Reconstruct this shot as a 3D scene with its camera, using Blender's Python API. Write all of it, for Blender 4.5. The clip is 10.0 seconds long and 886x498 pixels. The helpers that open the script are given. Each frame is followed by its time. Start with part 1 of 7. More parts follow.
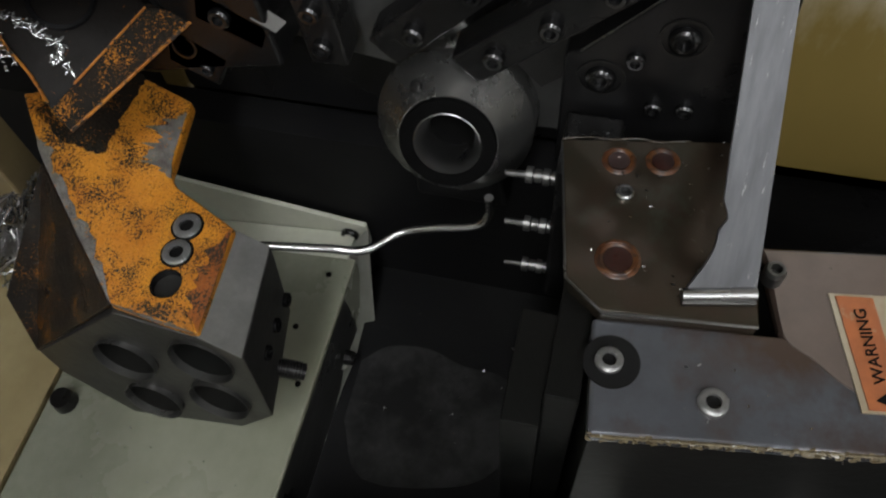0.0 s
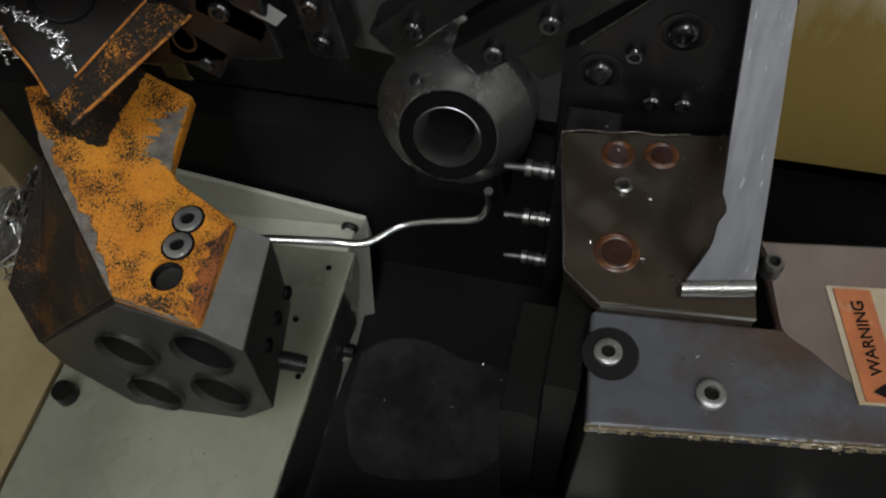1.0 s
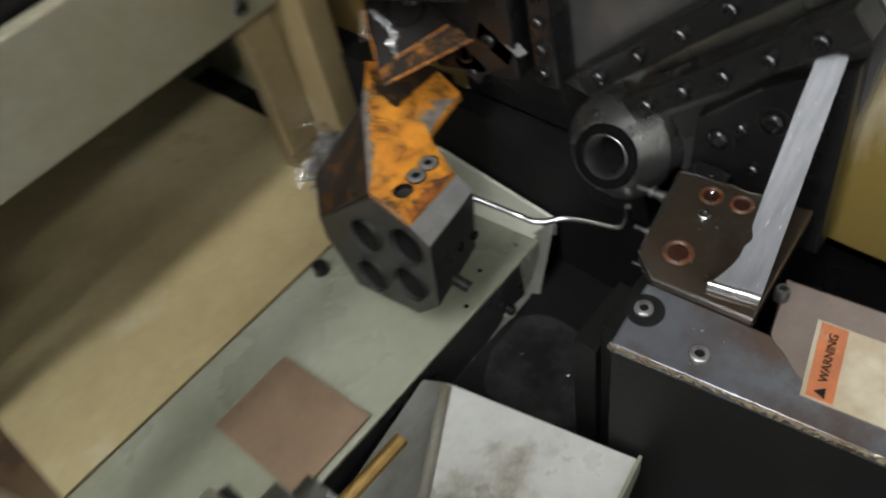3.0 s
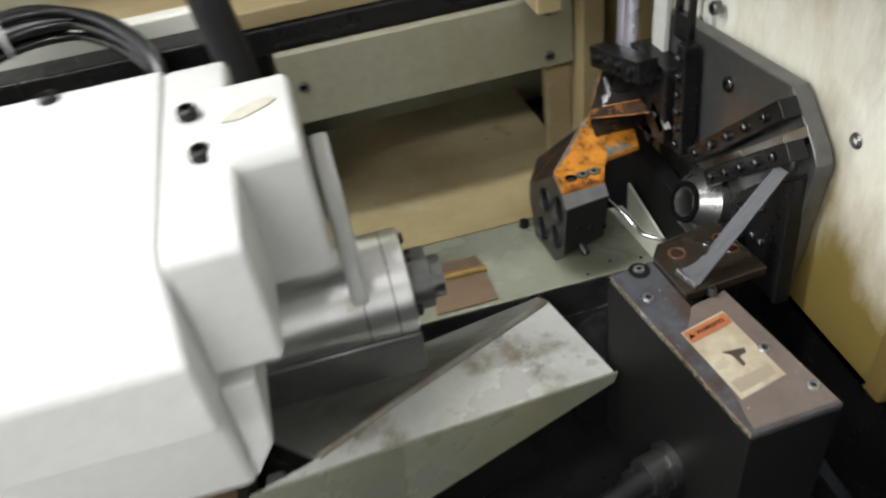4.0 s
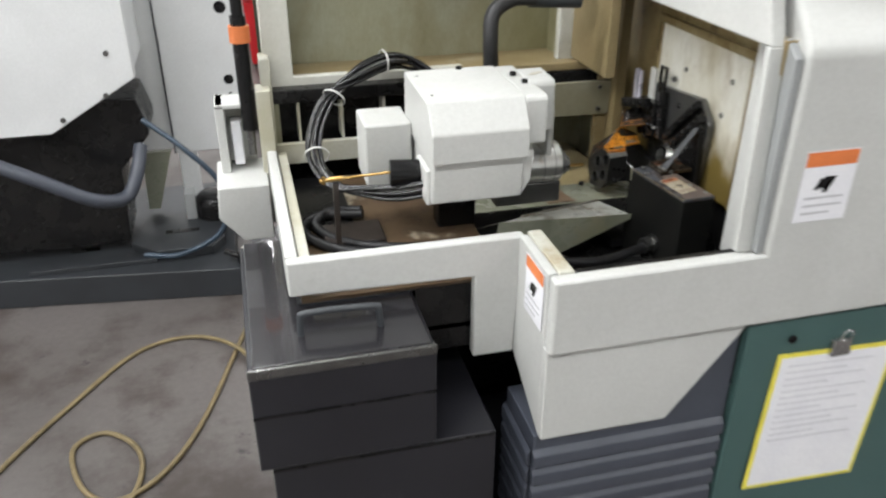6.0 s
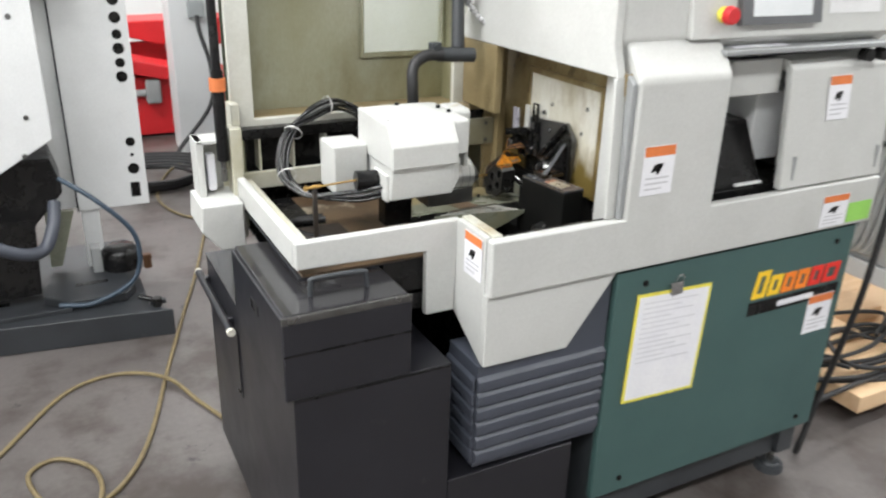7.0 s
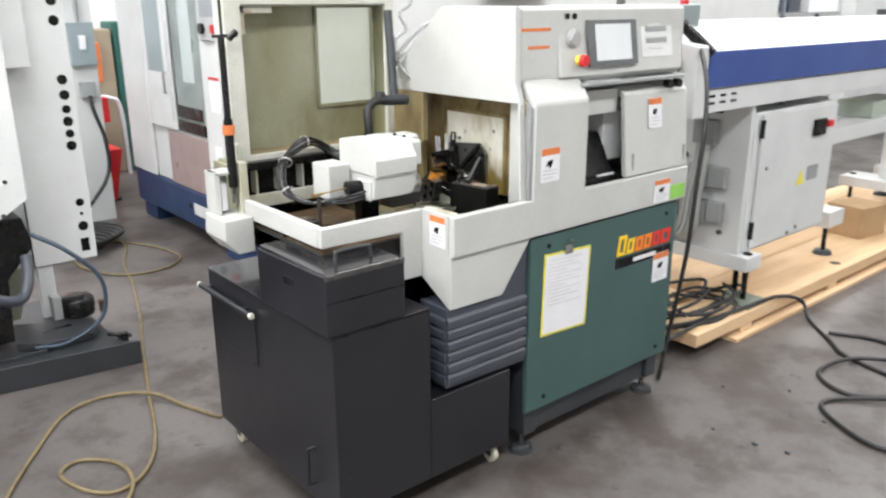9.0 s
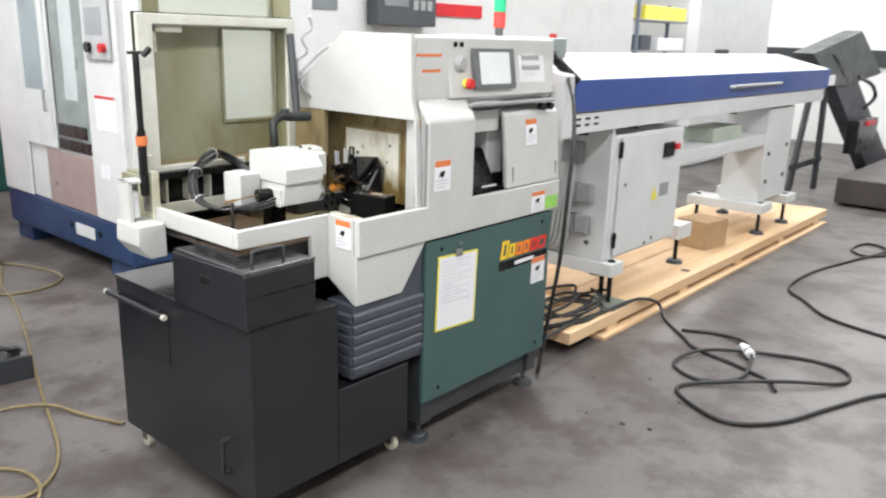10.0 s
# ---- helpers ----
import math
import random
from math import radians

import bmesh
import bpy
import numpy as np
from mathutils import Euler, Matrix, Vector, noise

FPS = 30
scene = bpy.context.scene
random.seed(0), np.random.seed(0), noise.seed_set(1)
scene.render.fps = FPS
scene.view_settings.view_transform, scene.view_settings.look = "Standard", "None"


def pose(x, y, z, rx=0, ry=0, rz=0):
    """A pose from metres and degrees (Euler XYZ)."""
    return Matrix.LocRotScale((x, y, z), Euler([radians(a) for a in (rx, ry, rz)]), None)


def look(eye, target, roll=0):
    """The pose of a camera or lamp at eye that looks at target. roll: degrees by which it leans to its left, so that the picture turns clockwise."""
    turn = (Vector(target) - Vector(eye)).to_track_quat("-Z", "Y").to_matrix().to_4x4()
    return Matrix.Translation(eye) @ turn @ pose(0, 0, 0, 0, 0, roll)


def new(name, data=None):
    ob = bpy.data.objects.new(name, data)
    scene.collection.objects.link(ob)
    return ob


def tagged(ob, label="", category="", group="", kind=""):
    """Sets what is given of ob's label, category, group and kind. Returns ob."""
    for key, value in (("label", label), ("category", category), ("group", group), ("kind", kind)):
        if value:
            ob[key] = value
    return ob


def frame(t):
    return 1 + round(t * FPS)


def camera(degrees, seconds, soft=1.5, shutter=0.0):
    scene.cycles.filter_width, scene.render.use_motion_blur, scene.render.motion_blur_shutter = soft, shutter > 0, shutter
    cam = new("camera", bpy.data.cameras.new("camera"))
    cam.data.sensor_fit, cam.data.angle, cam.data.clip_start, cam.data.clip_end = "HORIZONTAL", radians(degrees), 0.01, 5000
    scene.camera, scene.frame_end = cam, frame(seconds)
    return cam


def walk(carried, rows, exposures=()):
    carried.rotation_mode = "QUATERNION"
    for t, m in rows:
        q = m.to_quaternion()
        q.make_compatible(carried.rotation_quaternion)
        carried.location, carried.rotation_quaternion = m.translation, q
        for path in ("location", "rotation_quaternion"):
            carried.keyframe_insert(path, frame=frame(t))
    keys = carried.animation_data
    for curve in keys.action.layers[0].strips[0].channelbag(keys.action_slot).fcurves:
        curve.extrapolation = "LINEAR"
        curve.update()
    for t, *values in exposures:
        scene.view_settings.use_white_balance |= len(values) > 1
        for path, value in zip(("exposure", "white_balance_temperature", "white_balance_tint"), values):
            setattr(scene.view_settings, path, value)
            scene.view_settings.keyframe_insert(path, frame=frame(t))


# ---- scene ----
cam = camera(58.9, 10.0, soft=2.2, shutter=0.5)
PATH = [
    (0, (-0.113, 0.384, 1.347), (0.85, 0.727, -0.372), -7.0),
    (0.5, (-0.115, 0.385, 1.348), (0.841, 0.724, -0.376), -7.0),
    (1, (-0.114, 0.384, 1.348), (0.836, 0.722, -0.379), -7.0),
    (1.5, (-0.114, 0.384, 1.35), (0.835, 0.719, -0.378), -6.8),
    (2, (-0.116, 0.384, 1.351), (0.831, 0.73, -0.376), -7.1),
    (3.3, (-0.227, 0.199, 1.479), (0.413, 1.384, 0.0), -13.1),
    (3.5, (-0.236, 0.137, 1.515), (0.282, 1.421, 0.072), -12.1),
    (4, (-0.234, -0.061, 1.562), (-0.008, 1.443, 0.263), -8.9),
    (4.5, (-0.328, -0.274, 1.621), (-0.291, 1.337, 0.436), -8.9),
    (5, (-0.639, -0.52, 1.695), (-0.332, 1.111, 0.579), -1.2),
    (5.2, (-0.684, -0.601, 1.723), (-0.361, 1.039, 0.625), -0.4),
    (6.3, (-0.914, -1.168, 1.753), (-0.347, 0.534, 0.869), 0.8),
    (6.5, (-1.01, -1.249, 1.759), (-0.338, 0.432, 0.909), 1.3),
    (7, (-1.248, -1.445, 1.781), (-0.386, 0.188, 1.014), 1.7),
    (7.5, (-1.407, -1.623, 1.782), (-0.394, -0.043, 1.092), 3.2),
    (8, (-1.593, -1.807, 1.771), (-0.469, -0.271, 1.155), 3.5),
    (8.5, (-1.825, -1.924, 1.767), (-0.673, -0.394, 1.192), 1.5),
    (9, (-2.038, -1.964, 1.798), (-0.815, -0.499, 1.2), -0.2),
    (9.5, (-2.161, -2.011, 1.787), (-0.785, -0.682, 1.204), 1.5),
    (10, (-2.333, -2.114, 1.784), (-0.865, -0.861, 1.259), 1.7),
]
walk(cam, [(t, look(eye, target, roll)) for t, eye, target, roll in PATH],
     ((0.0, -0.85), (2.2, -0.85), (3.3, -0.02), (4.0, -0.02), (4.6, -0.3), (5.2, -0.48), (6.3, -0.27), (8.0, -0.05), (10.0, -0.06)))

# ---- light ----
world = bpy.data.worlds.new("hall_air")
scene.world = world
world.use_nodes = True
world.node_tree.nodes["Background"].inputs[0].default_value = (0.9, 0.95, 1.0, 1)
world.node_tree.nodes["Background"].inputs[1].default_value = 0.35
LAMPS = [(x, y) for x in (-4.6, -2.0, 2.8, 7.6) for y in (-2.6, 0.3, 3.3)] + [(-1.0, 6.8), (3.7, 6.8), (12.0, 0.3), (12.0, 3.6)]
LAMP_POWER = 144.0
for lx, ly in LAMPS:
    lamp = bpy.data.lights.new("fluorescent_tube", "AREA")
    lamp.shape, lamp.size, lamp.size_y, lamp.energy = "RECTANGLE", 2.4, 0.5, LAMP_POWER
    lamp.color = (0.985, 0.995, 1.0)
    new("fluorescent_light", lamp).matrix_world = pose(lx, ly, 4.28)

# ---- building tools ----
def box(x0, x1, y0, y1, z0, z1, bev=0.0, seg=2):
    bm = bmesh.new()
    bmesh.ops.create_cube(bm, size=1)
    bmesh.ops.transform(bm, matrix=Matrix.Translation(((x0 + x1) / 2, (y0 + y1) / 2, (z0 + z1) / 2)) @ Matrix.Diagonal((abs(x1 - x0), abs(y1 - y0), abs(z1 - z0), 1)), verts=bm.verts)
    return soften(bm, bev, seg)


def soften(bm, bev, seg=2, angle=25):
    if bev > 0:
        edges = [e for e in bm.edges if len(e.link_faces) == 2 and e.calc_face_angle(0) > radians(angle)]
        bmesh.ops.bevel(bm, geom=edges, offset=bev, segments=seg, affect="EDGES", profile=0.5, clamp_overlap=True)
    return bm


def prism(points, axis, a, b, bev=0.0, seg=2):
    """A flat outline pushed along an axis from a to b. Outline in (y, z), (x, z) or (x, y)."""
    def lift(p, d):
        return {"x": (d, p[0], p[1]), "y": (p[0], d, p[1]), "z": (p[0], p[1], d)}[axis]
    bm = bmesh.new()
    lo = [bm.verts.new(lift(p, a)) for p in points]
    hi = [bm.verts.new(lift(p, b)) for p in points]
    bm.faces.new(lo), bm.faces.new(hi)
    n = len(points)
    for i in range(n):
        bm.faces.new((lo[i], lo[(i + 1) % n], hi[(i + 1) % n], hi[i]))
    bmesh.ops.recalc_face_normals(bm, faces=bm.faces)
    return soften(bm, bev, seg)


def holed(outer, inner, axis, a, b, bev=0.0):
    """A plate with one four-cornered hole; both outlines have four corners in the same order."""
    def lift(p, d):
        return {"x": (d, p[0], p[1]), "y": (p[0], d, p[1]), "z": (p[0], p[1], d)}[axis]
    bm = bmesh.new()
    rings = [[bm.verts.new(lift(p, d)) for p in o] for o in (outer, inner) for d in (a, b)]
    oa, ob, ia, ib = rings
    for i in range(4):
        j = (i + 1) % 4
        for q in ((oa[i], oa[j], ia[j], ia[i]), (ob[i], ob[j], ib[j], ib[i]), (oa[i], oa[j], ob[j], ob[i]), (ia[i], ia[j], ib[j], ib[i])):
            bm.faces.new(q)
    bmesh.ops.recalc_face_normals(bm, faces=bm.faces)
    return soften(bm, bev, 1)


def merge(*bms):
    out = bmesh.new()
    for bm in bms:
        m = bpy.data.meshes.new("joined")
        bm.to_mesh(m)
        out.from_mesh(m)
        bpy.data.meshes.remove(m)
        bm.free()
    return out


def turned(bm, m):
    bmesh.ops.transform(bm, matrix=m, verts=bm.verts)
    return bm


def rod(p, q, r, r2=None, n=20, bev=0.0):
    p, q = Vector(p), Vector(q)
    bm = bmesh.new()
    bmesh.ops.create_cone(bm, cap_ends=True, cap_tris=False, segments=n, radius1=r, radius2=r if r2 is None else r2, depth=(q - p).length)
    bmesh.ops.transform(bm, matrix=Matrix.Translation((p + q) / 2) @ (q - p).to_track_quat("Z", "Y").to_matrix().to_4x4(), verts=bm.verts)
    return soften(bm, bev, 2, 50)


def pipe(p, q, r, hole, n=24):
    """A thick-walled ring or sleeve between p and q."""
    p, q = Vector(p), Vector(q)
    turn = (q - p).to_track_quat("Z", "Y").to_matrix().to_4x4()
    bm = bmesh.new()
    rings = []
    for rad, d in ((r, 0), (r, (q - p).length), (hole, (q - p).length), (hole, 0)):
        rings.append([bm.verts.new(Matrix.Translation(p) @ turn @ Vector((rad * math.cos(6.2831853 * i / n), rad * math.sin(6.2831853 * i / n), d))) for i in range(n)])
    for k in range(4):
        for i in range(n):
            bm.faces.new((rings[k][i], rings[k][(i + 1) % n], rings[(k + 1) % 4][(i + 1) % n], rings[(k + 1) % 4][i]))
    bmesh.ops.recalc_face_normals(bm, faces=bm.faces)
    return bm


def glide(points, steps=8):
    """Points on a smooth line through the given ones."""
    pts = [Vector(p) for p in points]
    pts = [2 * pts[0] - pts[1]] + pts + [2 * pts[-1] - pts[-2]]
    out = []
    for i in range(1, len(pts) - 2):
        a, b, c, d = pts[i - 1:i + 3]
        for s in range(steps):
            t = s / steps
            out.append(0.5 * ((2 * b) + (c - a) * t + (2 * a - 5 * b + 4 * c - d) * t * t + (3 * b - a - 3 * c + d) * t ** 3))
    return out + [pts[-2]]


def tube(points, r, n=10, steps=8, smooth=True, wave=0.0):
    path = glide(points, steps) if smooth else [Vector(p) for p in points]
    bm = bmesh.new()
    rings, side = [], None
    for i, p in enumerate(path):
        way = (path[min(i + 1, len(path) - 1)] - path[max(i - 1, 0)]).normalized()
        if side is None:
            side = way.orthogonal().normalized()
        side = (side - way * side.dot(way)).normalized()
        up = way.cross(side)
        rad = r * (1 - wave * (i % 2))
        rings.append([bm.verts.new(p + rad * (math.cos(6.2831853 * k / n) * side + math.sin(6.2831853 * k / n) * up)) for k in range(n)])
    for a, b in zip(rings, rings[1:]):
        for k in range(n):
            bm.faces.new((a[k], a[(k + 1) % n], b[(k + 1) % n], b[k]))
    bm.faces.new(rings[0]), bm.faces.new(rings[-1])
    bmesh.ops.recalc_face_normals(bm, faces=bm.faces)
    return bm


def revolve(profile, origin, axis, n=40):
    """A turned part: (distance along the axis, radius) pairs spun about it."""
    origin, axis = Vector(origin), Vector(axis).normalized()
    side = axis.orthogonal().normalized()
    up = axis.cross(side)
    bm = bmesh.new()
    rings = [[bm.verts.new(origin + axis * d + r * (math.cos(6.2831853 * k / n) * side + math.sin(6.2831853 * k / n) * up)) for k in range(n)] for d, r in profile]
    for a, b in zip(rings, rings[1:]):
        for k in range(n):
            bm.faces.new((a[k], a[(k + 1) % n], b[(k + 1) % n], b[k]))
    bm.faces.new(rings[0]), bm.faces.new(rings[-1])
    bmesh.ops.recalc_face_normals(bm, faces=bm.faces)
    return bm


def ringed(profile, origin, axis, n=40):
    """A turned ring: a closed profile of (distance along the axis, radius) pairs spun about it."""
    origin, axis = Vector(origin), Vector(axis).normalized()
    side = axis.orthogonal().normalized()
    up = axis.cross(side)
    bm = bmesh.new()
    rings = [[bm.verts.new(origin + axis * d + r * (math.cos(6.2831853 * k / n) * side + math.sin(6.2831853 * k / n) * up)) for k in range(n)] for d, r in profile]
    for i, a in enumerate(rings):
        b = rings[(i + 1) % len(rings)]
        for k in range(n):
            bm.faces.new((a[k], a[(k + 1) % n], b[(k + 1) % n], b[k]))
    bmesh.ops.recalc_face_normals(bm, faces=bm.faces)
    return bm


def bored(bm, *cutters):
    """The body with the cutters drilled out of it."""
    obs = []
    for b in (bm, merge(*cutters)):
        data = bpy.data.meshes.new("blank")
        b.to_mesh(data)
        b.free()
        obs.append(new("blank", data))
    mod = obs[0].modifiers.new("drill", "BOOLEAN")
    mod.operation, mod.object, mod.solver = "DIFFERENCE", obs[1], "EXACT"
    done = bpy.data.meshes.new_from_object(obs[0].evaluated_get(bpy.context.evaluated_depsgraph_get()))
    out = bmesh.new()
    out.from_mesh(done)
    for ob in obs:
        bpy.data.objects.remove(ob)
    bpy.data.meshes.remove(done)
    return out


def broad_normals(bm, limit):
    """Corner normals weighted by face area, so that large faces stay flat and their bevels turn."""
    out = []
    areas = {f: f.calc_area() for f in bm.faces}
    for f in bm.faces:
        for corner in f.loops:
            total = Vector((0, 0, 0))
            for g in corner.vert.link_faces:
                if g.normal.dot(f.normal) >= limit:
                    total += g.normal * areas[g]
            out.append(total.normalized() if total.length > 1e-12 else f.normal.copy())
    return out


def mesh_of(name, bm, material, sharp=46):
    data = bpy.data.meshes.new(name)
    for f in bm.faces:
        f.smooth = True
    for e in bm.edges:
        if len(e.link_faces) == 2 and e.calc_face_angle(0) > radians(sharp):
            e.smooth = False
    bm.normal_update()
    normals = broad_normals(bm, math.cos(radians(sharp))) if len(bm.faces) < 2500 else None
    bm.to_mesh(data)
    bm.free()
    if normals:
        data.normals_split_custom_set(normals)
    data.materials.append(material)
    if any(p.material_index for p in data.polygons):
        data.materials.append(INK)
    return data


def part(name, bm, material, parent, label=""):
    """One mesh object, built in world metres, under a thing or a part."""
    ob = new(name, mesh_of(name, bm, material))
    ob.parent = parent
    if parent.type == "EMPTY":
        ob.matrix_parent_inverse = Matrix.Translation(-parent.location)
    return tagged(ob, label)


def thing(name, label, category, at=(0, 0, 0), group="", kind=""):
    ob = new(name)
    ob.empty_display_size = 0.05
    ob.location = at
    return tagged(ob, label, category, group, kind)


def single(name, bm, material, label, category, group="", kind=""):
    return tagged(new(name, mesh_of(name, bm, material)), label, category, group, kind)


def chamfered(p, way, h, r, n=18):
    side = way.orthogonal().normalized()
    up = way.cross(side)
    bm = bmesh.new()
    rings = [[bm.verts.new(p + way * d + rad * (math.cos(6.2831853 * k / n) * side + math.sin(6.2831853 * k / n) * up)) for k in range(n)] for d, rad in ((0, r), (h, r * 0.82), (h, r * 0.52), (0, r * 0.52))]
    for a, b in zip(rings, rings[1:]):
        for k in range(n):
            bm.faces.new((a[k], a[(k + 1) % n], b[(k + 1) % n], b[k]))
    bmesh.ops.recalc_face_normals(bm, faces=bm.faces)
    return bm


def screw(p, way, r=0.006, h=0.005, socket=True):
    """A cap screw's head with its hexagon socket, standing on p."""
    p, way = Vector(p), Vector(way).normalized()
    if not socket:
        return rod(p - way * 0.002, p + way * h, r, r * 0.85, 16)
    head = pipe(p - way * 0.001, p + way * h * 0.7, r, r * 0.52, 18)
    head = merge(head, chamfered(p + way * h * 0.7, way, h * 0.3, r))
    well = rod(p - way * 0.001, p + way * h * 0.4, r * 0.6, None, 6)
    for f in well.faces:
        f.material_index = 1
    return merge(head, well)


def sheet(corners, thick):
    """A thin plate on four corners, thickened against its normal."""
    a, b, c, d = [Vector(p) for p in corners]
    nrm = (b - a).cross(d - a).normalized() * thick
    bm = bmesh.new()
    top = [bm.verts.new(p) for p in (a, b, c, d)]
    low = [bm.verts.new(p - nrm) for p in (a, b, c, d)]
    bm.faces.new(top), bm.faces.new(low[::-1])
    for i in range(4):
        bm.faces.new((top[i], low[i], low[(i + 1) % 4], top[(i + 1) % 4]))
    bmesh.ops.recalc_face_normals(bm, faces=bm.faces)
    return bm


# ---- materials ----
def surf(name, col, col2=None, rough=0.5, metal=0.0, scale=4.0, fine=120.0, bump=0.05, spread=(0.42, 0.68), stain=None, stain_at=(0.58, 0.72), stain_scale=2.5, stretch=(1, 1, 1), coat=0.0, flecks=None, film=None, shine=0.5):
    """Two-scale procedural surface: cloudy tone, fine grain and, if asked, stains with edges."""
    m = bpy.data.materials.new(name)
    m.use_nodes = True
    nt = m.node_tree
    b = nt.nodes["Principled BSDF"]
    at = nt.nodes.new("ShaderNodeTexCoord")
    mp = nt.nodes.new("ShaderNodeMapping")
    mp.inputs["Scale"].default_value = stretch
    nt.links.new(at.outputs["Object"], mp.inputs[0])

    def noisy(s, detail, rgh=0.6):
        n = nt.nodes.new("ShaderNodeTexNoise")
        n.inputs["Scale"].default_value, n.inputs["Detail"].default_value, n.inputs["Roughness"].default_value = s, detail, rgh
        nt.links.new(mp.outputs[0], n.inputs["Vector"])
        return n

    def ramp(src, lo, hi, a=(0, 0, 0, 1), c=(1, 1, 1, 1)):
        r = nt.nodes.new("ShaderNodeValToRGB")
        r.color_ramp.elements[0].position, r.color_ramp.elements[1].position = lo, hi
        r.color_ramp.elements[0].color, r.color_ramp.elements[1].color = a, c
        nt.links.new(src, r.inputs[0])
        return r

    def mixed(fac, a, c):
        x = nt.nodes.new("ShaderNodeMix")
        x.data_type = "RGBA"
        nt.links.new(fac, x.inputs["Factor"])
        for s, v in ((6, a), (7, c)):
            if hasattr(v, "is_linked"):
                nt.links.new(v, x.inputs[s])
            else:
                x.inputs[s].default_value = (*v, 1)
        return x.outputs[2]

    col2 = col2 or tuple(c * 0.85 for c in col)
    big, small = noisy(scale, 6), noisy(fine, 4, 0.7)
    tone = mixed(ramp(big.outputs[0], *spread).outputs[0], col, col2)
    grain = mixed(ramp(small.outputs[0], 0.35, 0.75).outputs[0], tone, tuple(c * 0.8 for c in col2))
    half = nt.nodes.new("ShaderNodeMix")
    half.data_type = "RGBA"
    half.inputs["Factor"].default_value = 0.35
    nt.links.new(tone, half.inputs[6]), nt.links.new(grain, half.inputs[7])
    out = half.outputs[2]
    if stain:
        edge = noisy(stain_scale, 8, 0.65)
        out = mixed(ramp(edge.outputs[0], *stain_at).outputs[0], out, stain)
    if flecks:
        tint, lo, hi, size = flecks
        out = mixed(ramp(noisy(size, 5, 0.7).outputs[0], lo, hi).outputs[0], out, tint)
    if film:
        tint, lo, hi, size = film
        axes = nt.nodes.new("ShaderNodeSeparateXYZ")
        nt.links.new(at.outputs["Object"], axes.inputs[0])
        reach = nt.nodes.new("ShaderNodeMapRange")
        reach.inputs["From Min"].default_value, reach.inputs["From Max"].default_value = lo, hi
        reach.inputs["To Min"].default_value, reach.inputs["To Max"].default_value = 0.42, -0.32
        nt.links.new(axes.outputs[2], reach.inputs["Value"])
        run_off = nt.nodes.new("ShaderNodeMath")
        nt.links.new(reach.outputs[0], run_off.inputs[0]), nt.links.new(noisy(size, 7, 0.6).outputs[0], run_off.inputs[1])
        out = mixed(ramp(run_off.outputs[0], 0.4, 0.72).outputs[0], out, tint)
    nt.links.new(out, b.inputs["Base Color"])
    b.inputs["Metallic"].default_value = metal
    b.inputs["Coat Weight"].default_value = coat
    b.inputs["Specular IOR Level"].default_value = shine
    rr = nt.nodes.new("ShaderNodeMapRange")
    rr.inputs["To Min"].default_value, rr.inputs["To Max"].default_value = max(rough - 0.12, 0.03), min(rough + 0.15, 1)
    nt.links.new(big.outputs[0], rr.inputs["Value"])
    nt.links.new(rr.outputs[0], b.inputs["Roughness"])
    if bump:
        bp = nt.nodes.new("ShaderNodeBump")
        bp.inputs["Strength"].default_value, bp.inputs["Distance"].default_value = bump, 0.002
        nt.links.new(small.outputs[0], bp.inputs["Height"])
        nt.links.new(bp.outputs[0], b.inputs["Normal"])
    return m


def glow(name, col, power):
    m = bpy.data.materials.new(name)
    m.use_nodes = True
    b = m.node_tree.nodes["Principled BSDF"]
    b.inputs["Base Color"].default_value = (*col, 1)
    b.inputs["Emission Color"].default_value = (*col, 1)
    b.inputs["Emission Strength"].default_value = power
    return m


WHITE = surf("warm_grey_white_paint", (0.53, 0.535, 0.515), (0.47, 0.475, 0.455), 0.4, scale=3, bump=0.06, stain=(0.4, 0.4, 0.375), stain_at=(0.66, 0.85), stain_scale=9)
PALE = surf("bright_white_paint", (0.63, 0.64, 0.64), (0.57, 0.58, 0.58), 0.42, scale=3, bump=0.06)
CREAM = surf("stained_cream_paint", (0.5, 0.5, 0.44), (0.4, 0.38, 0.28), 0.4, scale=5, stain=(0.26, 0.18, 0.07), stain_at=(0.55, 0.75), stain_scale=6)
OLIVE = surf("oily_olive_paint", (0.33, 0.33, 0.245), (0.22, 0.21, 0.115), 0.33, scale=2.6, stain=(0.15, 0.12, 0.045), stain_at=(0.5, 0.78), stain_scale=3.5, stretch=(1, 1, 0.5))
SHEETM = surf("oily_pale_sheet_metal", (0.27, 0.28, 0.22), (0.19, 0.195, 0.14), 0.26, scale=7, stain=(0.25, 0.22, 0.12), stain_at=(0.6, 0.8), stain_scale=5)
GREEN = surf("dark_green_paint", (0.052, 0.105, 0.098), (0.045, 0.092, 0.087), 0.45, scale=2, bump=0.1)
SLATE = surf("slate_grey_plastic", (0.055, 0.062, 0.08), (0.045, 0.05, 0.065), 0.45, scale=4)
BLACK = surf("black_tank_paint", (0.0125, 0.0125, 0.0158), (0.0155, 0.0155, 0.0198), 0.31, scale=5, bump=0.035, stain=(0.06, 0.058, 0.06), stain_at=(0.66, 0.85), stain_scale=7)
INK = surf("oily_black_steel", (0.007, 0.007, 0.0075), (0.012, 0.0115, 0.011), 0.25, metal=0.1, scale=12, bump=0.15, shine=0.3)
STEEL = surf("machined_steel", (0.5, 0.5, 0.5), (0.38, 0.38, 0.38), 0.25, metal=1.0, scale=14, bump=0.04)
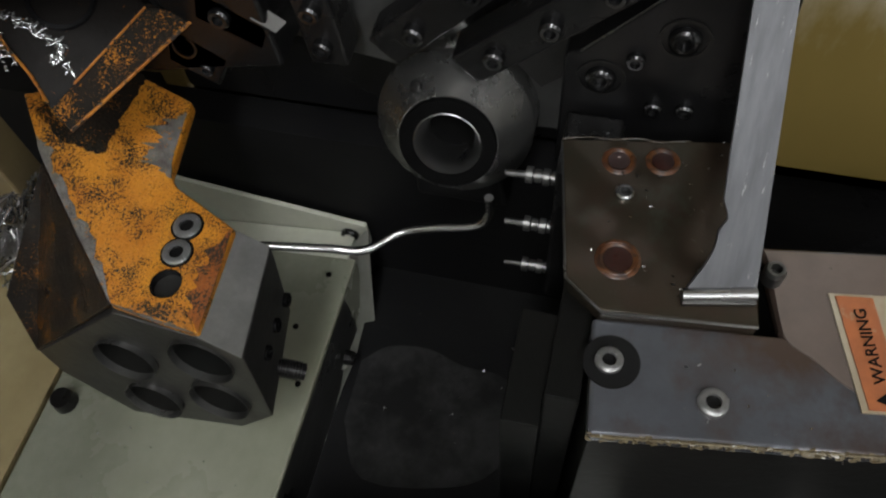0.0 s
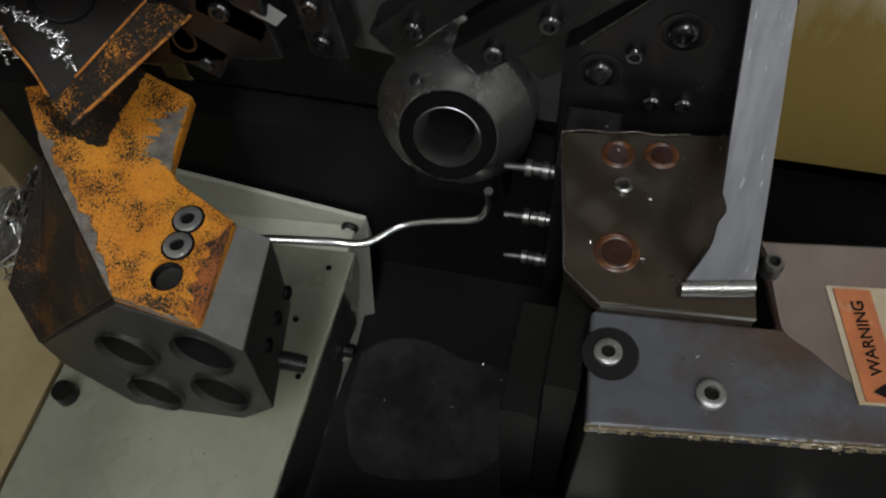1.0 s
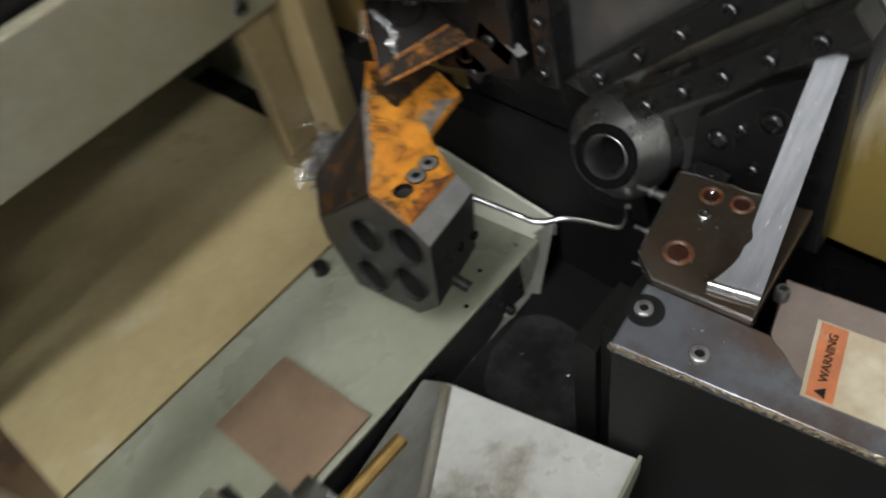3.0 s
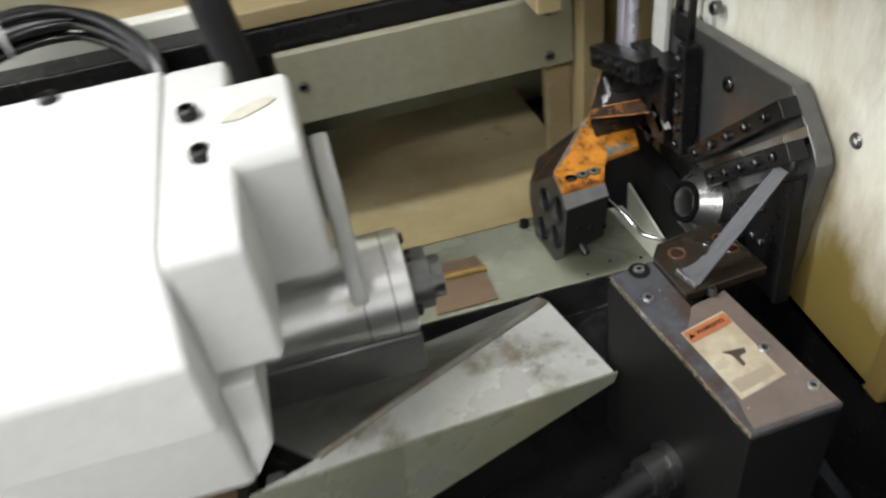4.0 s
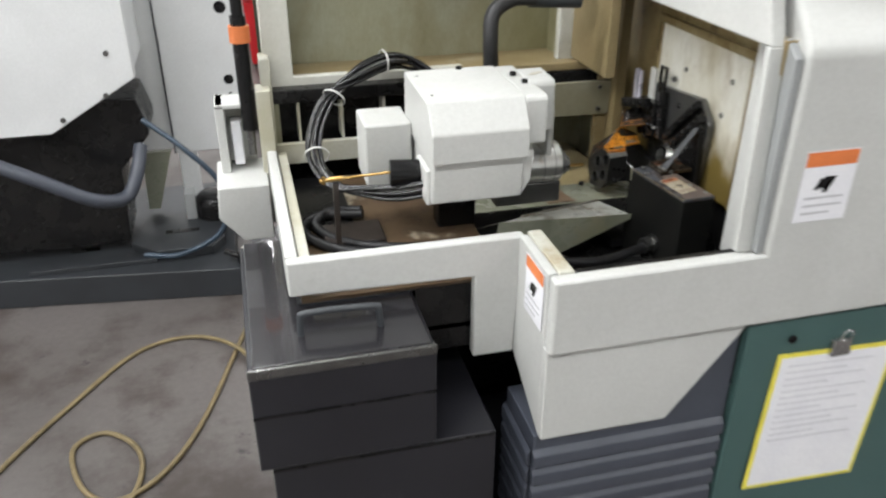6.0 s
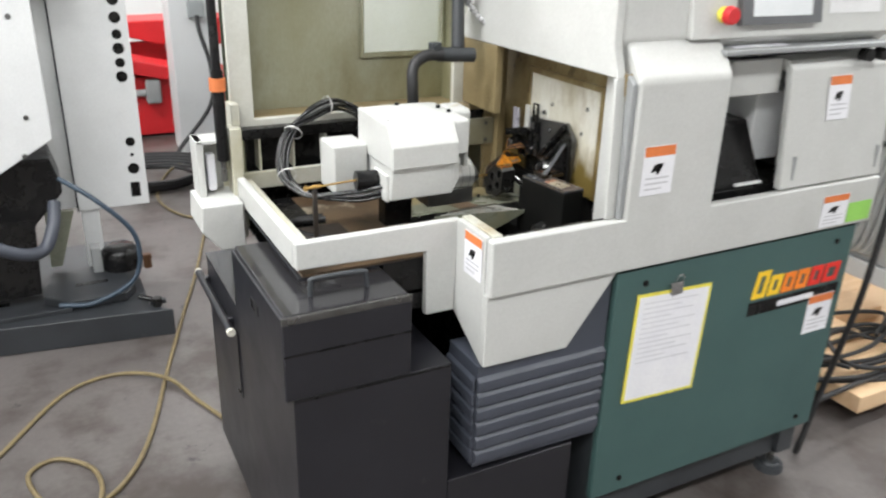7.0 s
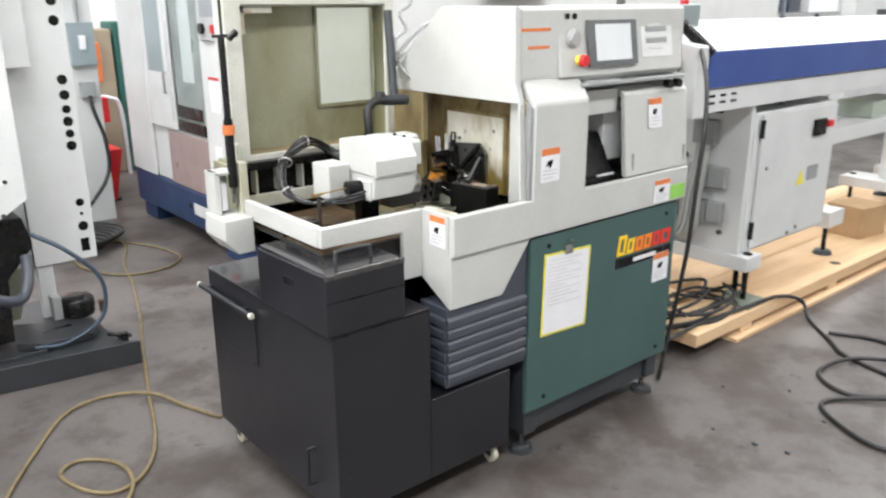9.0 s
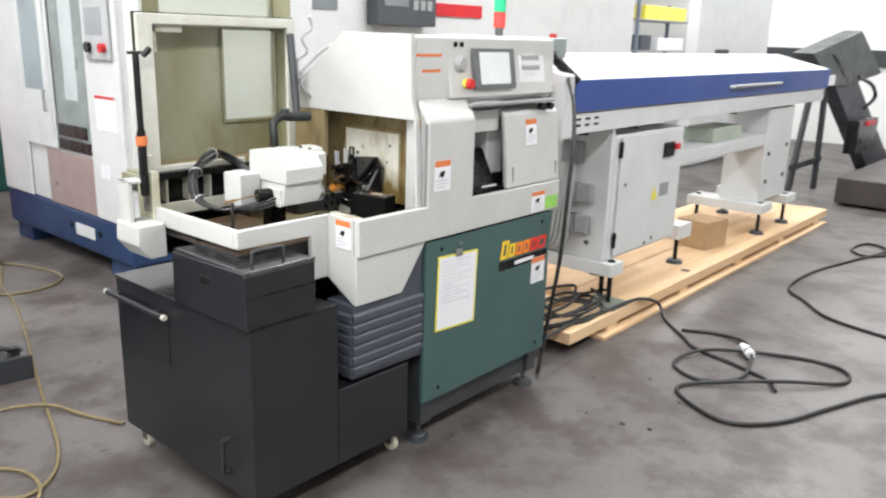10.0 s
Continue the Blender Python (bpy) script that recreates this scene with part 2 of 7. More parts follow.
DULL = surf("dull_grey_steel", (0.19, 0.19, 0.185), (0.13, 0.13, 0.125), 0.28, metal=0.9, scale=16, bump=0.12)
GUN = surf("gunmetal_plate", (0.17, 0.17, 0.166), (0.11, 0.11, 0.106), 0.3, metal=0.75, scale=9, bump=0.08)
RUBBER = surf("black_rubber", (0.014, 0.014, 0.015), (0.022, 0.022, 0.023), 0.5, scale=20)
BRASS = surf("brass", (0.46, 0.3, 0.11), (0.34, 0.21, 0.07), 0.3, metal=1.0, scale=30)
WOOD = surf("pale_pine", (0.72, 0.51, 0.31), (0.58, 0.37, 0.2), 0.65, scale=3, fine=60, stretch=(0.25, 3, 3), bump=0.1)
CARD = surf("brown_cardboard", (0.42, 0.28, 0.15), (0.37, 0.24, 0.13), 0.8, scale=6)
CONCRETE = surf("worn_concrete", (0.122, 0.11, 0.104), (0.07, 0.061, 0.058), 0.42, scale=1.1, fine=40, bump=0.1, stain=(0.05, 0.039, 0.034), stain_at=(0.48, 0.62), stain_scale=2.2, flecks=((0.03, 0.027, 0.027), 0.62, 0.7, 7))
PLASTER = surf("white_wall_paint", (0.78, 0.78, 0.77), (0.74, 0.74, 0.73), 0.7, scale=1)
BLUE = surf("blue_paint", (0.03, 0.07, 0.27), (0.026, 0.06, 0.24), 0.4, scale=2)
NAVY = surf("navy_blue_paint", (0.015, 0.04, 0.11), (0.012, 0.032, 0.09), 0.42, scale=3)
RED = surf("red_paint", (0.6, 0.02, 0.025), (0.5, 0.015, 0.02), 0.4, scale=3)
ORANGE = surf("orange_label", (0.72, 0.2, 0.055), (0.62, 0.17, 0.05), 0.5, scale=20)
PAPER = surf("white_paper", (0.78, 0.78, 0.8), (0.72, 0.72, 0.76), 0.6, scale=8)
YELLOW = surf("yellow_binding", (0.8, 0.72, 0.1), (0.7, 0.62, 0.08), 0.5, scale=20)
HOSE = surf("tan_air_hose", (0.19, 0.145, 0.07), (0.13, 0.1, 0.05), 0.55, scale=20)
GREY = surf("grey_paint", (0.3, 0.31, 0.31), (0.25, 0.26, 0.26), 0.45, scale=4)
CHARCOAL = surf("charcoal_paint", (0.04, 0.045, 0.05), (0.03, 0.033, 0.037), 0.45, scale=4)

# ---- the hall ----
X0, X1, Y0, Y1, TOP = -6.0, 14.0, -6.0, 9.0, 4.5
single("floor", box(X0, X1, Y0, Y1, -0.2, 0.0), CONCRETE, "worn grey concrete workshop floor with darker stains", "floor", kind="structure")
single("wall_north", box(X0, X1, Y1, Y1 + 0.2, 0, TOP), PLASTER, "plain white painted workshop wall", "wall", kind="structure")
single("wall_south", box(X0, X1, Y0 - 0.2, Y0, 0, TOP), PLASTER, "plain white painted workshop wall", "wall", kind="structure")
single("wall_east", box(X1, X1 + 0.2, Y0 - 0.2, Y1 + 0.2, 0, TOP), PLASTER, "plain white painted workshop wall", "wall", kind="structure")
single("wall_west", box(X0 - 0.2, X0, Y0 - 0.2, Y1 + 0.2, 0, TOP), PLASTER, "plain white painted workshop wall", "wall", kind="structure")
single("ceiling", box(X0 - 0.2, X1 + 0.2, Y0 - 0.2, Y1 + 0.2, TOP, TOP + 0.2), PLASTER, "white workshop ceiling", "ceiling", kind="structure")

# ---- the lathe: body ----
lathe = thing("cnc_lathe", "white and green sliding-head lathe with its hood folded open", "lathe", (0.1, 0.4, 0))


def bolts(places, way, parent, r=0.006, h=0.004, material=None, name="bolt", socket=True):
    for p in places:
        part(name, screw(p, way, r, h, socket), material or INK, parent)


PRINT = surf("pale_grey_print", (0.5, 0.5, 0.52), None, 0.6)


def label(corner, right, down, parent, band=0.21, name="warning_label", marks=True):
    """A paper label with an orange head and grey bars for its small print."""
    a, u, v = Vector(corner), Vector(right), Vector(down)
    n = v.cross(u).normalized()
    at = lambda s, t, k: tuple(a + u * s + v * t + n * k)
    plate = part(name, sheet([at(0, 0, .0012), at(0, 1, .0012), at(1, 1, .0012), at(1, 0, .0012)], 0.001), PAPER, parent, "white label with orange head")
    part("orange_head", sheet([at(0.02, 0.01, .002), at(0.02, band, .002), at(.98, band, .002), at(.98, .01, .002)], 0.0006), ORANGE, plate)
    if marks:
        part("pictogram", merge(*[sheet([at(s, t, .002), at(s - .1, t + .16, .002), at(s + w - .1, t + .16, .002), at(s + w, t, .002)], 0.0006) for s, t, w in ((.44, .36, .22), (.52, .42, .10), (.36, .38, .08))]), INK, plate)
        for i in range(3):
            t = .64 + i * .11
            part("text_bar", sheet([at(.12, t, .002), at(.12, t + .03, .002), at(.86 - .2 * (i == 2), t + .03, .002), at(.86 - .2 * (i == 2), t, .002)], 0.0006), PRINT, plate)
    return plate


base = part("base_frame", box(0.055, 0.96, 0.04, 0.74, 0.085, 0.90, 0.004), CHARCOAL, lathe, "dark steel base frame")
for fx, fy in ((0.075, 0.06), (0.90, 0.06), (0.075, 0.70), (0.90, 0.70)):
    foot = part("levelling_foot", merge(rod((fx, fy, 0.0), (fx, fy, 0.022), 0.052, 0.048, 28), rod((fx, fy, 0.022), (fx, fy, 0.03), 0.034, 0.028, 24)), CHARCOAL, lathe, "round dark levelling foot")
    part("threaded_stud", rod((fx, fy, 0.028), (fx, fy, 0.095), 0.012), DULL, foot)
for fx in (0.062, 0.885):
    part("foot_bracket", merge(box(fx - 0.012, fx + 0.06, 0.02, 0.042, 0.09, 0.2, 0.003), box(fx - 0.012, fx + 0.06, 0.022, 0.09, 0.09, 0.102, 0.002)), CHARCOAL, lathe)
panel = part("front_panel", box(0.036, 0.98, 0.0, 0.024, 0.205, 0.945, 0.004), GREEN, lathe, "dark green sheet steel front panel")
bolts([(0.135, 0.0, 0.255), (0.9, 0.0, 0.252), (0.135, 0.0, 0.9), (0.9, 0.0, 0.9)], (0, -1, 0), panel, 0.009, 0.005)
# maker's mark as plain shapes
mark = part("badge", sheet([(0.556, -0.001, 0.752), (0.556, -0.001, 0.708), (0.955, -0.001, 0.708), (0.955, -0.001, 0.752)], -0.001), INK, panel, "black band of the maker's badge")
BADGE = [glow("badge_yellow", (0.85, 0.55, 0.03), 0), glow("badge_orange", (0.85, 0.22, 0.02), 0), glow("badge_red", (0.7, 0.03, 0.02), 0)]
LEAN = Matrix(((1, 0, 0.16, -0.16 * 0.764), (0, 1, 0, 0), (0, 0, 1, 0), (0, 0, 0, 1)))
for bx, wide, high, k in ((0.56, 0.054, 0.088, 0), (0.624, 0.05, 0.066, 0), (0.684, 0.05, 0.064, 1), (0.744, 0.05, 0.064, 1), (0.804, 0.052, 0.064, 2), (0.866, 0.068, 0.064, 2)):
    part("badge_block", turned(holed([(bx, 0.764), (bx + wide, 0.764), (bx + wide, 0.764 + high), (bx, 0.764 + high)], [(bx + .016, 0.779), (bx + wide - .016, 0.779), (bx + wide - .016, 0.749 + high), (bx + .016, 0.749 + high)], "y", -0.0035, -0.0005), LEAN), BADGE[k], panel)
part("badge_line", box(0.68, 0.84, -0.003, -0.001, 0.72, 0.738), PAPER, panel)
# ribbed cover
rib = [(-0.368, 0.757), (-0.11, 0.755), (0.03, 0.947), (0.033, 0.442), (-0.372, 0.45)]
cover = part("louvre_cover", prism(rib, "y", 0.014, 0.17, 0.003), SLATE, lathe, "slate grey ribbed plastic cover")
for i in range(6):
    z = 0.705 - i * 0.044
    part("rib", prism([(0.0145, z + 0.021), (0.003, z + 0.01), (0.003, z - 0.017), (0.0145, z - 0.0215)], "x", -0.37, 0.03, 0.002), SLATE, cover)
    part("side_rib", prism([(-0.3725, z + 0.021), (-0.38, z + 0.01), (-0.38, z - 0.017), (-0.3725, z - 0.0215)], "y", 0.016, 0.165, 0.002), SLATE, cover)
# white guards
part("front_guard", prism([(-0.362, 0.955), (1.02, 0.955), (1.02, 1.102), (-0.362, 1.102)], "y", -0.014, 0.016, 0.007, 3), WHITE, lathe, "white painted front guard")
part("lower_guard", prism([(-0.362, 0.957), (-0.362, 0.76), (-0.11, 0.758), (0.03, 0.948), (0.03, 0.957)], "y", 0.0, 0.02, 0.003), WHITE, lathe)
part("guard_side", prism([(0.018, 0.76), (0.165, 0.845), (0.4, 0.90), (0.4, 0.95), (0.165, 1.06), (0.165, 1.102), (0.018, 1.102)], "x", -0.362, -0.345, 0.003), WHITE, lathe)
part("guard_edge", prism([(0.012, 1.08), (0.17, 1.08), (0.17, 1.106), (0.012, 1.106)], "x", -0.345, -0.318, 0.003), CREAM, lathe)
part("tray_front_wall", prism([(-0.779, 1.032), (-0.445, 1.026), (-0.445, 0.848), (-0.364, 0.848), (-0.35, 1.10), (-0.779, 1.10)], "y", 0.162, 0.186, 0.005), WHITE, lathe)
part("tray_side_wall", box(-0.779, -0.757, 0.188, 0.72, 1.03, 1.10, 0.004), WHITE, lathe)
part("tray_rim", box(-0.755, -0.735, 0.19, 0.72, 1.06, 1.088, 0.002), CREAM, lathe, "oil-stained inner rim")
part("tray_underside", box(-0.765, -0.38, 0.19, 0.735, 0.998, 1.002), CHARCOAL, lathe)
RUSTY = surf("rusty_oily_floor", (0.12, 0.08, 0.046), (0.055, 0.034, 0.02), 0.3, scale=6, stain=(0.32, 0.28, 0.21), stain_at=(0.58, 0.66), stain_scale=6, flecks=((0.05, 0.032, 0.02), 0.56, 0.64, 16))
part("tray_floor", box(-0.757, -0.375, 0.188, 0.735, 1.002, 1.008), RUSTY, lathe, "oily rust-brown tray floor")
# black plate added to darken the tray's rear left corner; no known part
part("dark_corner_plate", box(-0.754, -0.62, 0.46, 0.733, 1.008, 1.0125), INK, lathe)
part("tray_step", box(-0.38, -0.375, 0.188, 0.735, 0.93, 1.002), SHEETM, lathe)
# black floor stands in for the dark depth of the pit
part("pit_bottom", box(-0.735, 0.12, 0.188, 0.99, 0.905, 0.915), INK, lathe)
part("rear_floor", box(-0.37, -0.262, 0.50, 0.988, 0.93, 0.94), RUSTY, lathe)
# black panel added so that the gap beside the tank stays dark
part("gap_blackout", box(-0.44, 0.05, 0.565, 0.575, 0.10, 0.90), INK, lathe)
# black strip put in for the shade under the tray's front wall
part("under_wall_shade", box(-0.55, -0.364, 0.188, 0.192, 0.86, 1.0), INK, lathe)
# black panel added for the shadow left of the rear plate
part("rear_shadow_panel", box(-0.74, -0.27, 0.80, 0.806, 0.94, 1.195), INK, lathe)
part("rear_box", merge(box(0.12, 0.135, 0.80, 1.0, 0.90, 1.25), box(-0.757, -0.74, 0.752, 1.0, 0.93, 1.2), box(-0.74, 0.12, 0.802, 0.987, 1.2, 1.21)), OLIVE, lathe)
part("tray_front_inner", box(-0.35, 0.12, 0.018, 0.03, 0.8, 1.098), INK, lathe)
part("sump", box(-0.345, 0.12, 0.03, 0.19, 0.86, 0.875), INK, lathe)
TANNED = surf("oil_tanned_paint", (0.27, 0.215, 0.115), (0.18, 0.13, 0.06), 0.34, scale=4, stain=(0.42, 0.39, 0.28), stain_at=(0.58, 0.78), stain_scale=4)
PLATE = surf("dull_olive_plate", (0.24, 0.23, 0.17), (0.17, 0.16, 0.105), 0.35, scale=4, stain=(0.17, 0.14, 0.07), stain_at=(0.55, 0.8))
part("rear_plate", box(-0.262, 0.07, 0.722, 0.735, 1.115, 1.2, 0.002), PLATE, lathe, "oil-stained cross plate")
bolts([(0.04, 0.722, 1.185), (0.04, 0.722, 1.13), (-0.24, 0.722, 1.16)], (0, -1, 0), lathe, 0.006, 0.003, DULL)
part("rear_gap", box(-0.74, 0.12, 0.988, 1.0, 0.90, 1.2), OLIVE, lathe)
part("rear_rail", box(-0.757, -0.262, 0.735, 0.75, 1.05, 1.10, 0.002), CREAM, lathe, "stained lower rail")
part("rear_upper_rail", box(-0.757, 0.1, 0.74, 0.80, 1.195, 1.225, 0.003), INK, lathe)
for rx in (-0.70, -0.60, -0.50):
    part("rear_rib", box(rx, rx + 0.006, 0.75, 0.80, 1.1, 1.195), CREAM, lathe)
part("rear_ledge", box(-0.30, 0.1, 0.742, 0.84, 1.226, 1.246, 0.003), TANNED, lathe, "brown stained ledge")
part("rear_post", merge(box(0.072, 0.098, 0.70, 0.74, 0.94, 1.45, 0.002), box(0.04, 0.072, 0.735, 0.75, 0.94, 1.24, 0.002)), TANNED, lathe, "oil-stained upright post")
post = part("strut_post", merge(box(-0.79, -0.757, 0.70, 0.76, 0.92, 1.24, 0.003), box(-0.775, -0.752, 0.735, 0.80, 1.1, 1.3, 0.003)), CREAM, lathe)

# column and upper cover
part("column_cover", prism([(-0.0146, 1.04), (-0.0146, 1.448), (0.004, 1.48), (0.052, 1.536), (0.12, 1.55), (0.12, 1.04)], "x", 0.022, 0.322, 0.012, 3), WHITE, lathe, "white column cover with bevelled top")
part("column_seal", prism([(-0.008, 1.104), (-0.006, 1.44), (0.025, 1.465), (0.05, 1.44), (0.05, 1.104)], "x", 0.006, 0.021, 0.002), GREY, lathe, "grey rubber seal")
top_wall = part("end_wall", prism([(0.02, 1.452), (0.046, 1.53), (0.055, 1.787), (0.455, 1.787), (0.80, 1.50), (0.80, 1.452)], "x", -0.022, 0.004, 0.004), WHITE, lathe, "white end wall over the opening")
part("end_frame", prism([(0.004, 1.104), (0.02, 1.4525), (0.034, 1.4525), (0.018, 1.104)], "x", -0.024, 0.006, 0.002), WHITE, top_wall)
part("end_wall_rear", box(-0.02, 0.004, 0.578, 0.80, 1.25, 1.452, 0.002), TANNED, lathe, "oil-tanned end wall")
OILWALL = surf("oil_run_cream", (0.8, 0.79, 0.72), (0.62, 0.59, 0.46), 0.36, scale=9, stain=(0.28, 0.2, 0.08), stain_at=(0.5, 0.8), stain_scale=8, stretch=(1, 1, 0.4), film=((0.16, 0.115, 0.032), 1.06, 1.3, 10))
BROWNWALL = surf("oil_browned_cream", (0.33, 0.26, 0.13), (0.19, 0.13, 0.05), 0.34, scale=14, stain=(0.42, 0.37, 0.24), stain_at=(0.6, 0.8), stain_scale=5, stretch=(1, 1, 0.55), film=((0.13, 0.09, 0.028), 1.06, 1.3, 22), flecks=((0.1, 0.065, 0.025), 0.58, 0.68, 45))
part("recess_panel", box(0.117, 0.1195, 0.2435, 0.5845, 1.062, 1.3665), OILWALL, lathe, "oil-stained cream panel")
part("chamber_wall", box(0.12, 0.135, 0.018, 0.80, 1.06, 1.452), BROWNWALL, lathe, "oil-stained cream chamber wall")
# black strip that paints the dark gap below the chamber wall
part("chamber_gap_shade", box(0.13, 0.14, 0.018, 0.80, 0.92, 1.065), INK, lathe)
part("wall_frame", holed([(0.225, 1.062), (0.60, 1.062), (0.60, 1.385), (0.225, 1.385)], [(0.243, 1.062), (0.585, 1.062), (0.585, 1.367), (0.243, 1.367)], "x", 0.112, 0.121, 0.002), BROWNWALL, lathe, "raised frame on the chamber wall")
BROWN = surf("brown_oil_film", (0.33, 0.25, 0.12), (0.2, 0.135, 0.05), 0.3, scale=5, stain=(0.45, 0.4, 0.27), stain_at=(0.58, 0.75), stain_scale=4)
part("chamber_side", box(0.0, 0.12, 0.018, 0.024, 1.0, 1.452), BROWN, lathe)
part("chamber_roof", box(0.0, 0.12, 0.018, 0.80, 1.452, 1.462), BROWN, lathe)
upper = part("upper_cover", prism([(0.046, 1.53), (0.055, 1.785), (0.455, 1.785), (0.80, 1.50), (0.82, 1.465), (0.11, 1.465)], "x", 0.005, 1.0, 0.016, 3), WHITE, lathe, "white rounded upper cover")
label((-0.0, 0.0525, 1.712), (0.165, 0, 0), (0, 0.0, -0.012), upper, 0.95, "notice_label", False)
label((0.035, 0.051, 1.65), (0.12, 0, 0), (0, 0.0, -0.012), upper, 0.95, "notice_label", False)
part("rear_body", box(0.14, 1.0, 0.52, 0.82, 0.955, 1.465, 0.004), WHITE, lathe)
part("right_side", box(0.985, 1.0, 0.06, 0.52, 0.955, 1.465, 0.003), WHITE, lathe)

# side window and shutter
part("window_floor", box(0.322, 0.985, 0.02, 0.52, 1.02, 1.04), INK, lathe)
part("bar_guide_cover", prism([(0.12, 1.16), (0.12, 1.36), (0.2, 1.42), (0.42, 1.42), (0.42, 1.16)], "x", 0.575, 0.70, 0.004), PALE, lathe)
part("rear_cover_plate", prism([(0.30, 1.2), (0.27, 1.42), (0.42, 1.42), (0.42, 1.2)], "x", 0.36, 0.575, 0.004), PALE, lathe)
part("headstock_slide", merge(prism([(0.05, 1.04), (0.05, 1.13), (0.13, 1.285), (0.4, 1.3), (0.4, 1.04)], "x", 0.345, 0.56, 0.006), box(0.325, 0.36, 0.12, 0.3, 1.04, 1.36, 0.004), box(0.36, 0.70, 0.045, 0.16, 1.04, 1.11, 0.004)), INK, lathe, "black headstock slide")
part("window_back", box(0.322, 0.985, 0.50, 0.515, 1.04, 1.465), GREY, lathe)
part("bright_chip", box(0.46, 0.56, 0.04, 0.052, 1.118, 1.126, 0.002), PALE, lathe)
part("chart_paper", sheet([(0.36, 0.03, 1.5065), (0.56, 0.03, 1.5068), (0.57, 0.085, 1.509), (0.36, 0.085, 1.509)], 0.001), PAPER, lathe, "loose white paper on the shelf")
shutter = part("shutter", prism([(-0.006, 1.106), (0.028, 1.44), (0.045, 1.462), (0.10, 1.47), (0.10, 1.44), (0.05, 1.43), (0.02, 1.106)], "x", 0.585, 1.02, 0.006, 3), WHITE, lathe, "white sliding shutter")
part("shutter_wing", box(0.40, 0.588, 0.065, 0.085, 1.37, 1.466, 0.004), WHITE, shutter)
for sx in (0.625, 0.985):
    part("pull_slot", box(sx, sx + 0.008, -0.006, 0.012, 1.13, 1.2, 0.003), GREY, shutter)
label((0.737, 0.0225, 1.416), (0.092, 0, 0), (0, -0.0125, -0.124), shutter)
label((0.773, -0.0155, 1.066), (0.115, 0, 0), (0, 0, -0.10), lathe)
part("green_label", box(0.895, 1.0, -0.0165, -0.013, 0.968, 1.03), surf("green_sticker", (0.3, 0.62, 0.12), None, 0.5), lathe)
label((0.058, -0.0152, 1.288), (0.102, 0, 0), (0, 0, -0.128), lathe)
label((0.828, -0.0012, 0.722), (0.115, 0, 0), (0, 0, -0.135), panel)
label((-0.3632, 0.115, 1.092), (0, -0.085, 0), (0, 0, -0.112), lathe)

# control panel
def cp(u, v, n=0.0):
    """A place on the tilted control panel: u along x, v from its foot up, n proud of it."""
    return (u, 0.028 + 0.16 * v - n, 1.535 + v)


control = part("control_panel", prism([(0.026, 1.53), (0.068, 1.79), (0.12, 1.79), (0.12, 1.53)], "x", 0.2, 0.965, 0.008, 2), WHITE, lathe, "light grey tilted control panel")
screen = part("screen_frame", merge(sheet([cp(0.35, 0.20, 0.02), cp(0.35, 0.03, 0.02), cp(0.64, 0.03, 0.02), cp(0.64, 0.20, 0.02)], 0.02)), surf("grey_bezel_plastic", (0.12, 0.125, 0.13), None, 0.5), control, "dark grey screen bezel")
part("screen", sheet([cp(0.385, 0.185, 0.022), cp(0.385, 0.05, 0.022), cp(0.60, 0.05, 0.022), cp(0.60, 0.185, 0.022)], 0.001), surf("screen_glass", (0.72, 0.74, 0.75), (0.66, 0.69, 0.7), 0.1, bump=0), screen, "pale blank screen")
part("keypad", sheet([cp(0.69, 0.2, 0.003), cp(0.69, 0.05, 0.003), cp(0.9, 0.05, 0.003), cp(0.9, 0.2, 0.003)], 0.003), surf("keypad_film", (0.72, 0.72, 0.72), None, 0.4), control)
for i in range(2):
    part("key_row", sheet([cp(0.72 + .06 * (i == 2), 0.17 - i * .045, 0.005), cp(0.72 + .06 * (i == 2), 0.15 - i * .045, 0.005), cp(0.86, 0.15 - i * .045, 0.005), cp(0.86, 0.17 - i * .045, 0.005)], 0.002), GREY, control)
for kx, kw, kv in ((0.735, 0.05, 0.165), (0.79, 0.03, 0.172), (0.72, 0.08, 0.12), (0.81, 0.06, 0.12), (0.74, 0.09, 0.08)):
    part("key_patch", sheet([cp(kx, kv + .014, 0.0045), cp(kx, kv, 0.0045), cp(kx + kw, kv, 0.0045), cp(kx + kw, kv + .014, 0.0045)], 0.001), PALE, control)
part("hand_wheel", merge(rod(cp(0.275, 0.135), cp(0.275, 0.135, 0.016), 0.036, 0.032, 28), rod(cp(0.275, 0.135, .015), cp(0.275, 0.135, 0.022), 0.027, 0.025, 28)), surf("wheel_grey", (0.4, 0.4, 0.4), None, 0.35), control, "round grey hand wheel")
stop = part("stop_button", rod(cp(0.3, 0.055, 0.02), cp(0.3, 0.055, 0.04), 0.024, 0.021, 24, 0.003), RED, control, "red emergency stop button")
part("stop_collar", rod(cp(0.3, 0.055), cp(0.3, 0.055, 0.02), 0.02), YELLOW, stop)
for kx in (0.245, 0.285):
    part("push_button", rod(cp(kx, 0.215), cp(kx, 0.215, 0.014), 0.011), INK, control)
part("panel_shelf", box(0.30, 0.95, 0.0, 0.09, 1.492, 1.506, 0.003), GREY, lathe)
for kx in (0.86, 0.925):
    part("key_switch", rod((kx, 0.03, 1.47), (kx, 0.0, 1.47), 0.018), INK, lathe)
tower = part("signal_tower", rod((0.95, 0.36, 1.78), (0.95, 0.36, 1.83), 0.02), DULL, lathe, "red and green signal tower")
part("red_lamp", rod((0.95, 0.36, 1.83), (0.95, 0.36, 1.905), 0.03, None, 24, 0.003), glow("red_lens", (0.7, 0.06, 0.05), 0.25), tower)
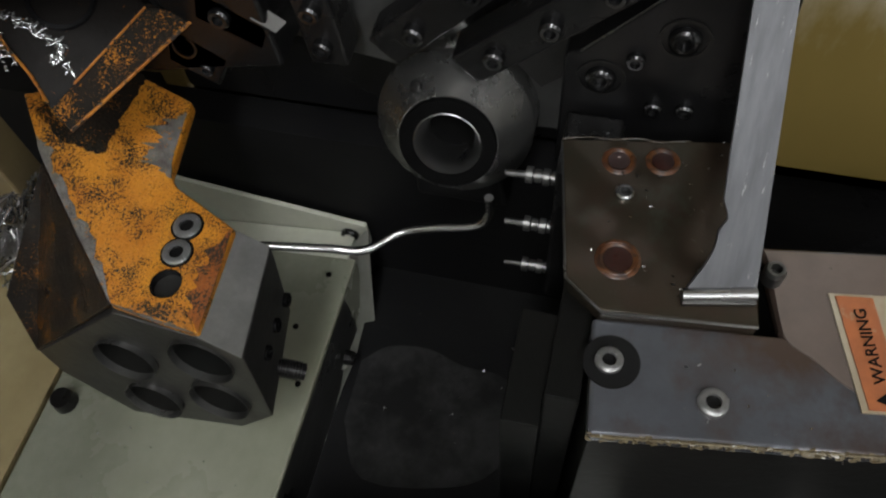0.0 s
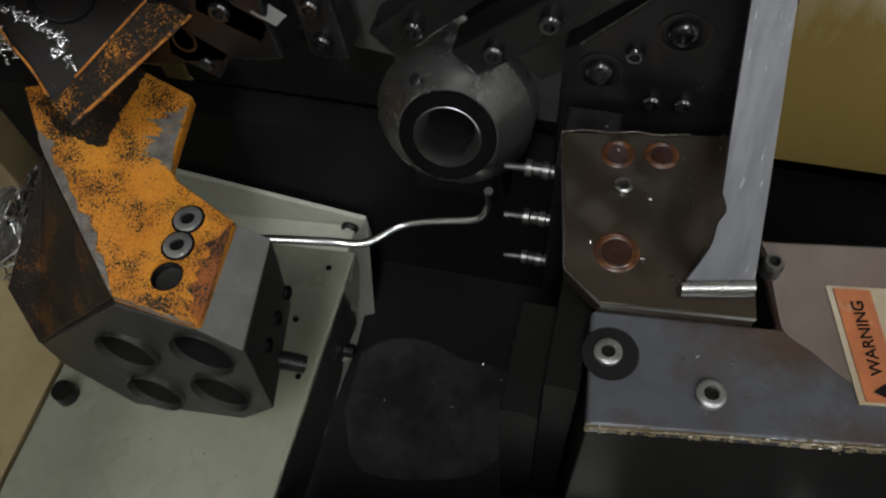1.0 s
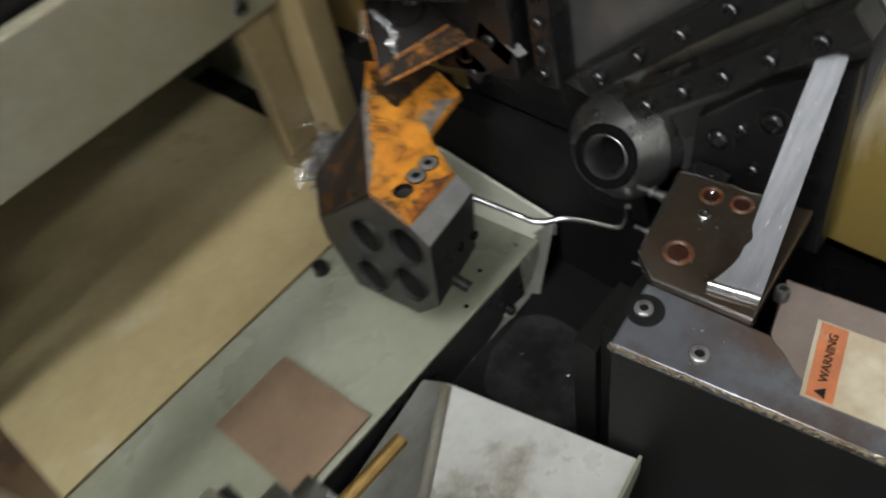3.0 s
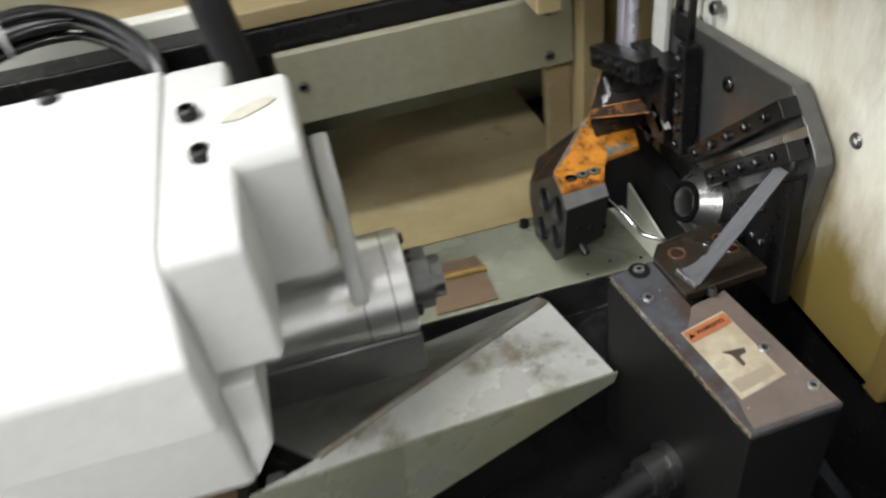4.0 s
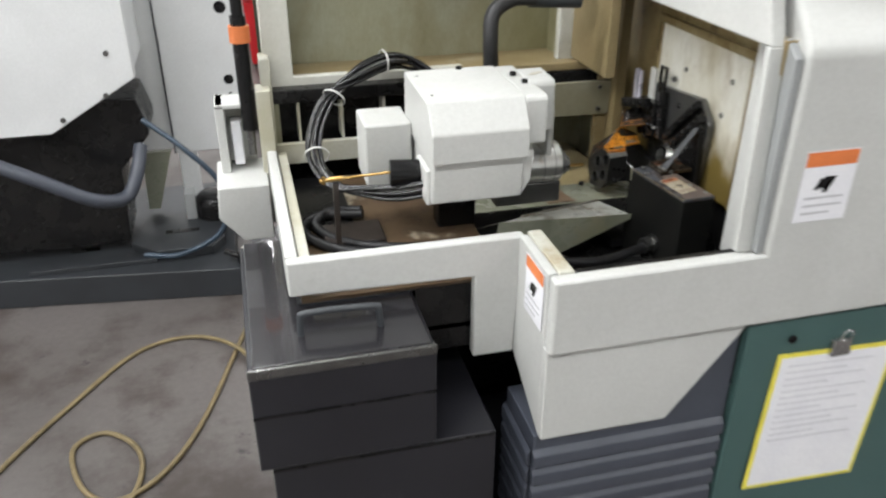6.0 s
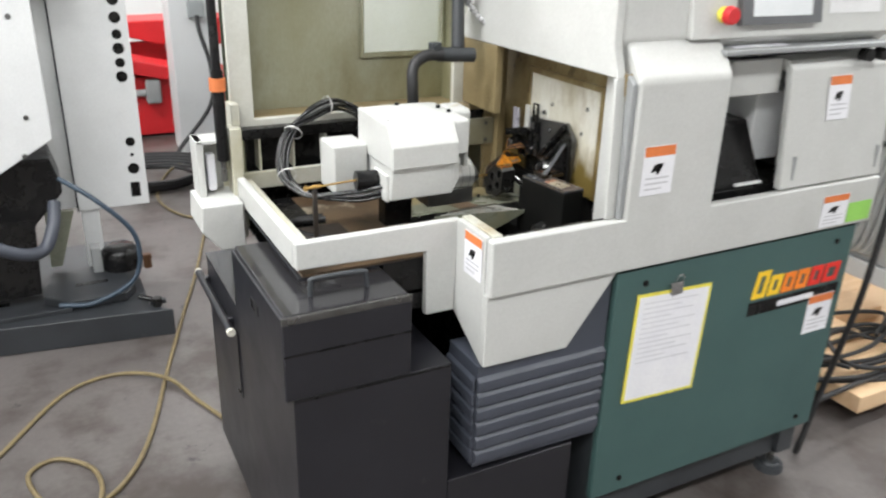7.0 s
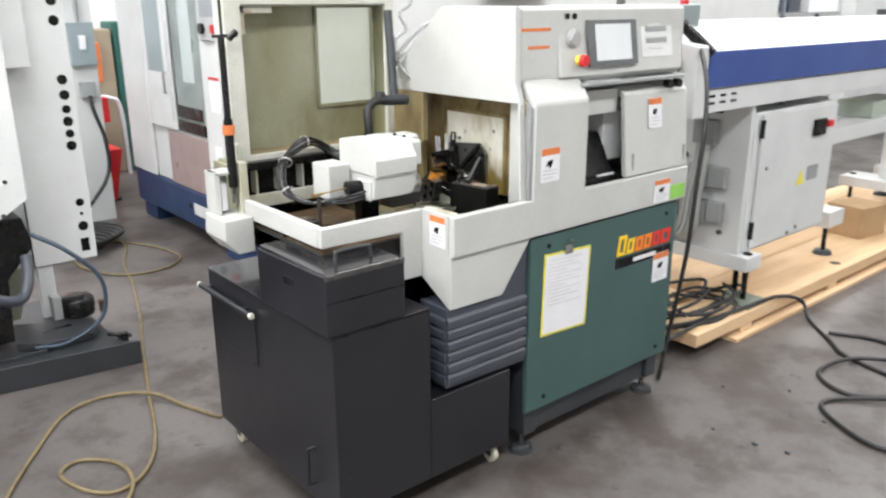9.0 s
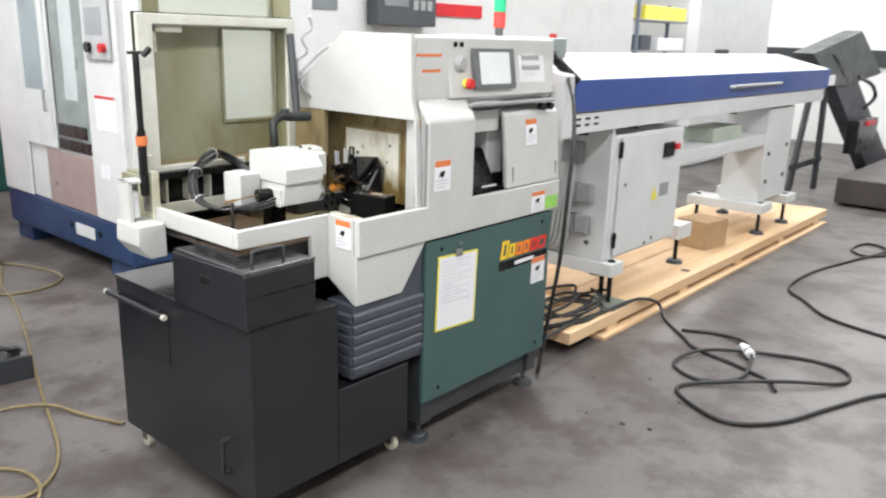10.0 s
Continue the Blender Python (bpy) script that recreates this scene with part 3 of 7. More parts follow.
part("green_lamp", rod((0.95, 0.36, 1.906), (0.95, 0.36, 1.99), 0.03, None, 24, 0.003), glow("green_lens", (0.02, 0.5, 0.22), 0.25), tower)

# folded hood
RIM = surf("off_white_oily_rim", (0.56, 0.56, 0.51), (0.48, 0.475, 0.41), 0.38, scale=6, stain=(0.3, 0.26, 0.13), stain_at=(0.6, 0.8), stain_scale=9)
hood = part("hood", merge(holed([(-0.735, 1.235), (-0.025, 1.235), (-0.025, 1.81), (-0.735, 1.81)], [(-0.316, 1.399), (-0.045, 1.399), (-0.045, 1.782), (-0.316, 1.782)], "y", 0.90, 0.915), holed([(-0.735, 1.811), (-0.025, 1.811), (-0.025, 2.05), (-0.735, 2.05)], [(-0.60, 1.83), (-0.06, 1.83), (-0.06, 2.03), (-0.60, 2.03)], "y", 0.90, 0.915)), OLIVE, lathe, "opened hood, oily olive inside")
part("hood_side", box(-0.745, -0.725, 0.80, 0.915, 1.225, 2.05, 0.004), WHITE, hood)
part("hood_side", box(-0.035, -0.015, 0.80, 0.915, 1.225, 2.05, 0.004), OLIVE, hood)
part("hood_foot", box(-0.725, -0.035, 0.80, 0.90, 1.225, 1.243, 0.003), TANNED, hood)
part("hood_bar", box(-0.725, -0.035, 0.80, 0.90, 1.79, 1.81, 0.003), CREAM, hood)
part("hood_rim", holed([(-0.765, 1.2), (-0.01, 1.2), (-0.01, 1.835), (-0.765, 1.835)], [(-0.70, 1.245), (-0.055, 1.245), (-0.055, 1.795), (-0.70, 1.795)], "y", 0.778, 0.80, 0.003), RIM, hood, "flanged rim of the hood")
part("hood_gasket", holed([(-0.772, 1.195), (-0.005, 1.195), (-0.005, 1.84), (-0.772, 1.84)], [(-0.735, 1.222), (-0.03, 1.222), (-0.03, 1.815), (-0.735, 1.815)], "y", 0.800, 0.806), surf("green_black_gasket", (0.03, 0.04, 0.02), None, 0.5), hood)
part("hood_corner", merge(box(-0.70, -0.56, 0.80, 0.825, 1.765, 1.79, 0.002), box(-0.70, -0.675, 0.80, 0.825, 1.69, 1.79, 0.002)), CREAM, hood)
FROST = surf("oil_clouded_polycarbonate", (0.9, 0.93, 0.84), (0.82, 0.85, 0.72), 0.3, scale=4, bump=0)
FROST.node_tree.nodes["Principled BSDF"].inputs["Transmission Weight"].default_value = 0.9
part("window_frame", holed([(-0.325, 1.385), (-0.036, 1.385), (-0.036, 1.789), (-0.325, 1.789)], [(-0.316, 1.399), (-0.045, 1.399), (-0.045, 1.782), (-0.316, 1.782)], "y", 0.884, 0.899, 0.002), OLIVE, hood)
part("window_pane", box(-0.315, -0.046, 0.886, 0.892, 1.40, 1.781), FROST, hood, "cloudy inspection window")
part("upper_pane", box(-0.60, -0.06, 0.889, 0.897, 1.83, 2.03), FROST, hood)
strut = part("gas_strut", rod((-0.809, 0.72, 1.15), (-0.809, 0.72, 1.40), 0.017), INK, lathe, "black gas strut")
part("strut_rod", rod((-0.809, 0.72, 1.39), (-0.809, 0.72, 1.69), 0.0125), INK, strut)
part("orange_collar", pipe((-0.809, 0.72, 1.345), (-0.809, 0.72, 1.38), 0.022, 0.012), surf("orange_collar_paint", (0.6, 0.17, 0.05), None, 0.5), strut)
part("strut_pin", merge(rod((-0.84, 0.72, 1.69), (-0.74, 0.74, 1.69), 0.006), rod((-0.78, 0.72, 1.68), (-0.75, 0.72, 1.705), 0.012)), INK, strut)
part("strut_end", rod((-0.809, 0.72, 1.09), (-0.809, 0.72, 1.15), 0.009), DULL, strut)
part("junction_box", prism([(-0.90, 0.975), (-0.895, 1.05), (-0.782, 1.05), (-0.782, 0.915), (-0.85, 0.915)], "y", 0.63, 0.80, 0.005), WHITE, lathe, "small white junction box")
bracket = part("strut_bracket", merge(box(-0.882, -0.862, 0.715, 0.80, 1.05, 1.21, 0.003), box(-0.882, -0.80, 0.79, 0.805, 1.05, 1.21, 0.003), box(-0.882, -0.80, 0.715, 0.80, 1.2, 1.21, 0.002)), WHITE, lathe)
part("valve_body", box(-0.852, -0.828, 0.735, 0.775, 1.06, 1.165, 0.004), PAPER, bracket)

# ---- the lathe: sub spindle ----
spindle = part("sub_spindle_cover", prism([(0.228, 1.222), (0.228, 1.278), (0.264, 1.328), (0.458, 1.332), (0.458, 1.222)], "x", -0.508, -0.326, 0.004, 2), WHITE, lathe, "white folded sub spindle cover")
part("cover_skirt", prism([(0.255, 1.135), (0.242, 1.226), (0.455, 1.226), (0.455, 1.135)], "x", -0.502, -0.328, 0.005), WHITE, spindle)
part("skirt_nose", prism([(-0.328, 1.226), (-0.328, 1.135), (-0.31, 1.165), (-0.305, 1.226)], "y", 0.258, 0.455, 0.003), WHITE, spindle)
part("cover_shoulder", prism([(0.256, 1.237), (0.256, 1.322), (0.266, 1.328), (0.458, 1.33), (0.458, 1.237)], "x", -0.327, -0.284, 0.005), WHITE, spindle)
part("gear_cover", prism([(0.321, 1.236), (0.321, 1.327), (0.329, 1.336), (0.403, 1.338), (0.403, 1.236)], "x", -0.298, -0.245, 0.005, 3), WHITE, spindle)
part("rounded_flange", merge(box(-0.243, -0.230, 0.352, 0.424, 1.17, 1.256, 0.004, 3), rod((-0.243, 0.388, 1.256), (-0.230, 0.388, 1.256), 0.0358, None, 32, 0.003)), WHITE, spindle)
part("oil_mark", prism([(-0.288, 0.356), (-0.28, 0.366), (-0.27, 0.372), (-0.26, 0.374), (-0.255, 0.371), (-0.258, 0.366), (-0.268, 0.36), (-0.278, 0.355)], "z", 1.3365, 1.3379), surf("tan_oil_mark", (0.46, 0.44, 0.37), (0.38, 0.36, 0.28), 0.5, scale=60), spindle)
bolts([(-0.309, 0.386, 1.331), (-0.302, 0.338, 1.3295), (-0.40, 0.448, 1.331)], (0, 0, 1), spindle, 0.0065, 0.006)
bolts([(-0.49, 0.30, 1.329), (-0.49, 0.42, 1.331)], (0, 0, 1), spindle, 0.003, 0.001, DULL, "small_screw", False)
nose = part("spindle_nose", rod((-0.335, 0.412, 1.133), (-0.196, 0.412, 1.133), 0.043, None, 40, 0.002), surf("polished_steel", (0.78, 0.78, 0.76), (0.66, 0.66, 0.64), 0.3, metal=0.9, scale=14, bump=0.03, stain=(0.42, 0.34, 0.24), stain_at=(0.62, 0.75), stain_scale=14), spindle, "polished steel spindle nose")
for gx in (-0.236, -0.212):
    part("nose_groove", pipe((gx, 0.412, 1.133), (gx + 0.0012, 0.412, 1.133), 0.0432, 0.03, 40), DULL, nose)
part("nose_collar", pipe((-0.196, 0.415, 1.127), (-0.178, 0.415, 1.127), 0.026, 0.008, 28), GUN, nose)
part("collet", pipe((-0.178, 0.418, 1.122), (-0.167, 0.418, 1.122), 0.018, 0.005, 24), DULL, nose)
bolts([(-0.196, 0.412 + 0.034 * math.cos(a), 1.133 + 0.034 * math.sin(a)) for a in (0.6, 1.9, 3.3, 4.6)], (1, 0, 0), nose, 0.005, 0.005)
part("brass_bar", rod((-0.18, 0.42, 1.117), (-0.128, 0.42, 1.114), 0.0035), BRASS, spindle, "short brass bar end")
part("nose_block", box(-0.335, -0.195, 0.38, 0.46, 1.055, 1.10, 0.003), GUN, spindle)
part("spindle_slide", box(-0.45, -0.37, 0.41, 0.46, 0.94, 1.135, 0.003), INK, spindle)
part("drive_box", box(-0.60, -0.508, 0.39, 0.50, 1.124, 1.25, 0.005), WHITE, spindle)
part("air_cylinder", rod((-0.565, 0.333, 1.176), (-0.495, 0.325, 1.174), 0.024, None, 24, 0.002), INK, spindle, "black rotary joint")
part("valve_flange", merge(box(-0.51, -0.498, 0.265, 0.35, 1.13, 1.20, 0.004), rod((-0.512, 0.28, 1.15), (-0.505, 0.28, 1.15), 0.012)), WHITE, spindle)
part("brass_tube", rod((-0.676, 0.352, 1.164), (-0.562, 0.333, 1.176), 0.0026), BRASS, spindle, "brass pipe with fittings")
part("brass_fitting", merge(rod((-0.675, 0.352, 1.1645), (-0.652, 0.348, 1.167), 0.0052, None, 6), rod((-0.695, 0.355, 1.162), (-0.672, 0.351, 1.1648), 0.004), rod((-0.688, 0.354, 1.156), (-0.688, 0.354, 1.17), 0.0042)), BRASS, spindle)
part("pipe_support", merge(box(-0.672, -0.661, 0.346, 0.357, 1.008, 1.158, 0.002), box(-0.69, -0.57, 0.36, 0.45, 1.008, 1.024, 0.003)), surf("rusty_dark_iron", (0.03, 0.023, 0.019), (0.018, 0.014, 0.012), 0.45, scale=20), spindle)
# cable loops behind and beside the cover
GLOSSY = surf("glossy_black_cable", (0.007, 0.007, 0.008), (0.011, 0.011, 0.012), 0.22, scale=40, bump=0.02)
for i in range(8):
    o = (i % 3 - 1) * 0.0125
    q = (i // 3) * 0.012
    part("cable", tube([(-0.36, 0.62 + o, 1.19), (-0.375, 0.70 + q, 1.225 + o), (-0.42, 0.735 + q * .5, 1.262 + o), (-0.485, 0.735 - q, 1.282 + o), (-0.56, 0.70 - q, 1.268 + o), (-0.622 - q, 0.655 + o, 1.232), (-0.664 - q, 0.60 + o, 1.175), (-0.672 - q, 0.53 + o, 1.135), (-0.655 - q * .5, 0.43 + o, 1.12), (-0.615, 0.37 + o * .6, 1.122 + q * .5), (-0.56, 0.325 + o * .5, 1.125 + q), (-0.505, 0.295 + o * .4, 1.14 + q)], 0.0056 if i % 3 else 0.0042, 8, 6), GLOSSY if i != 4 else surf("grey_cable_sheath", (0.3, 0.3, 0.29), None, 0.5), spindle)
for p, w in (((-0.50, 0.722, 1.283), (-0.3, -.08, 0.0)), ((-0.625, 0.653, 1.229), (-.2, -.25, -.22)), ((-0.68, 0.545, 1.14), (-.02, -.3, -.15))):
    p, w = Vector(p), Vector(w).normalized() * 0.0022
    part("cable_tie", pipe(p - w * 0.8, p + w * 0.8, 0.0262, 0.025, 18), surf("white_nylon", (0.6, 0.6, 0.58), None, 0.4), spindle)
# big black hoses across the tray
RIBBED = surf("black_ribbed_hose", (0.009, 0.009, 0.01), (0.015, 0.015, 0.016), 0.45, scale=30, shine=0.35)
part("conduit", tube([(-0.60, 0.47, 1.03), (-0.68, 0.50, 1.022), (-0.725, 0.46, 1.02), (-0.715, 0.40, 1.02), (-0.67, 0.345, 1.02), (-0.585, 0.303, 1.02), (-0.46, 0.276, 1.02), (-0.36, 0.262, 1.014), (-0.218, 0.24, 0.985), (-0.132, 0.243, 0.98), (-0.028, 0.272, 0.985)], 0.0105, 12, 22, True, 0.14), RIBBED, lathe, "black corrugated conduit")
part("conduit", tube([(-0.60, 0.49, 1.03), (-0.66, 0.515, 1.022), (-0.70, 0.47, 1.02), (-0.685, 0.41, 1.02), (-0.64, 0.362, 1.02), (-0.56, 0.325, 1.02), (-0.45, 0.304, 1.02), (-0.36, 0.292, 1.01), (-0.218, 0.265, 0.972), (-0.132, 0.262, 0.95), (-0.028, 0.288, 0.945)], 0.0105, 12, 22, True, 0.14), RIBBED, lathe, "black corrugated conduit")
part("conduit", tube([(-0.36, 0.23, 0.95), (-0.218, 0.225, 0.945), (-0.132, 0.24, 0.93), (-0.028, 0.282, 0.93)], 0.0105, 12, 22, True, 0.14), RIBBED, lathe, "black corrugated conduit")
for ny, nz in ((0.272, 0.985), (0.288, 0.945)):
    part("conduit_nut", merge(rod((-0.05, ny - .005, nz), (-0.03, ny, nz), 0.017, None, 8), rod((-0.03, ny, nz), (-0.02, ny + .001, nz), 0.020, None, 16)), DULL, lathe)
# coolant hose with clamp and black arm
part("coolant_elbow", tube([(-0.285, 0.585, 1.12), (-0.288, 0.58, 1.25), (-0.295, 0.575, 1.35), (-0.285, 0.59, 1.405), (-0.24, 0.60, 1.43), (-0.19, 0.60, 1.43)], 0.0165, 14, 8), RUBBER, lathe, "black coolant hose elbow")
clamp = part("hose_clamp", rod((-0.20, 0.61, 1.43), (-0.085, 0.60, 1.425), 0.021, None, 20, 0.003), CHARCOAL, lathe)
part("clamp_ear", merge(box(-0.225, -0.19, 0.60, 0.625, 1.425, 1.465, 0.006), rod((-0.21, 0.59, 1.452), (-0.21, 0.63, 1.452), 0.009)), CHARCOAL, clamp)
part("black_arm", merge(rod((-0.12, 0.64, 1.43), (-0.085, 0.72, 1.77), 0.0175, None, 20, 0.003), rod((-0.10, 0.655, 1.43), (-0.065, 0.735, 1.6), 0.012)), CHARCOAL, lathe, "black tubular arm")


def jointed(points, r):
    """A jointed coolant hose: ball-ended links strung along a line."""
    line = glide(points, 40)
    links, last = [], None
    for p in line:
        if last is None or (p - last).length > r * 1.5:
            if last is not None:
                way = p - last
                links.append(revolve([(0, r * 0.5), (way.length * 0.15, r * 0.95), (way.length * 0.5, r * 1.1), (way.length * 0.8, r * 0.8), (way.length * 0.98, r * 0.5)], last, way, 12))
            last = p
    return links


JOINTED = surf("pale_grey_plastic", (0.5, 0.5, 0.5), (0.4, 0.4, 0.41), 0.4)
for pts in ([(-0.06, 0.70, 1.58), (-0.07, 0.69, 1.66), (-0.03, 0.67, 1.70), (-0.07, 0.66, 1.76), (-0.02, 0.65, 1.80), (-0.05, 0.64, 1.86)],
            [(-0.05, 0.70, 1.60), (-0.01, 0.67, 1.66), (0.02, 0.62, 1.71), (0.05, 0.56, 1.735)],
            [(-0.05, 0.71, 1.57), (-0.02, 0.68, 1.61), (0.01, 0.64, 1.66), (0.03, 0.6, 1.70)],
            [(-0.05, 0.70, 1.56), (-0.03, 0.67, 1.52), (0.01, 0.63, 1.49), (0.02, 0.6, 1.505), (0.02, 0.585, 1.54)]):
    hose = part("hose_root", rod(pts[0], Vector(pts[0]) + Vector((0, 0.012, 0)), 0.01, None, 12), GREY, lathe)
    for bm in jointed(pts, 0.0085):
        part("hose_link", bm, JOINTED, hose)

# ---- the lathe: tool zone ----
def flaked(name, paint, paint2, under, size, reach, rough, dense=0.5, patch=60.0):
    """Old paint over dark metal: fine flakes, thick in some places and sparse in others."""
    m = surf(name, paint, paint2, rough, scale=70, fine=600, bump=0.5)
    nt = m.node_tree
    b = nt.nodes["Principled BSDF"]
    coat_col = b.inputs["Base Color"].links[0].from_socket
    at = nt.nodes.new("ShaderNodeTexCoord")
    fine, wide = nt.nodes.new("ShaderNodeTexNoise"), nt.nodes.new("ShaderNodeTexNoise")
    for n, sc, dt in ((fine, size, 6), (wide, patch, 3)):
        n.inputs["Scale"].default_value, n.inputs["Detail"].default_value, n.inputs["Roughness"].default_value = sc, dt, 0.65
        nt.links.new(at.outputs["Object"], n.inputs["Vector"])
    gain = nt.nodes.new("ShaderNodeMath")
    gain.operation = "MULTIPLY_ADD"
    gain.inputs[1].default_value, gain.inputs[2].default_value = reach, -reach * dense
    nt.links.new(wide.outputs[0], gain.inputs[0])
    total = nt.nodes.new("ShaderNodeMath")
    nt.links.new(fine.outputs[0], total.inputs[0]), nt.links.new(gain.outputs[0], total.inputs[1])
    r = nt.nodes.new("ShaderNodeValToRGB")
    r.color_ramp.elements[0].position, r.color_ramp.elements[1].position = 0.535, 0.575
    nt.links.new(total.outputs[0], r.inputs[0])
    x = nt.nodes.new("ShaderNodeMix")
    x.data_type = "RGBA"
    nt.links.new(r.outputs[0], x.inputs["Factor"]), nt.links.new(coat_col, x.inputs[6])
    x.inputs[7].default_value = (*under, 1)
    nt.links.new(x.outputs[2], b.inputs["Base Color"])
    return m


RUST = flaked("flaking_orange_paint", (0.60, 0.245, 0.024), (0.47, 0.16, 0.012), (0.012, 0.008, 0.006), 1300, 0.5, 0.36, 0.505, 75)
LIPMAT = flaked("oily_black_lip", (0.012, 0.010, 0.008), (0.016, 0.011, 0.008), (0.36, 0.14, 0.016), 1300, 0.6, 0.4, 0.6)
LIPMAT.node_tree.nodes["Principled BSDF"].inputs["Specular IOR Level"].default_value = 0.1
RUST.node_tree.nodes["Principled BSDF"].inputs["Specular IOR Level"].default_value = 0.3
FLANK = flaked("black_orange_flank", (0.016, 0.012, 0.009), (0.01, 0.008, 0.007), (0.3, 0.115, 0.014), 1300, 0.6, 0.3, 0.61, 60)
EDGE = flaked("worn_orange_edge", (0.5, 0.19, 0.02), (0.36, 0.12, 0.012), (0.02, 0.012, 0.008), 420, 0.6, 0.35, 0.5)
BARE = surf("scuffed_bare_metal", (0.2, 0.195, 0.185), (0.11, 0.1, 0.09), 0.34, metal=0.55, scale=160, fine=700, bump=0.5, flecks=((0.4, 0.16, 0.02), 0.6, 0.64, 420))
SOOT = surf("oily_black_over_orange", (0.011, 0.0095, 0.0085), (0.007, 0.006, 0.0055), 0.4, scale=30, fine=190, bump=0.2, shine=0.08, stain=(0.2, 0.07, 0.012), stain_at=(0.66, 0.7), stain_scale=520)
OILED = surf("brown_oily_plate", (0.05, 0.034, 0.024), (0.037, 0.04, 0.028), 0.14, metal=0.5, scale=22, bump=0.05, stain=(0.06, 0.066, 0.05), stain_at=(0.56, 0.72), stain_scale=30, flecks=((0.09, 0.085, 0.07), 0.66, 0.72, 320))
RING = surf("rust_ring", (0.13, 0.05, 0.014), (0.06, 0.02, 0.009), 0.3, scale=160, flecks=((0.03, 0.014, 0.009), 0.48, 0.56, 420))
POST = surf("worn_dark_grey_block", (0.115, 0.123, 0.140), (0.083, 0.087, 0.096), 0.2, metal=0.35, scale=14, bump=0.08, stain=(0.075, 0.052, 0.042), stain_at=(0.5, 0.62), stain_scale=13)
# near-black for oily sides: the dark surroundings are put into this colour
SIDE = surf("oily_shade_black", (0.009, 0.0095, 0.009), (0.013, 0.0125, 0.0115), 0.42, metal=0.0, scale=10, bump=0.12, shine=0.05)
FINE = surf("ground_steel", (0.07, 0.068, 0.065), (0.048, 0.047, 0.045), 0.36, metal=0.7, scale=25, fine=300, bump=0.12)

CLAMP = surf("oiled_black_screw", (0.07, 0.07, 0.072), (0.045, 0.045, 0.046), 0.16, metal=0.9, scale=60)
SCREW = surf("scuffed_bright_screw", (0.3, 0.3, 0.3), (0.2, 0.2, 0.195), 0.32, metal=0.7, scale=220, flecks=((0.5, 0.5, 0.5), 0.6, 0.66, 500))
SOOTY = surf("black_oxide_plate", (0.008, 0.008, 0.0085), (0.013, 0.0125, 0.0125), 0.3, metal=0.2, scale=20, bump=0.1, shine=0.3)

def solid(low, high):
    """A block from four lower and four upper corners."""
    b = bmesh.new()
    lo, hi = [b.verts.new(p) for p in low], [b.verts.new(p) for p in high]
    b.faces.new(lo), b.faces.new(hi)
    for i in range(len(lo)):
        j = (i + 1) % len(lo)
        b.faces.new((lo[i], lo[j], hi[j], hi[i]))
    bmesh.ops.recalc_face_normals(b, faces=b.faces)
    return b


# sheet cover under the tools
def slope(y):
    return 0.987 - (y - 0.5) * 0.14


# lighter copy of the cover's sheet, painting the light on flange and shelf
FLANGE = surf("lit_flange_sheet", (0.58, 0.59, 0.5), (0.48, 0.49, 0.41), 0.3, scale=9, flecks=((0.12, 0.1, 0.06), 0.66, 0.72, 120))
way = part("way_cover", prism([(0.5, 0.94), (0.5, slope(0.5)), (0.642, slope(0.642)), (0.642, 0.94)], "x", -0.42, 0.074, 0.002), SHEETM, lathe, "pale oily sheet metal cover")
part("rear_cover", prism([(0.645, 0.92), (0.645, slope(0.645) - 0.001), (0.985, 0.945), (0.985, 0.92)], "x", -0.26, 0.074, 0.001), surf("tan_oily_sheet", (0.38, 0.32, 0.175), (0.27, 0.21, 0.105), 0.3, scale=6, stain=(0.42, 0.4, 0.3), stain_at=(0.6, 0.75), stain_scale=5), lathe, "tan oil-filmed cover sheet")
part("cover_face", prism([(0.4995, slope(0.5) - 0.002), (0.4975, 0.90), (0.499, 0.90)], "x", -0.42, 0.05), DULL, way)
part("cover_flange", soften(solid([(0.0905, 0.4985, 0.975), (0.0895, 0.4985, 0.9945), (0.0885, 0.6062, 1.0125), (0.0900, 0.6075, 0.97)], [(0.0935, 0.4985, 0.975), (0.0925, 0.4985, 0.9945), (0.0915, 0.6062, 1.0125), (0.0930, 0.6075, 0.97)]), 0.0006), FLANGE, way, "upright flange, coloured paler for the light on it")
part("cover_shelf", prism([(0.505, slope(.505) - .004), (0.505, slope(.505)), (0.62, slope(.62)), (0.62, slope(.62) - .004)], "x", 0.073, 0.0895, 0.0005), FLANGE, way)
# greyer copy of the sheet, painting the apron's shaded front
APRON = surf("shaded_apron_sheet", (0.3, 0.305, 0.27), (0.2, 0.2, 0.17), 0.32, scale=12, metal=0.2, stain=(0.1, 0.095, 0.075), stain_at=(0.55, 0.75), stain_scale=16)
part("cover_corner", sheet([(0.0732, 0.5108, 0.983), (0.0089, 0.5044, 0.973), (0.0483, 0.4913, 0.92), (0.0866, 0.4971, 0.9965)], 0.0015), APRON, way, "bent front apron of the cover")
part("cover_corner", sheet([(0.0089, 0.5044, 0.973), (-0.0215, 0.5015, 0.963), (0.0023, 0.4918, 0.90), (0.0483, 0.4913, 0.92)], 0.0015), APRON, way)
bolts([(0.0893, 0.5085, 0.9845)], (-1, 0, 0.2), way, 0.0048, 0.003)
bolts([(-0.03, 0.629, slope(.629))], (0, 0, 1), way, 0.0065, 0.008, INK, "bolt", False)
bolts([(0.03, 0.497, 0.955)], (0, -1, 0), way, 0.004, 0.004)
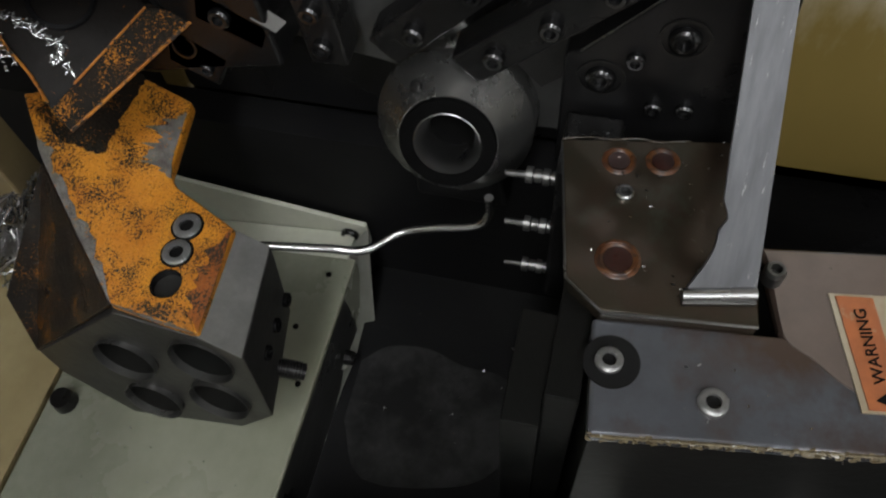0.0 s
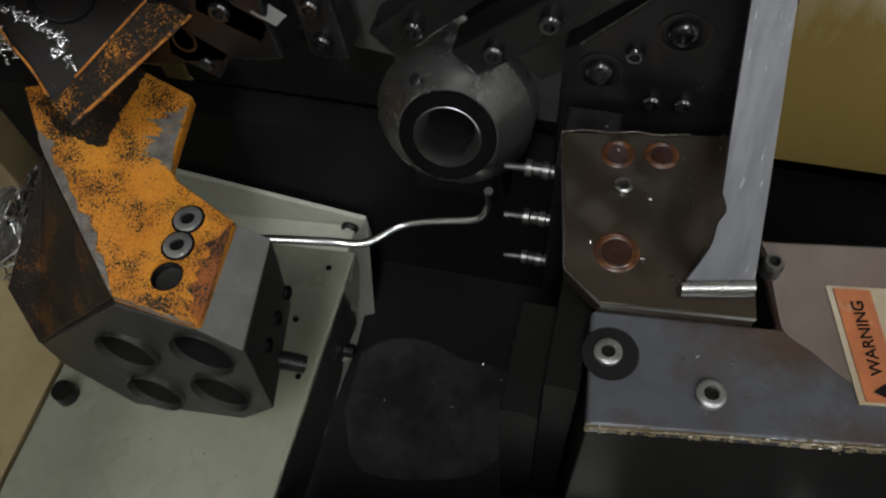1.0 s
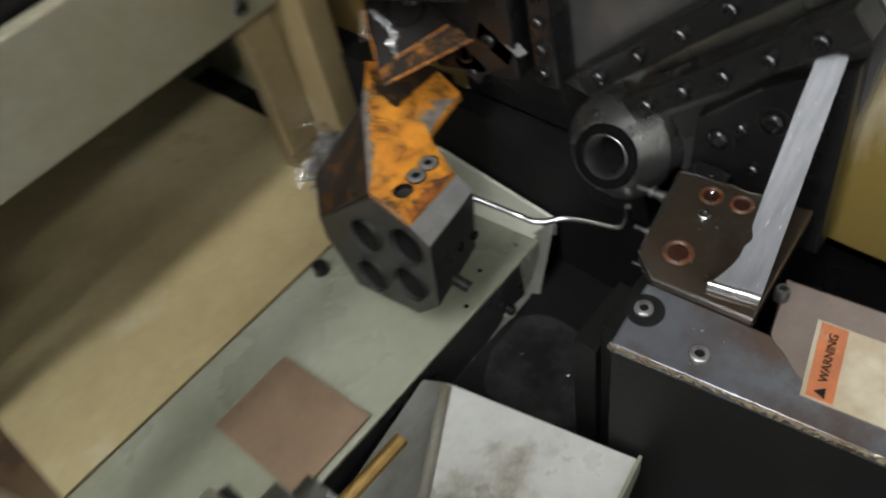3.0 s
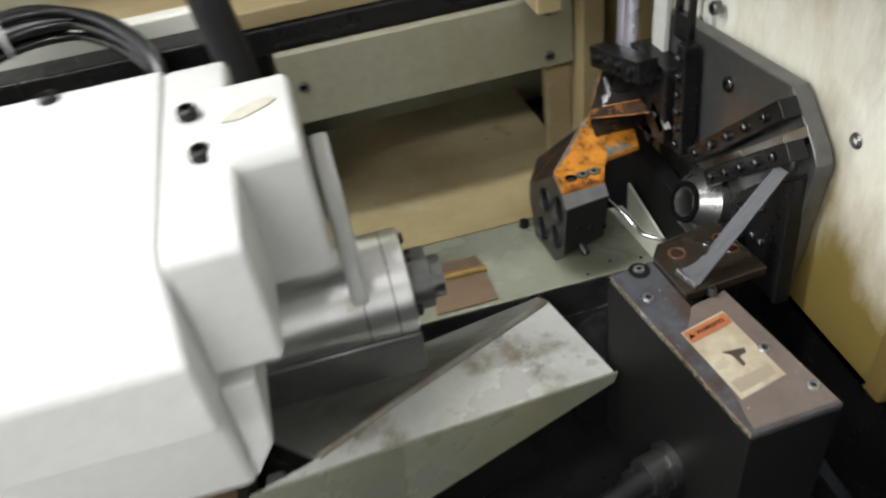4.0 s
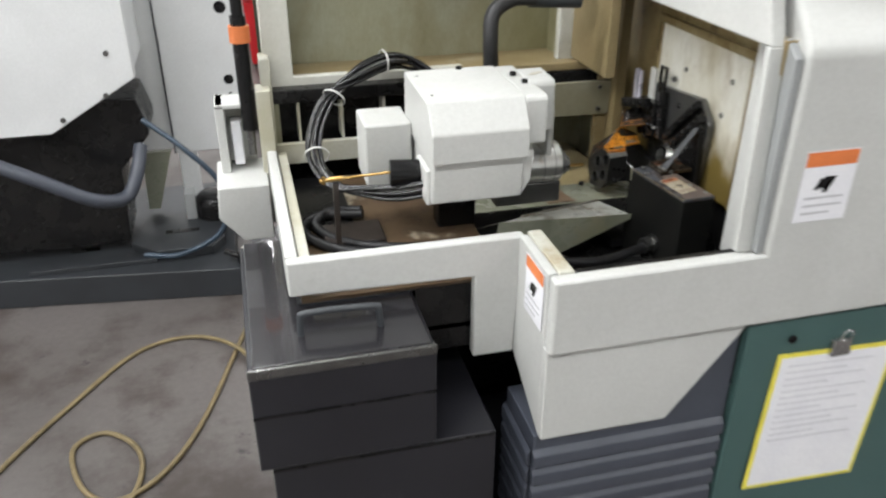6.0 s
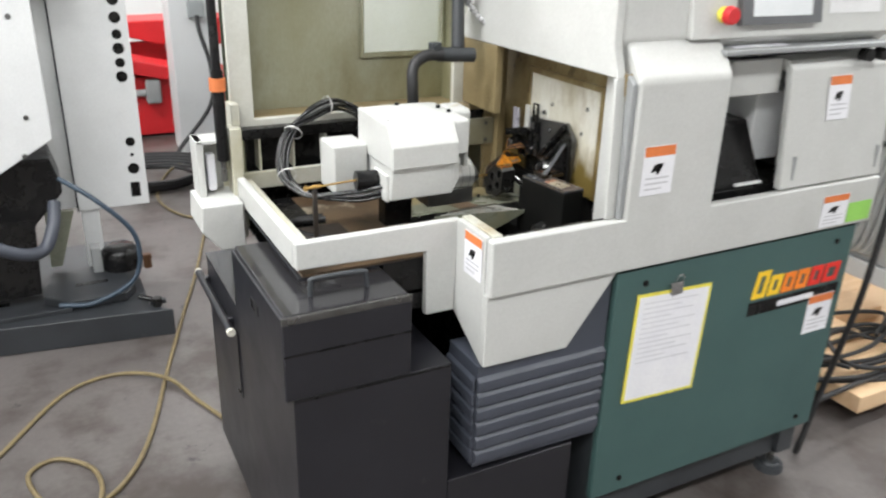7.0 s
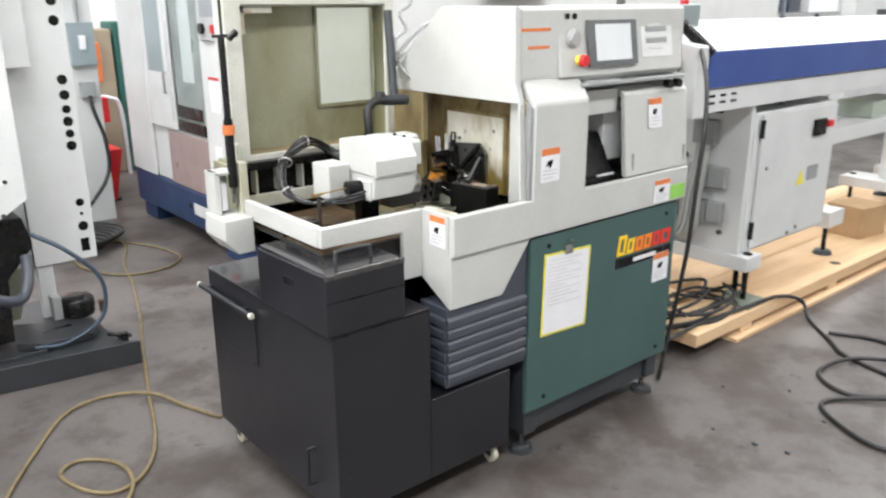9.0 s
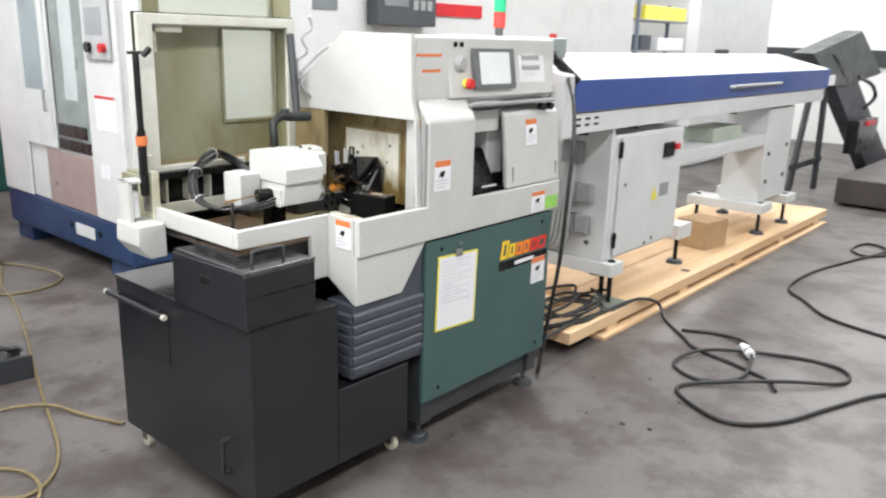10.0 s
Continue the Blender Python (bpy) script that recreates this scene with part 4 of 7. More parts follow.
bolts([(0.0, 0.508, slope(.508)), (0.03, 0.52, slope(.52)), (0.062, 0.512, slope(.512))], (0, 0, 1), way, 0.0018, 0.0006, INK, "small_rivet", False)
part("bronze_plate", sheet([(-0.165, 0.505, slope(.505) + .003), (-0.10, 0.505, slope(.505) + .003), (-0.10, 0.592, slope(.592) + .003), (-0.165, 0.592, slope(.592) + .003)], 0.002), surf("brown_plate", (0.24, 0.17, 0.11), (0.18, 0.12, 0.08), 0.35, metal=0.3, scale=20), lathe, "thin brown plate")
# matt black that paints the deep shade of the pit
PITCH = surf("matt_shade_black", (0.006, 0.006, 0.0065), (0.009, 0.009, 0.009), 0.55, scale=20, shine=0.12)
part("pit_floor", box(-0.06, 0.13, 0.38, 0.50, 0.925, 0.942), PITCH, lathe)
# outline of the reflected light on the oil, painted as a paler patch
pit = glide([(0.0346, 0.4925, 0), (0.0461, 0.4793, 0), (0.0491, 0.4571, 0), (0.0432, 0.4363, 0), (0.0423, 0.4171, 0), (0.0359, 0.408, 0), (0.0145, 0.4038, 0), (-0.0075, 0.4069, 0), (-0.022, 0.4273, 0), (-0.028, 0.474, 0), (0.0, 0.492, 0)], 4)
part("pit_sheen", prism([(p.x, p.y) for p in pit], "z", 0.941, 0.9423), surf("oil_pool_sheen", (0.026, 0.026, 0.026), (0.008, 0.008, 0.008), 0.45, scale=30, bump=0.05, shine=0.16, spread=(0.4, 0.6)), lathe, "patch in the pit coloured paler for its oil sheen")
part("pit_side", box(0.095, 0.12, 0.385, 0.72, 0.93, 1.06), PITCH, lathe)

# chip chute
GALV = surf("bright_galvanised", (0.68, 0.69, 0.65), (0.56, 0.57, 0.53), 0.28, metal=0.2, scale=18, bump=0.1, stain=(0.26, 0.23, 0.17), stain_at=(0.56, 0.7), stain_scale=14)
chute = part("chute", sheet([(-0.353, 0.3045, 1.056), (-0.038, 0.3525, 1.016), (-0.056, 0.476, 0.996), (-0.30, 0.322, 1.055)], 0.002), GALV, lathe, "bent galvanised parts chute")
# back of the bent sheet has a darker grey than its front
part("chute_back", sheet([(-0.30, 0.323, 1.054), (-0.056, 0.477, 0.995), (-0.06, 0.496, 0.985), (-0.39, 0.46, 0.965)], 0.002), surf("grey_chute_steel", (0.32, 0.325, 0.305), (0.23, 0.23, 0.21), 0.32, metal=0.5, scale=9, stain=(0.13, 0.12, 0.09), stain_at=(0.52, 0.7), stain_scale=9), chute, "darker grey back of the chute")
part("chute_crease", tube([(-0.06, 0.474, 0.9985), (-0.12, 0.436, 1.013), (-0.22, 0.374, 1.037), (-0.298, 0.323, 1.0565)], 0.0035, 8, 3), surf("bent_edge_steel", (0.4, 0.39, 0.35), (0.2, 0.17, 0.12), 0.35, metal=0.5, scale=20), chute)
part("chute_wall", merge(sheet([(-0.353, 0.302, 1.058), (-0.357, 0.332, 0.95), (-0.241, 0.320, 0.95), (-0.232, 0.3215, 1.0425)], 0.002), sheet([(-0.232, 0.3215, 1.0425), (-0.241, 0.320, 0.95), (-0.04, 0.3495, 1.008), (-0.036, 0.351, 1.018)], 0.002)), SHEETM, chute)
# tool post block with its warning label
TP = [(-0.037, 0.373), (-0.013, 0.200), (0.0565, 0.203), (0.0393, 0.3262), (0.0075, 0.3185), (0.002, 0.377)]
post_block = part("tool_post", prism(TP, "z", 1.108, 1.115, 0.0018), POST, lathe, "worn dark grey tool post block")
film = glide([(0.0375, 0.3250, 0), (0.032, 0.3230, 0), (0.012, 0.3190, 0), (0.0055, 0.3165, 0), (0.001, 0.309, 0), (-0.006, 0.299, 0), (-0.0095, 0.287, 0), (-0.009, 0.262, 0), (-0.006, 0.236, 0), (-0.0085, 0.212, 0)], 4)
part("oil_film", prism([(p.x, p.y) for p in film] + [(-0.009, 0.2035), (0.0545, 0.206), (0.0385, 0.318)], "z", 1.1148, 1.1155), surf("mauve_brown_oil_film", (0.14, 0.11, 0.095), (0.105, 0.085, 0.075), 0.2, scale=18, bump=0.03), post_block, "dried brown oil film")
# body under the grey top slab is coloured as if shaded
part("post_body", prism([(-0.0365, 0.3725), (-0.0125, 0.2005), (0.056, 0.2035), (0.0388, 0.3257), (0.0075, 0.318), (0.002, 0.3765)], "z", 0.86, 1.1085, 0.001), SIDE, post_block, "oily post body, blackened for the pit's shade")
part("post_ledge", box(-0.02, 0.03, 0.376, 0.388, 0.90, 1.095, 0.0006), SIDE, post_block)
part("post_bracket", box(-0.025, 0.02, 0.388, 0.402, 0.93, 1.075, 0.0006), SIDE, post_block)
bolts([(-0.0195, 0.3378, 1.115), (0.034, 0.262, 1.115), (0.046, 0.222, 1.115)], (0, 0, 1), post_block, 0.0046, 0.0022, SCREW)
# flat black disc paints the shade of a sunken bolt seat
part("counterbore", rod((-0.0125, 0.3690, 1.1145), (-0.0125, 0.3690, 1.1156), 0.0088, 0.0090, 28), PITCH, post_block)
bolts([(-0.0125, 0.3698, 1.1156)], (0, 0, 1), post_block, 0.0044, 0.002, SCREW)
wl = part("warning_label", sheet([(-0.0135, 0.2955, 1.1162), (-0.004, 0.227, 1.1162), (0.0345, 0.236, 1.1162), (0.0250, 0.3050, 1.1162)], 0.0008), surf("oily_label_paper", (0.42, 0.38, 0.29), (0.3, 0.24, 0.16), 0.3, scale=40, stain=(0.2, 0.13, 0.08), stain_at=(0.55, 0.75), stain_scale=35), post_block, "oily paper label with orange head")
part("orange_head", sheet([(-0.0125, 0.2937, 1.1168), (-0.0111, 0.2830, 1.1168), (0.0256, 0.2918, 1.1168), (0.0241, 0.3030, 1.1168)], 0.0006), surf("oily_orange_print", (0.40, 0.13, 0.05), (0.29, 0.1, 0.045), 0.35, scale=60, flecks=((0.36, 0.26, 0.17), 0.62, 0.72, 150)), wl)
part("pictogram", merge(prism([(0.0040, 0.2680), (0.0090, 0.2640), (0.0110, 0.2520), (0.0140, 0.2530), (0.0135, 0.2610), (0.0200, 0.2630), (0.0205, 0.2670), (0.0130, 0.2675)], "z", 1.1163, 1.1168)), surf("dark_brown_print", (0.06, 0.045, 0.035), None, 0.4), wl)
part("label_bar", sheet([(-0.004, 0.242, 1.1168), (-0.002, 0.232, 1.1168), (0.029, 0.239, 1.1168), (0.028, 0.248, 1.1168)], 0.0005), surf("faded_print", (0.3, 0.25, 0.19), None, 0.4), wl)
part("triangle", prism([(-0.0107, 0.2868), (-0.0092, 0.2918), (-0.0057, 0.2882)], "z", 1.1166, 1.1171), INK, wl)
word = bpy.data.curves.new("lettering", "FONT")
word.body, word.size, word.extrude, word.align_x, word.align_y = "WARNING", 0.0052, 0.0002, "CENTER", "CENTER"
word.materials.append(INK)
stencil = new("stencil", word)
flat = bpy.data.meshes.new_from_object(stencil)
bpy.data.objects.remove(stencil)
letters = new("lettering", flat)
letters.parent = wl
letters.matrix_basis = Matrix.Translation((0.0085, 0.2932, 1.1172)) @ pose(0, 0, 0, 0, 0, 13)
# crusts of swarf and dried oil along the block's edge
rng = random.Random(4)
crust = []
for i in range(260):
    t = rng.random()
    cx, cy = -0.037 + 0.024 * t, 0.373 - 0.173 * t
    w = rng.uniform(0.0002, 0.0005) * (1.6 if rng.random() < 0.12 else 1)
    crust.append(turned(box(-w, w, -w * 2.2, w * 2.2, -w * .3, w * .3), Matrix.Translation((cx + rng.uniform(-.0011, .0006), cy, 1.1146 + rng.uniform(-.0022, .0006))) @ pose(0, 0, 0, rng.uniform(-25, 25), rng.uniform(-25, 25), 8 + rng.uniform(-20, 20))))
crust.append(tube([(-0.0368 + 0.024 * t / 12, 0.372 - 0.172 * t / 12, 1.1142 + rng.uniform(-.0006, .0004)) for t in range(13)], 0.0006, 6, 4))
tagged(part("edge_crust", merge(*crust), surf("tan_dried_oil", (0.17, 0.14, 0.085), (0.07, 0.05, 0.025), 0.2, scale=300, flecks=((0.6, 0.6, 0.56), 0.62, 0.66, 700)), post_block), kind="stuff")

# horizontal bracket plate and the upright plate behind it
bp = part("bracket_plate", prism([(0.0017, 0.3744), (0.0118, 0.3878), (0.0678, 0.3977), (0.0785, 0.332), (0.0062, 0.3265)], "z", 1.112, 1.1205, 0.0009), OILED, lathe, "oily brown bracket plate")
for rx, ry, r in ((0.0215, 0.372, 0.0078), (0.0615, 0.3765, 0.0062), (0.064, 0.3615, 0.0062)):
    part("rust_ring", revolve([(0, r), (.0004, r * .95), (.0006, r * .84), (.0003, r * .8), (.0006, r * .74), (.0004, r * .66), (0, r * .62)], (rx, ry, 1.1203), (0, 0, 1), 32), RING, bp)
    part("bore", rod((rx, ry, 1.1202), (rx, ry, 1.1208), r * 0.62, None, 18), surf("red_brown_plug", (0.03, 0.009, 0.006), (0.012, 0.008, 0.007), 0.2, scale=90), bp)
bolts([(0.0478, 0.373, 1.1205)], (0, 0, 1), bp, 0.0032, 0.002, STEEL)
part("wet_bead", tube([(0.0675, 0.3975, 1.1207), (0.0695, 0.389, 1.1212), (0.0705, 0.38, 1.1206), (0.072, 0.371, 1.1213), (0.0722, 0.364, 1.1208), (0.0742, 0.353, 1.1212)], 0.0004, 8, 5), surf("clear_oil_bead", (0.05, 0.04, 0.03), (0.02, 0.016, 0.012), 0.05, scale=300, bump=0.6), bp)
# thin grey tubes draw a line along the plates' edges
part("edge_line", tube([(0.0062, 0.3268, 1.1198), (0.0017, 0.3744, 1.1199), (0.0118, 0.3876, 1.12), (0.067, 0.3975, 1.12)], 0.0005, 6, 1, False), DULL, bp, "thin grey edge line")
up = part("bracket_upright", prism([(0.4015, 1.08), (0.4015, 1.1425), (0.3966, 1.1455), (0.3714, 1.1735), (0.334, 1.2), (0.326, 1.08)], "x", 0.0865, 0.10, 0.0015), SOOTY, lathe, "black upright bracket")
part("edge_line", tube([(0.0866, 0.396, 1.1457), (0.0866, 0.3714, 1.1733)], 0.00045, 6, 1, False), DULL, up, "thin grey edge line")
for by, bz in ((0.3879, 1.1342), (0.3629, 1.1568)):
    part("counterbore", pipe((0.0868, by, bz), (0.0858, by, bz), 0.0088, 0.0074, 26), INK, up)
    part("cap_screw", revolve([(0, 0.0056), (0.002, 0.0054), (0.0034, 0.004), (0.0034, 0.0024), (0.0012, 0.0022)], (0.0866, by, bz), (-1, 0, 0.1), 22), CLAMP, up)
bolts([(0.0865, 0.3677, 1.1225), (0.0865, 0.3567, 1.1235), (0.0865, 0.3771, 1.1454)], (-1, 0, 0), up, 0.0034, 0.003, CLAMP)
# steel stop blade
bm = bmesh.new()
near = ((0.0112, 0.3511, 1.1225), (0.0175, 0.3468, 1.1287), (0.0205, 0.3452, 1.1318), (0.0231, 0.3442, 1.1345), (0.0267, 0.3442, 1.1387), (0.0296, 0.3424, 1.1415), (0.0308, 0.3428, 1.143), (0.0329, 0.3448, 1.146), (0.0439, 0.3464, 1.1591), (0.0699, 0.3495, 1.1898), (0.083, 0.3505, 1.205))
outline = []
for k, p in enumerate(near):
    lift = (p[2] - 1.1225) / 0.0825
    outline.append((Vector(p), Vector((0.016 + 0.069 * lift, 0.3286 + 0.0107 * lift, 1.1225 + 0.0825 * lift))))
up_n = (outline[-1][1] - outline[0][1]).cross(outline[0][0] - outline[0][1]).normalized() * 0.0014
front = [[bm.verts.new(p) for p in row] for row in outline]
back = [[bm.verts.new(p - up_n) for p in row] for row in outline]
for i in range(len(outline) - 1):
    bm.faces.new((front[i][0], front[i][1], front[i + 1][1], front[i + 1][0]))
    bm.faces.new((back[i][0], back[i + 1][0], back[i + 1][1], back[i][1]))
    for k in (0, 1):
        bm.faces.new((front[i][k], front[i + 1][k], back[i + 1][k], back[i][k]))
bm.faces.new((front[0][0], front[0][1], back[0][1], back[0][0])), bm.faces.new((front[-1][0], front[-1][1], back[-1][1], back[-1][0]))
bmesh.ops.recalc_face_normals(bm, faces=bm.faces)
BLADE = surf("brushed_blade_steel", (0.105, 0.108, 0.116), (0.08, 0.082, 0.088), 0.4, metal=0.55, scale=40, stretch=(1, 6, 1), bump=0.06, flecks=((0.3, 0.3, 0.31), 0.64, 0.7, 90))
blade = part("stop_blade", bm, BLADE, lathe, "slanted brushed steel stop blade")
# the foot's highlight is put in as steel brighter than the blade
part("blade_foot", tube([(0.0112, 0.351, 1.1232), (0.0136, 0.34, 1.1232), (0.016, 0.3287, 1.1232)], 0.0021, 12, 4), STEEL, blade, "bent foot, brighter steel for its highlight")
part("blade_heel", prism([(0.0085, 0.3505), (0.013, 0.3515), (0.0175, 0.329), (0.013, 0.328)], "z", 1.1205, 1.1222, 0.0004), DULL, blade)
bolts([(0.026, 0.323, 1.118), (0.093, 0.346, 1.203)], (0, 0, 1), blade, 0.0035, 0.006, DULL)

# gang plate and its tools
plate = part("gang_plate", prism([(0.455, 1.085), (0.467, 1.113), (0.494, 1.118), (0.525, 1.126), (0.552, 1.145), (0.562, 1.18), (0.562, 1.236), (0.488, 1.2437), (0.37, 1.256), (0.3356, 1.225), (0.327, 1.2127), (0.338, 1.09)], "x", 0.098, 0.112, 0.0015), GUN, lathe, "dark steel gang tool plate")
bolts([(0.098, 0.4464, 1.2189)], (-1, 0, 0), plate, 0.0065, 0.004, CLAMP)
bolts([(0.12, 0.318, 1.236), (0.12, 0.47, 1.29), (0.12, 0.30, 1.31)], (-1, 0, 0), lathe, 0.006, 0.005, DULL)


# black sheet added to paint the dark void behind the plate
part("void_shade_sheet", box(0.1135, 0.119, 0.40, 0.60, 1.0, 1.2), INK, plate)


def bar_tool(p, q, w, parent, n=4):
    """A square shank between p and q on the gang plate, with a row of clamp screws on its face."""
    p, q = Vector(p), Vector(q)
    length = (q - p).length
    turn = Matrix.Translation(p) @ (q - p).to_track_quat("Z", "X").to_matrix().to_4x4()
    bar = part("tool_shank", turned(box(-w * 0.5, w * 0.5, -w * 0.5, w * 0.5, 0, length, 0.0012), turn), INK, parent, "oily black tool holder")
    for i in range(n):
        s = p.lerp(q, (i + 0.6) / (n + 0.3)) + Vector((-w * 0.5 - 0.001, 0, 0))
        part("clamp_screw", screw(s, (-1, 0, 0), w * 0.26, 0.003), CLAMP, bar)
    return bar


bar_tool((0.086, 0.466, 1.140), (0.086, 0.352, 1.252), 0.015, plate, 5)
bar_tool((0.086, 0.436, 1.136), (0.086, 0.336, 1.226), 0.015, plate, 5)
part("slot_face", sheet([(0.0965, 0.452, 1.14), (0.0965, 0.344, 1.239), (0.0965, 0.336, 1.229), (0.0965, 0.444, 1.13)], 0.001), STEEL, plate)
part("slot_face", sheet([(0.0965, 0.42, 1.126), (0.0965, 0.334, 1.204), (0.0965, 0.334, 1.185), (0.0965, 0.41, 1.115)], 0.001), FINE, plate)
bar_tool((0.086, 0.488, 1.13), (0.086, 0.496, 1.235), 0.015, plate, 6)
# upper tool cluster
part("cluster_block", prism([(0.505, 1.13), (0.57, 1.115), (0.60, 1.15), (0.585, 1.20), (0.51, 1.205)], "x", 0.074, 0.098, 0.002), INK, plate)
bar_tool((0.053, 0.608, 1.182), (0.061, 0.517, 1.205), 0.021, plate, 4)
bar_tool((0.088, 0.60, 1.165), (0.09, 0.545, 1.18), 0.016, plate, 3)
for k in range(2):
    part("bright_shank", rod((0.075, 0.585 + k * 0.017, 1.178), (0.085, 0.606 + k * 0.017, 1.255), 0.0068, None, 16, 0.001), surf("pale_carbide", (0.45, 0.44, 0.5), None, 0.3, 0.5), plate)
    part("shank_collar", rod((0.073, 0.581 + k * 0.017, 1.16), (0.076, 0.588 + k * 0.017, 1.185), 0.0085, 0.0078, 16), INK, plate)
part("pale_plate", box(0.09, 0.096, 0.548, 0.572, 1.19, 1.272, 0.001), surf("pale_tool_plate", (0.5, 0.5, 0.47), None, 0.4), plate)
part("black_plate", holed([(0.507, 1.225), (0.535, 1.225), (0.535, 1.285), (0.507, 1.285)], [(0.513, 1.25), (0.529, 1.25), (0.529, 1.28), (0.513, 1.28)], "x", 0.092, 0.097), INK, plate)
bolts([(0.11, 0.497, 1.262)], (-1, 0, 0), plate, 0.006, 0.006, DULL)

# oily holder over the orange bracket
LIP = [Vector(p) for p in ((0.0255, 0.5668, 1.137), (0.0785, 0.5354, 1.1482), (0.0711, 0.5511, 1.1554), (0.0281, 0.5733, 1.1438))]
LIP_WAY = Vector((-0.467, -0.541, 0.699))
holder = part("oily_holder", soften(solid([LIP[0] - LIP_WAY * 0.003, LIP[1] - LIP_WAY * 0.003, (0.096, 0.584, 1.14), (0.058, 0.610, 1.135)], [LIP[3], LIP[2], (0.088, 0.577, 1.172), (0.053, 0.603, 1.166)]), 0.002), SOOT, lathe, "oil-caked tool holder")
part("rust_lip", soften(solid(LIP, [p - LIP_WAY * 0.005 for p in LIP]), 0.0009), LIPMAT, holder, "oily black lip with orange traces")
part("worn_edge", tube([LIP[0].lerp(LIP[1], k / 9) + LIP_WAY * 0.0004 for k in range(10)], 0.0006, 8, 3), EDGE, holder, "chipped orange edge")
part("worn_edge", tube([LIP[3].lerp(LIP[2], 0.25 + k / 12) + LIP_WAY * 0.0003 for k in range(10)], 0.0004, 8, 3), EDGE, holder, "chipped orange edge")
TOP_WAY = (LIP[2] - LIP[3]).cross(Vector((0.088, 0.577, 1.172)) - LIP[3]).normalized()


def on_holder(s, t):
    """A place on the holder's top: s along its front edge, t towards its rear."""
    p = LIP[3].lerp(LIP[2], s)
    q = Vector((0.053, 0.603, 1.166)).lerp(Vector((0.088, 0.577, 1.172)), s)
    return p.lerp(q, t)


part("holder_bore", ringed([(0, 0.0125), (0.0012, 0.012), (0.0012, 0.0105), (-0.002, 0.010)], on_holder(0.55, 0.62), TOP_WAY, 30), INK, holder)
part("holder_ridge", tube([on_holder(0.02, 0.05) + TOP_WAY * 0.0005, on_holder(0.03, 0.3) + TOP_WAY * 0.0008, on_holder(0.0, 0.6) + TOP_WAY * 0.0006, on_holder(0.02, 0.95) + TOP_WAY * 0.0006], 0.0005, 8, 6), EDGE, holder, "worn orange ridge")
# bright metallic beads that paint the wet glints of oil on the holder
rng = random.Random(17)
glint_beads = []
wet_runs = ([(0.0533, 0.5952, 1.1632), (0.0521, 0.5883, 1.1601), (0.0503, 0.5803, 1.1565), (0.0494, 0.5724, 1.1532)], [(0.0475, 0.5755, 1.1530), (0.0446, 0.5751, 1.152), (0.0425, 0.5689, 1.1488)], [(0.0485, 0.5978, 1.1619), (0.042, 0.593, 1.157), (0.0368, 0.5885, 1.1532)])
for k in range(200):
    run = wet_runs[0 if k < 120 else 1 if k < 160 else 2]
    at_run = rng.uniform(0, len(run) - 1.001)
    a, b = Vector(run[int(at_run)]), Vector(run[int(at_run) + 1])
    c = a.lerp(b, at_run % 1) + Vector((rng.gauss(0, 0.0011), rng.gauss(0, 0.0011), 0.0))
    drop = bmesh.new()
    bmesh.ops.create_icosphere(drop, subdivisions=2, radius=rng.uniform(0.00025, 0.0007))
    spin = TOP_WAY.to_track_quat("Z", "Y").to_matrix().to_4x4()
    glint_beads.append(turned(drop, Matrix.Translation(c) @ spin @ Matrix.Rotation(rng.uniform(0, 6), 4, "Z") @ Matrix.Diagonal((rng.uniform(1.0, 4.0), rng.uniform(0.5, 1.0), 0.5, 1))))
tagged(part("wet_glints", merge(*glint_beads), surf("bright_wet_glint", (0.5, 0.5, 0.5), (0.35, 0.35, 0.35), 0.06, metal=0.8, scale=300, bump=0.2), holder, "bright beads standing in for glints on wet oil"), kind="stuff")
clamp_low = part("insert_clamp", prism([(0.549, 1.146), (0.527, 1.130), (0.537, 1.113), (0.556, 1.125)], "x", 0.074, 0.092, 0.0015), INK, holder)
part("clamp_hole", pipe((0.0742, 0.5447, 1.1344), (0.0732, 0.5447, 1.1346), 0.0052, 0.0042, 20), CLAMP, clamp_low)
bolts([(0.074, 0.5392, 1.1232)], (-1, 0, 0.1), clamp_low, 0.0028, 0.002, CLAMP)
clamp_high = part("insert_clamp", prism([(0.531, 1.166), (0.505, 1.149), (0.511, 1.137), (0.536, 1.150)], "x", 0.074, 0.09, 0.0015), INK, holder)
bolts([(0.074, 0.5238, 1.1528)], (-1, 0, 0.1), clamp_high, 0.0042, 0.003, CLAMP)
part("clamp_chamfer", sheet([(0.0735, 0.512, 1.154), (0.0735, 0.5035, 1.1485), (0.078, 0.5005, 1.150), (0.078, 0.509, 1.1565)], 0.001), FINE, clamp_high)

# four-bore drill block under its orange bracket
FACE = [(-0.030, 0.599, 1.051), (-0.0225, 0.548, 1.0945), (-0.0255, 0.5115, 1.0945), (-0.027, 0.4955, 1.0885), (-0.0295, 0.499, 1.029), (-0.031, 0.519, 1.006), (-0.033, 0.577, 0.996), (-0.032, 0.596, 1.034)]
BACK = [(x + 0.046, y + 0.006, z + (0.008 if z < 1.04 else 0)) for x, y, z in FACE]
BORE_WAY = Vector((-0.985, 0.0, 0.17))
BORES = [Vector(p) for p in ((-0.0295, 0.5551, 1.0603), (-0.0286, 0.5161, 1.0765), (-0.0335, 0.5555, 1.0235), (-0.0318, 0.5194, 1.0400))]
drills = [rod(p - BORE_WAY * 0.022, p + BORE_WAY * 0.008, 0.0128, None, 36) for p in BORES]
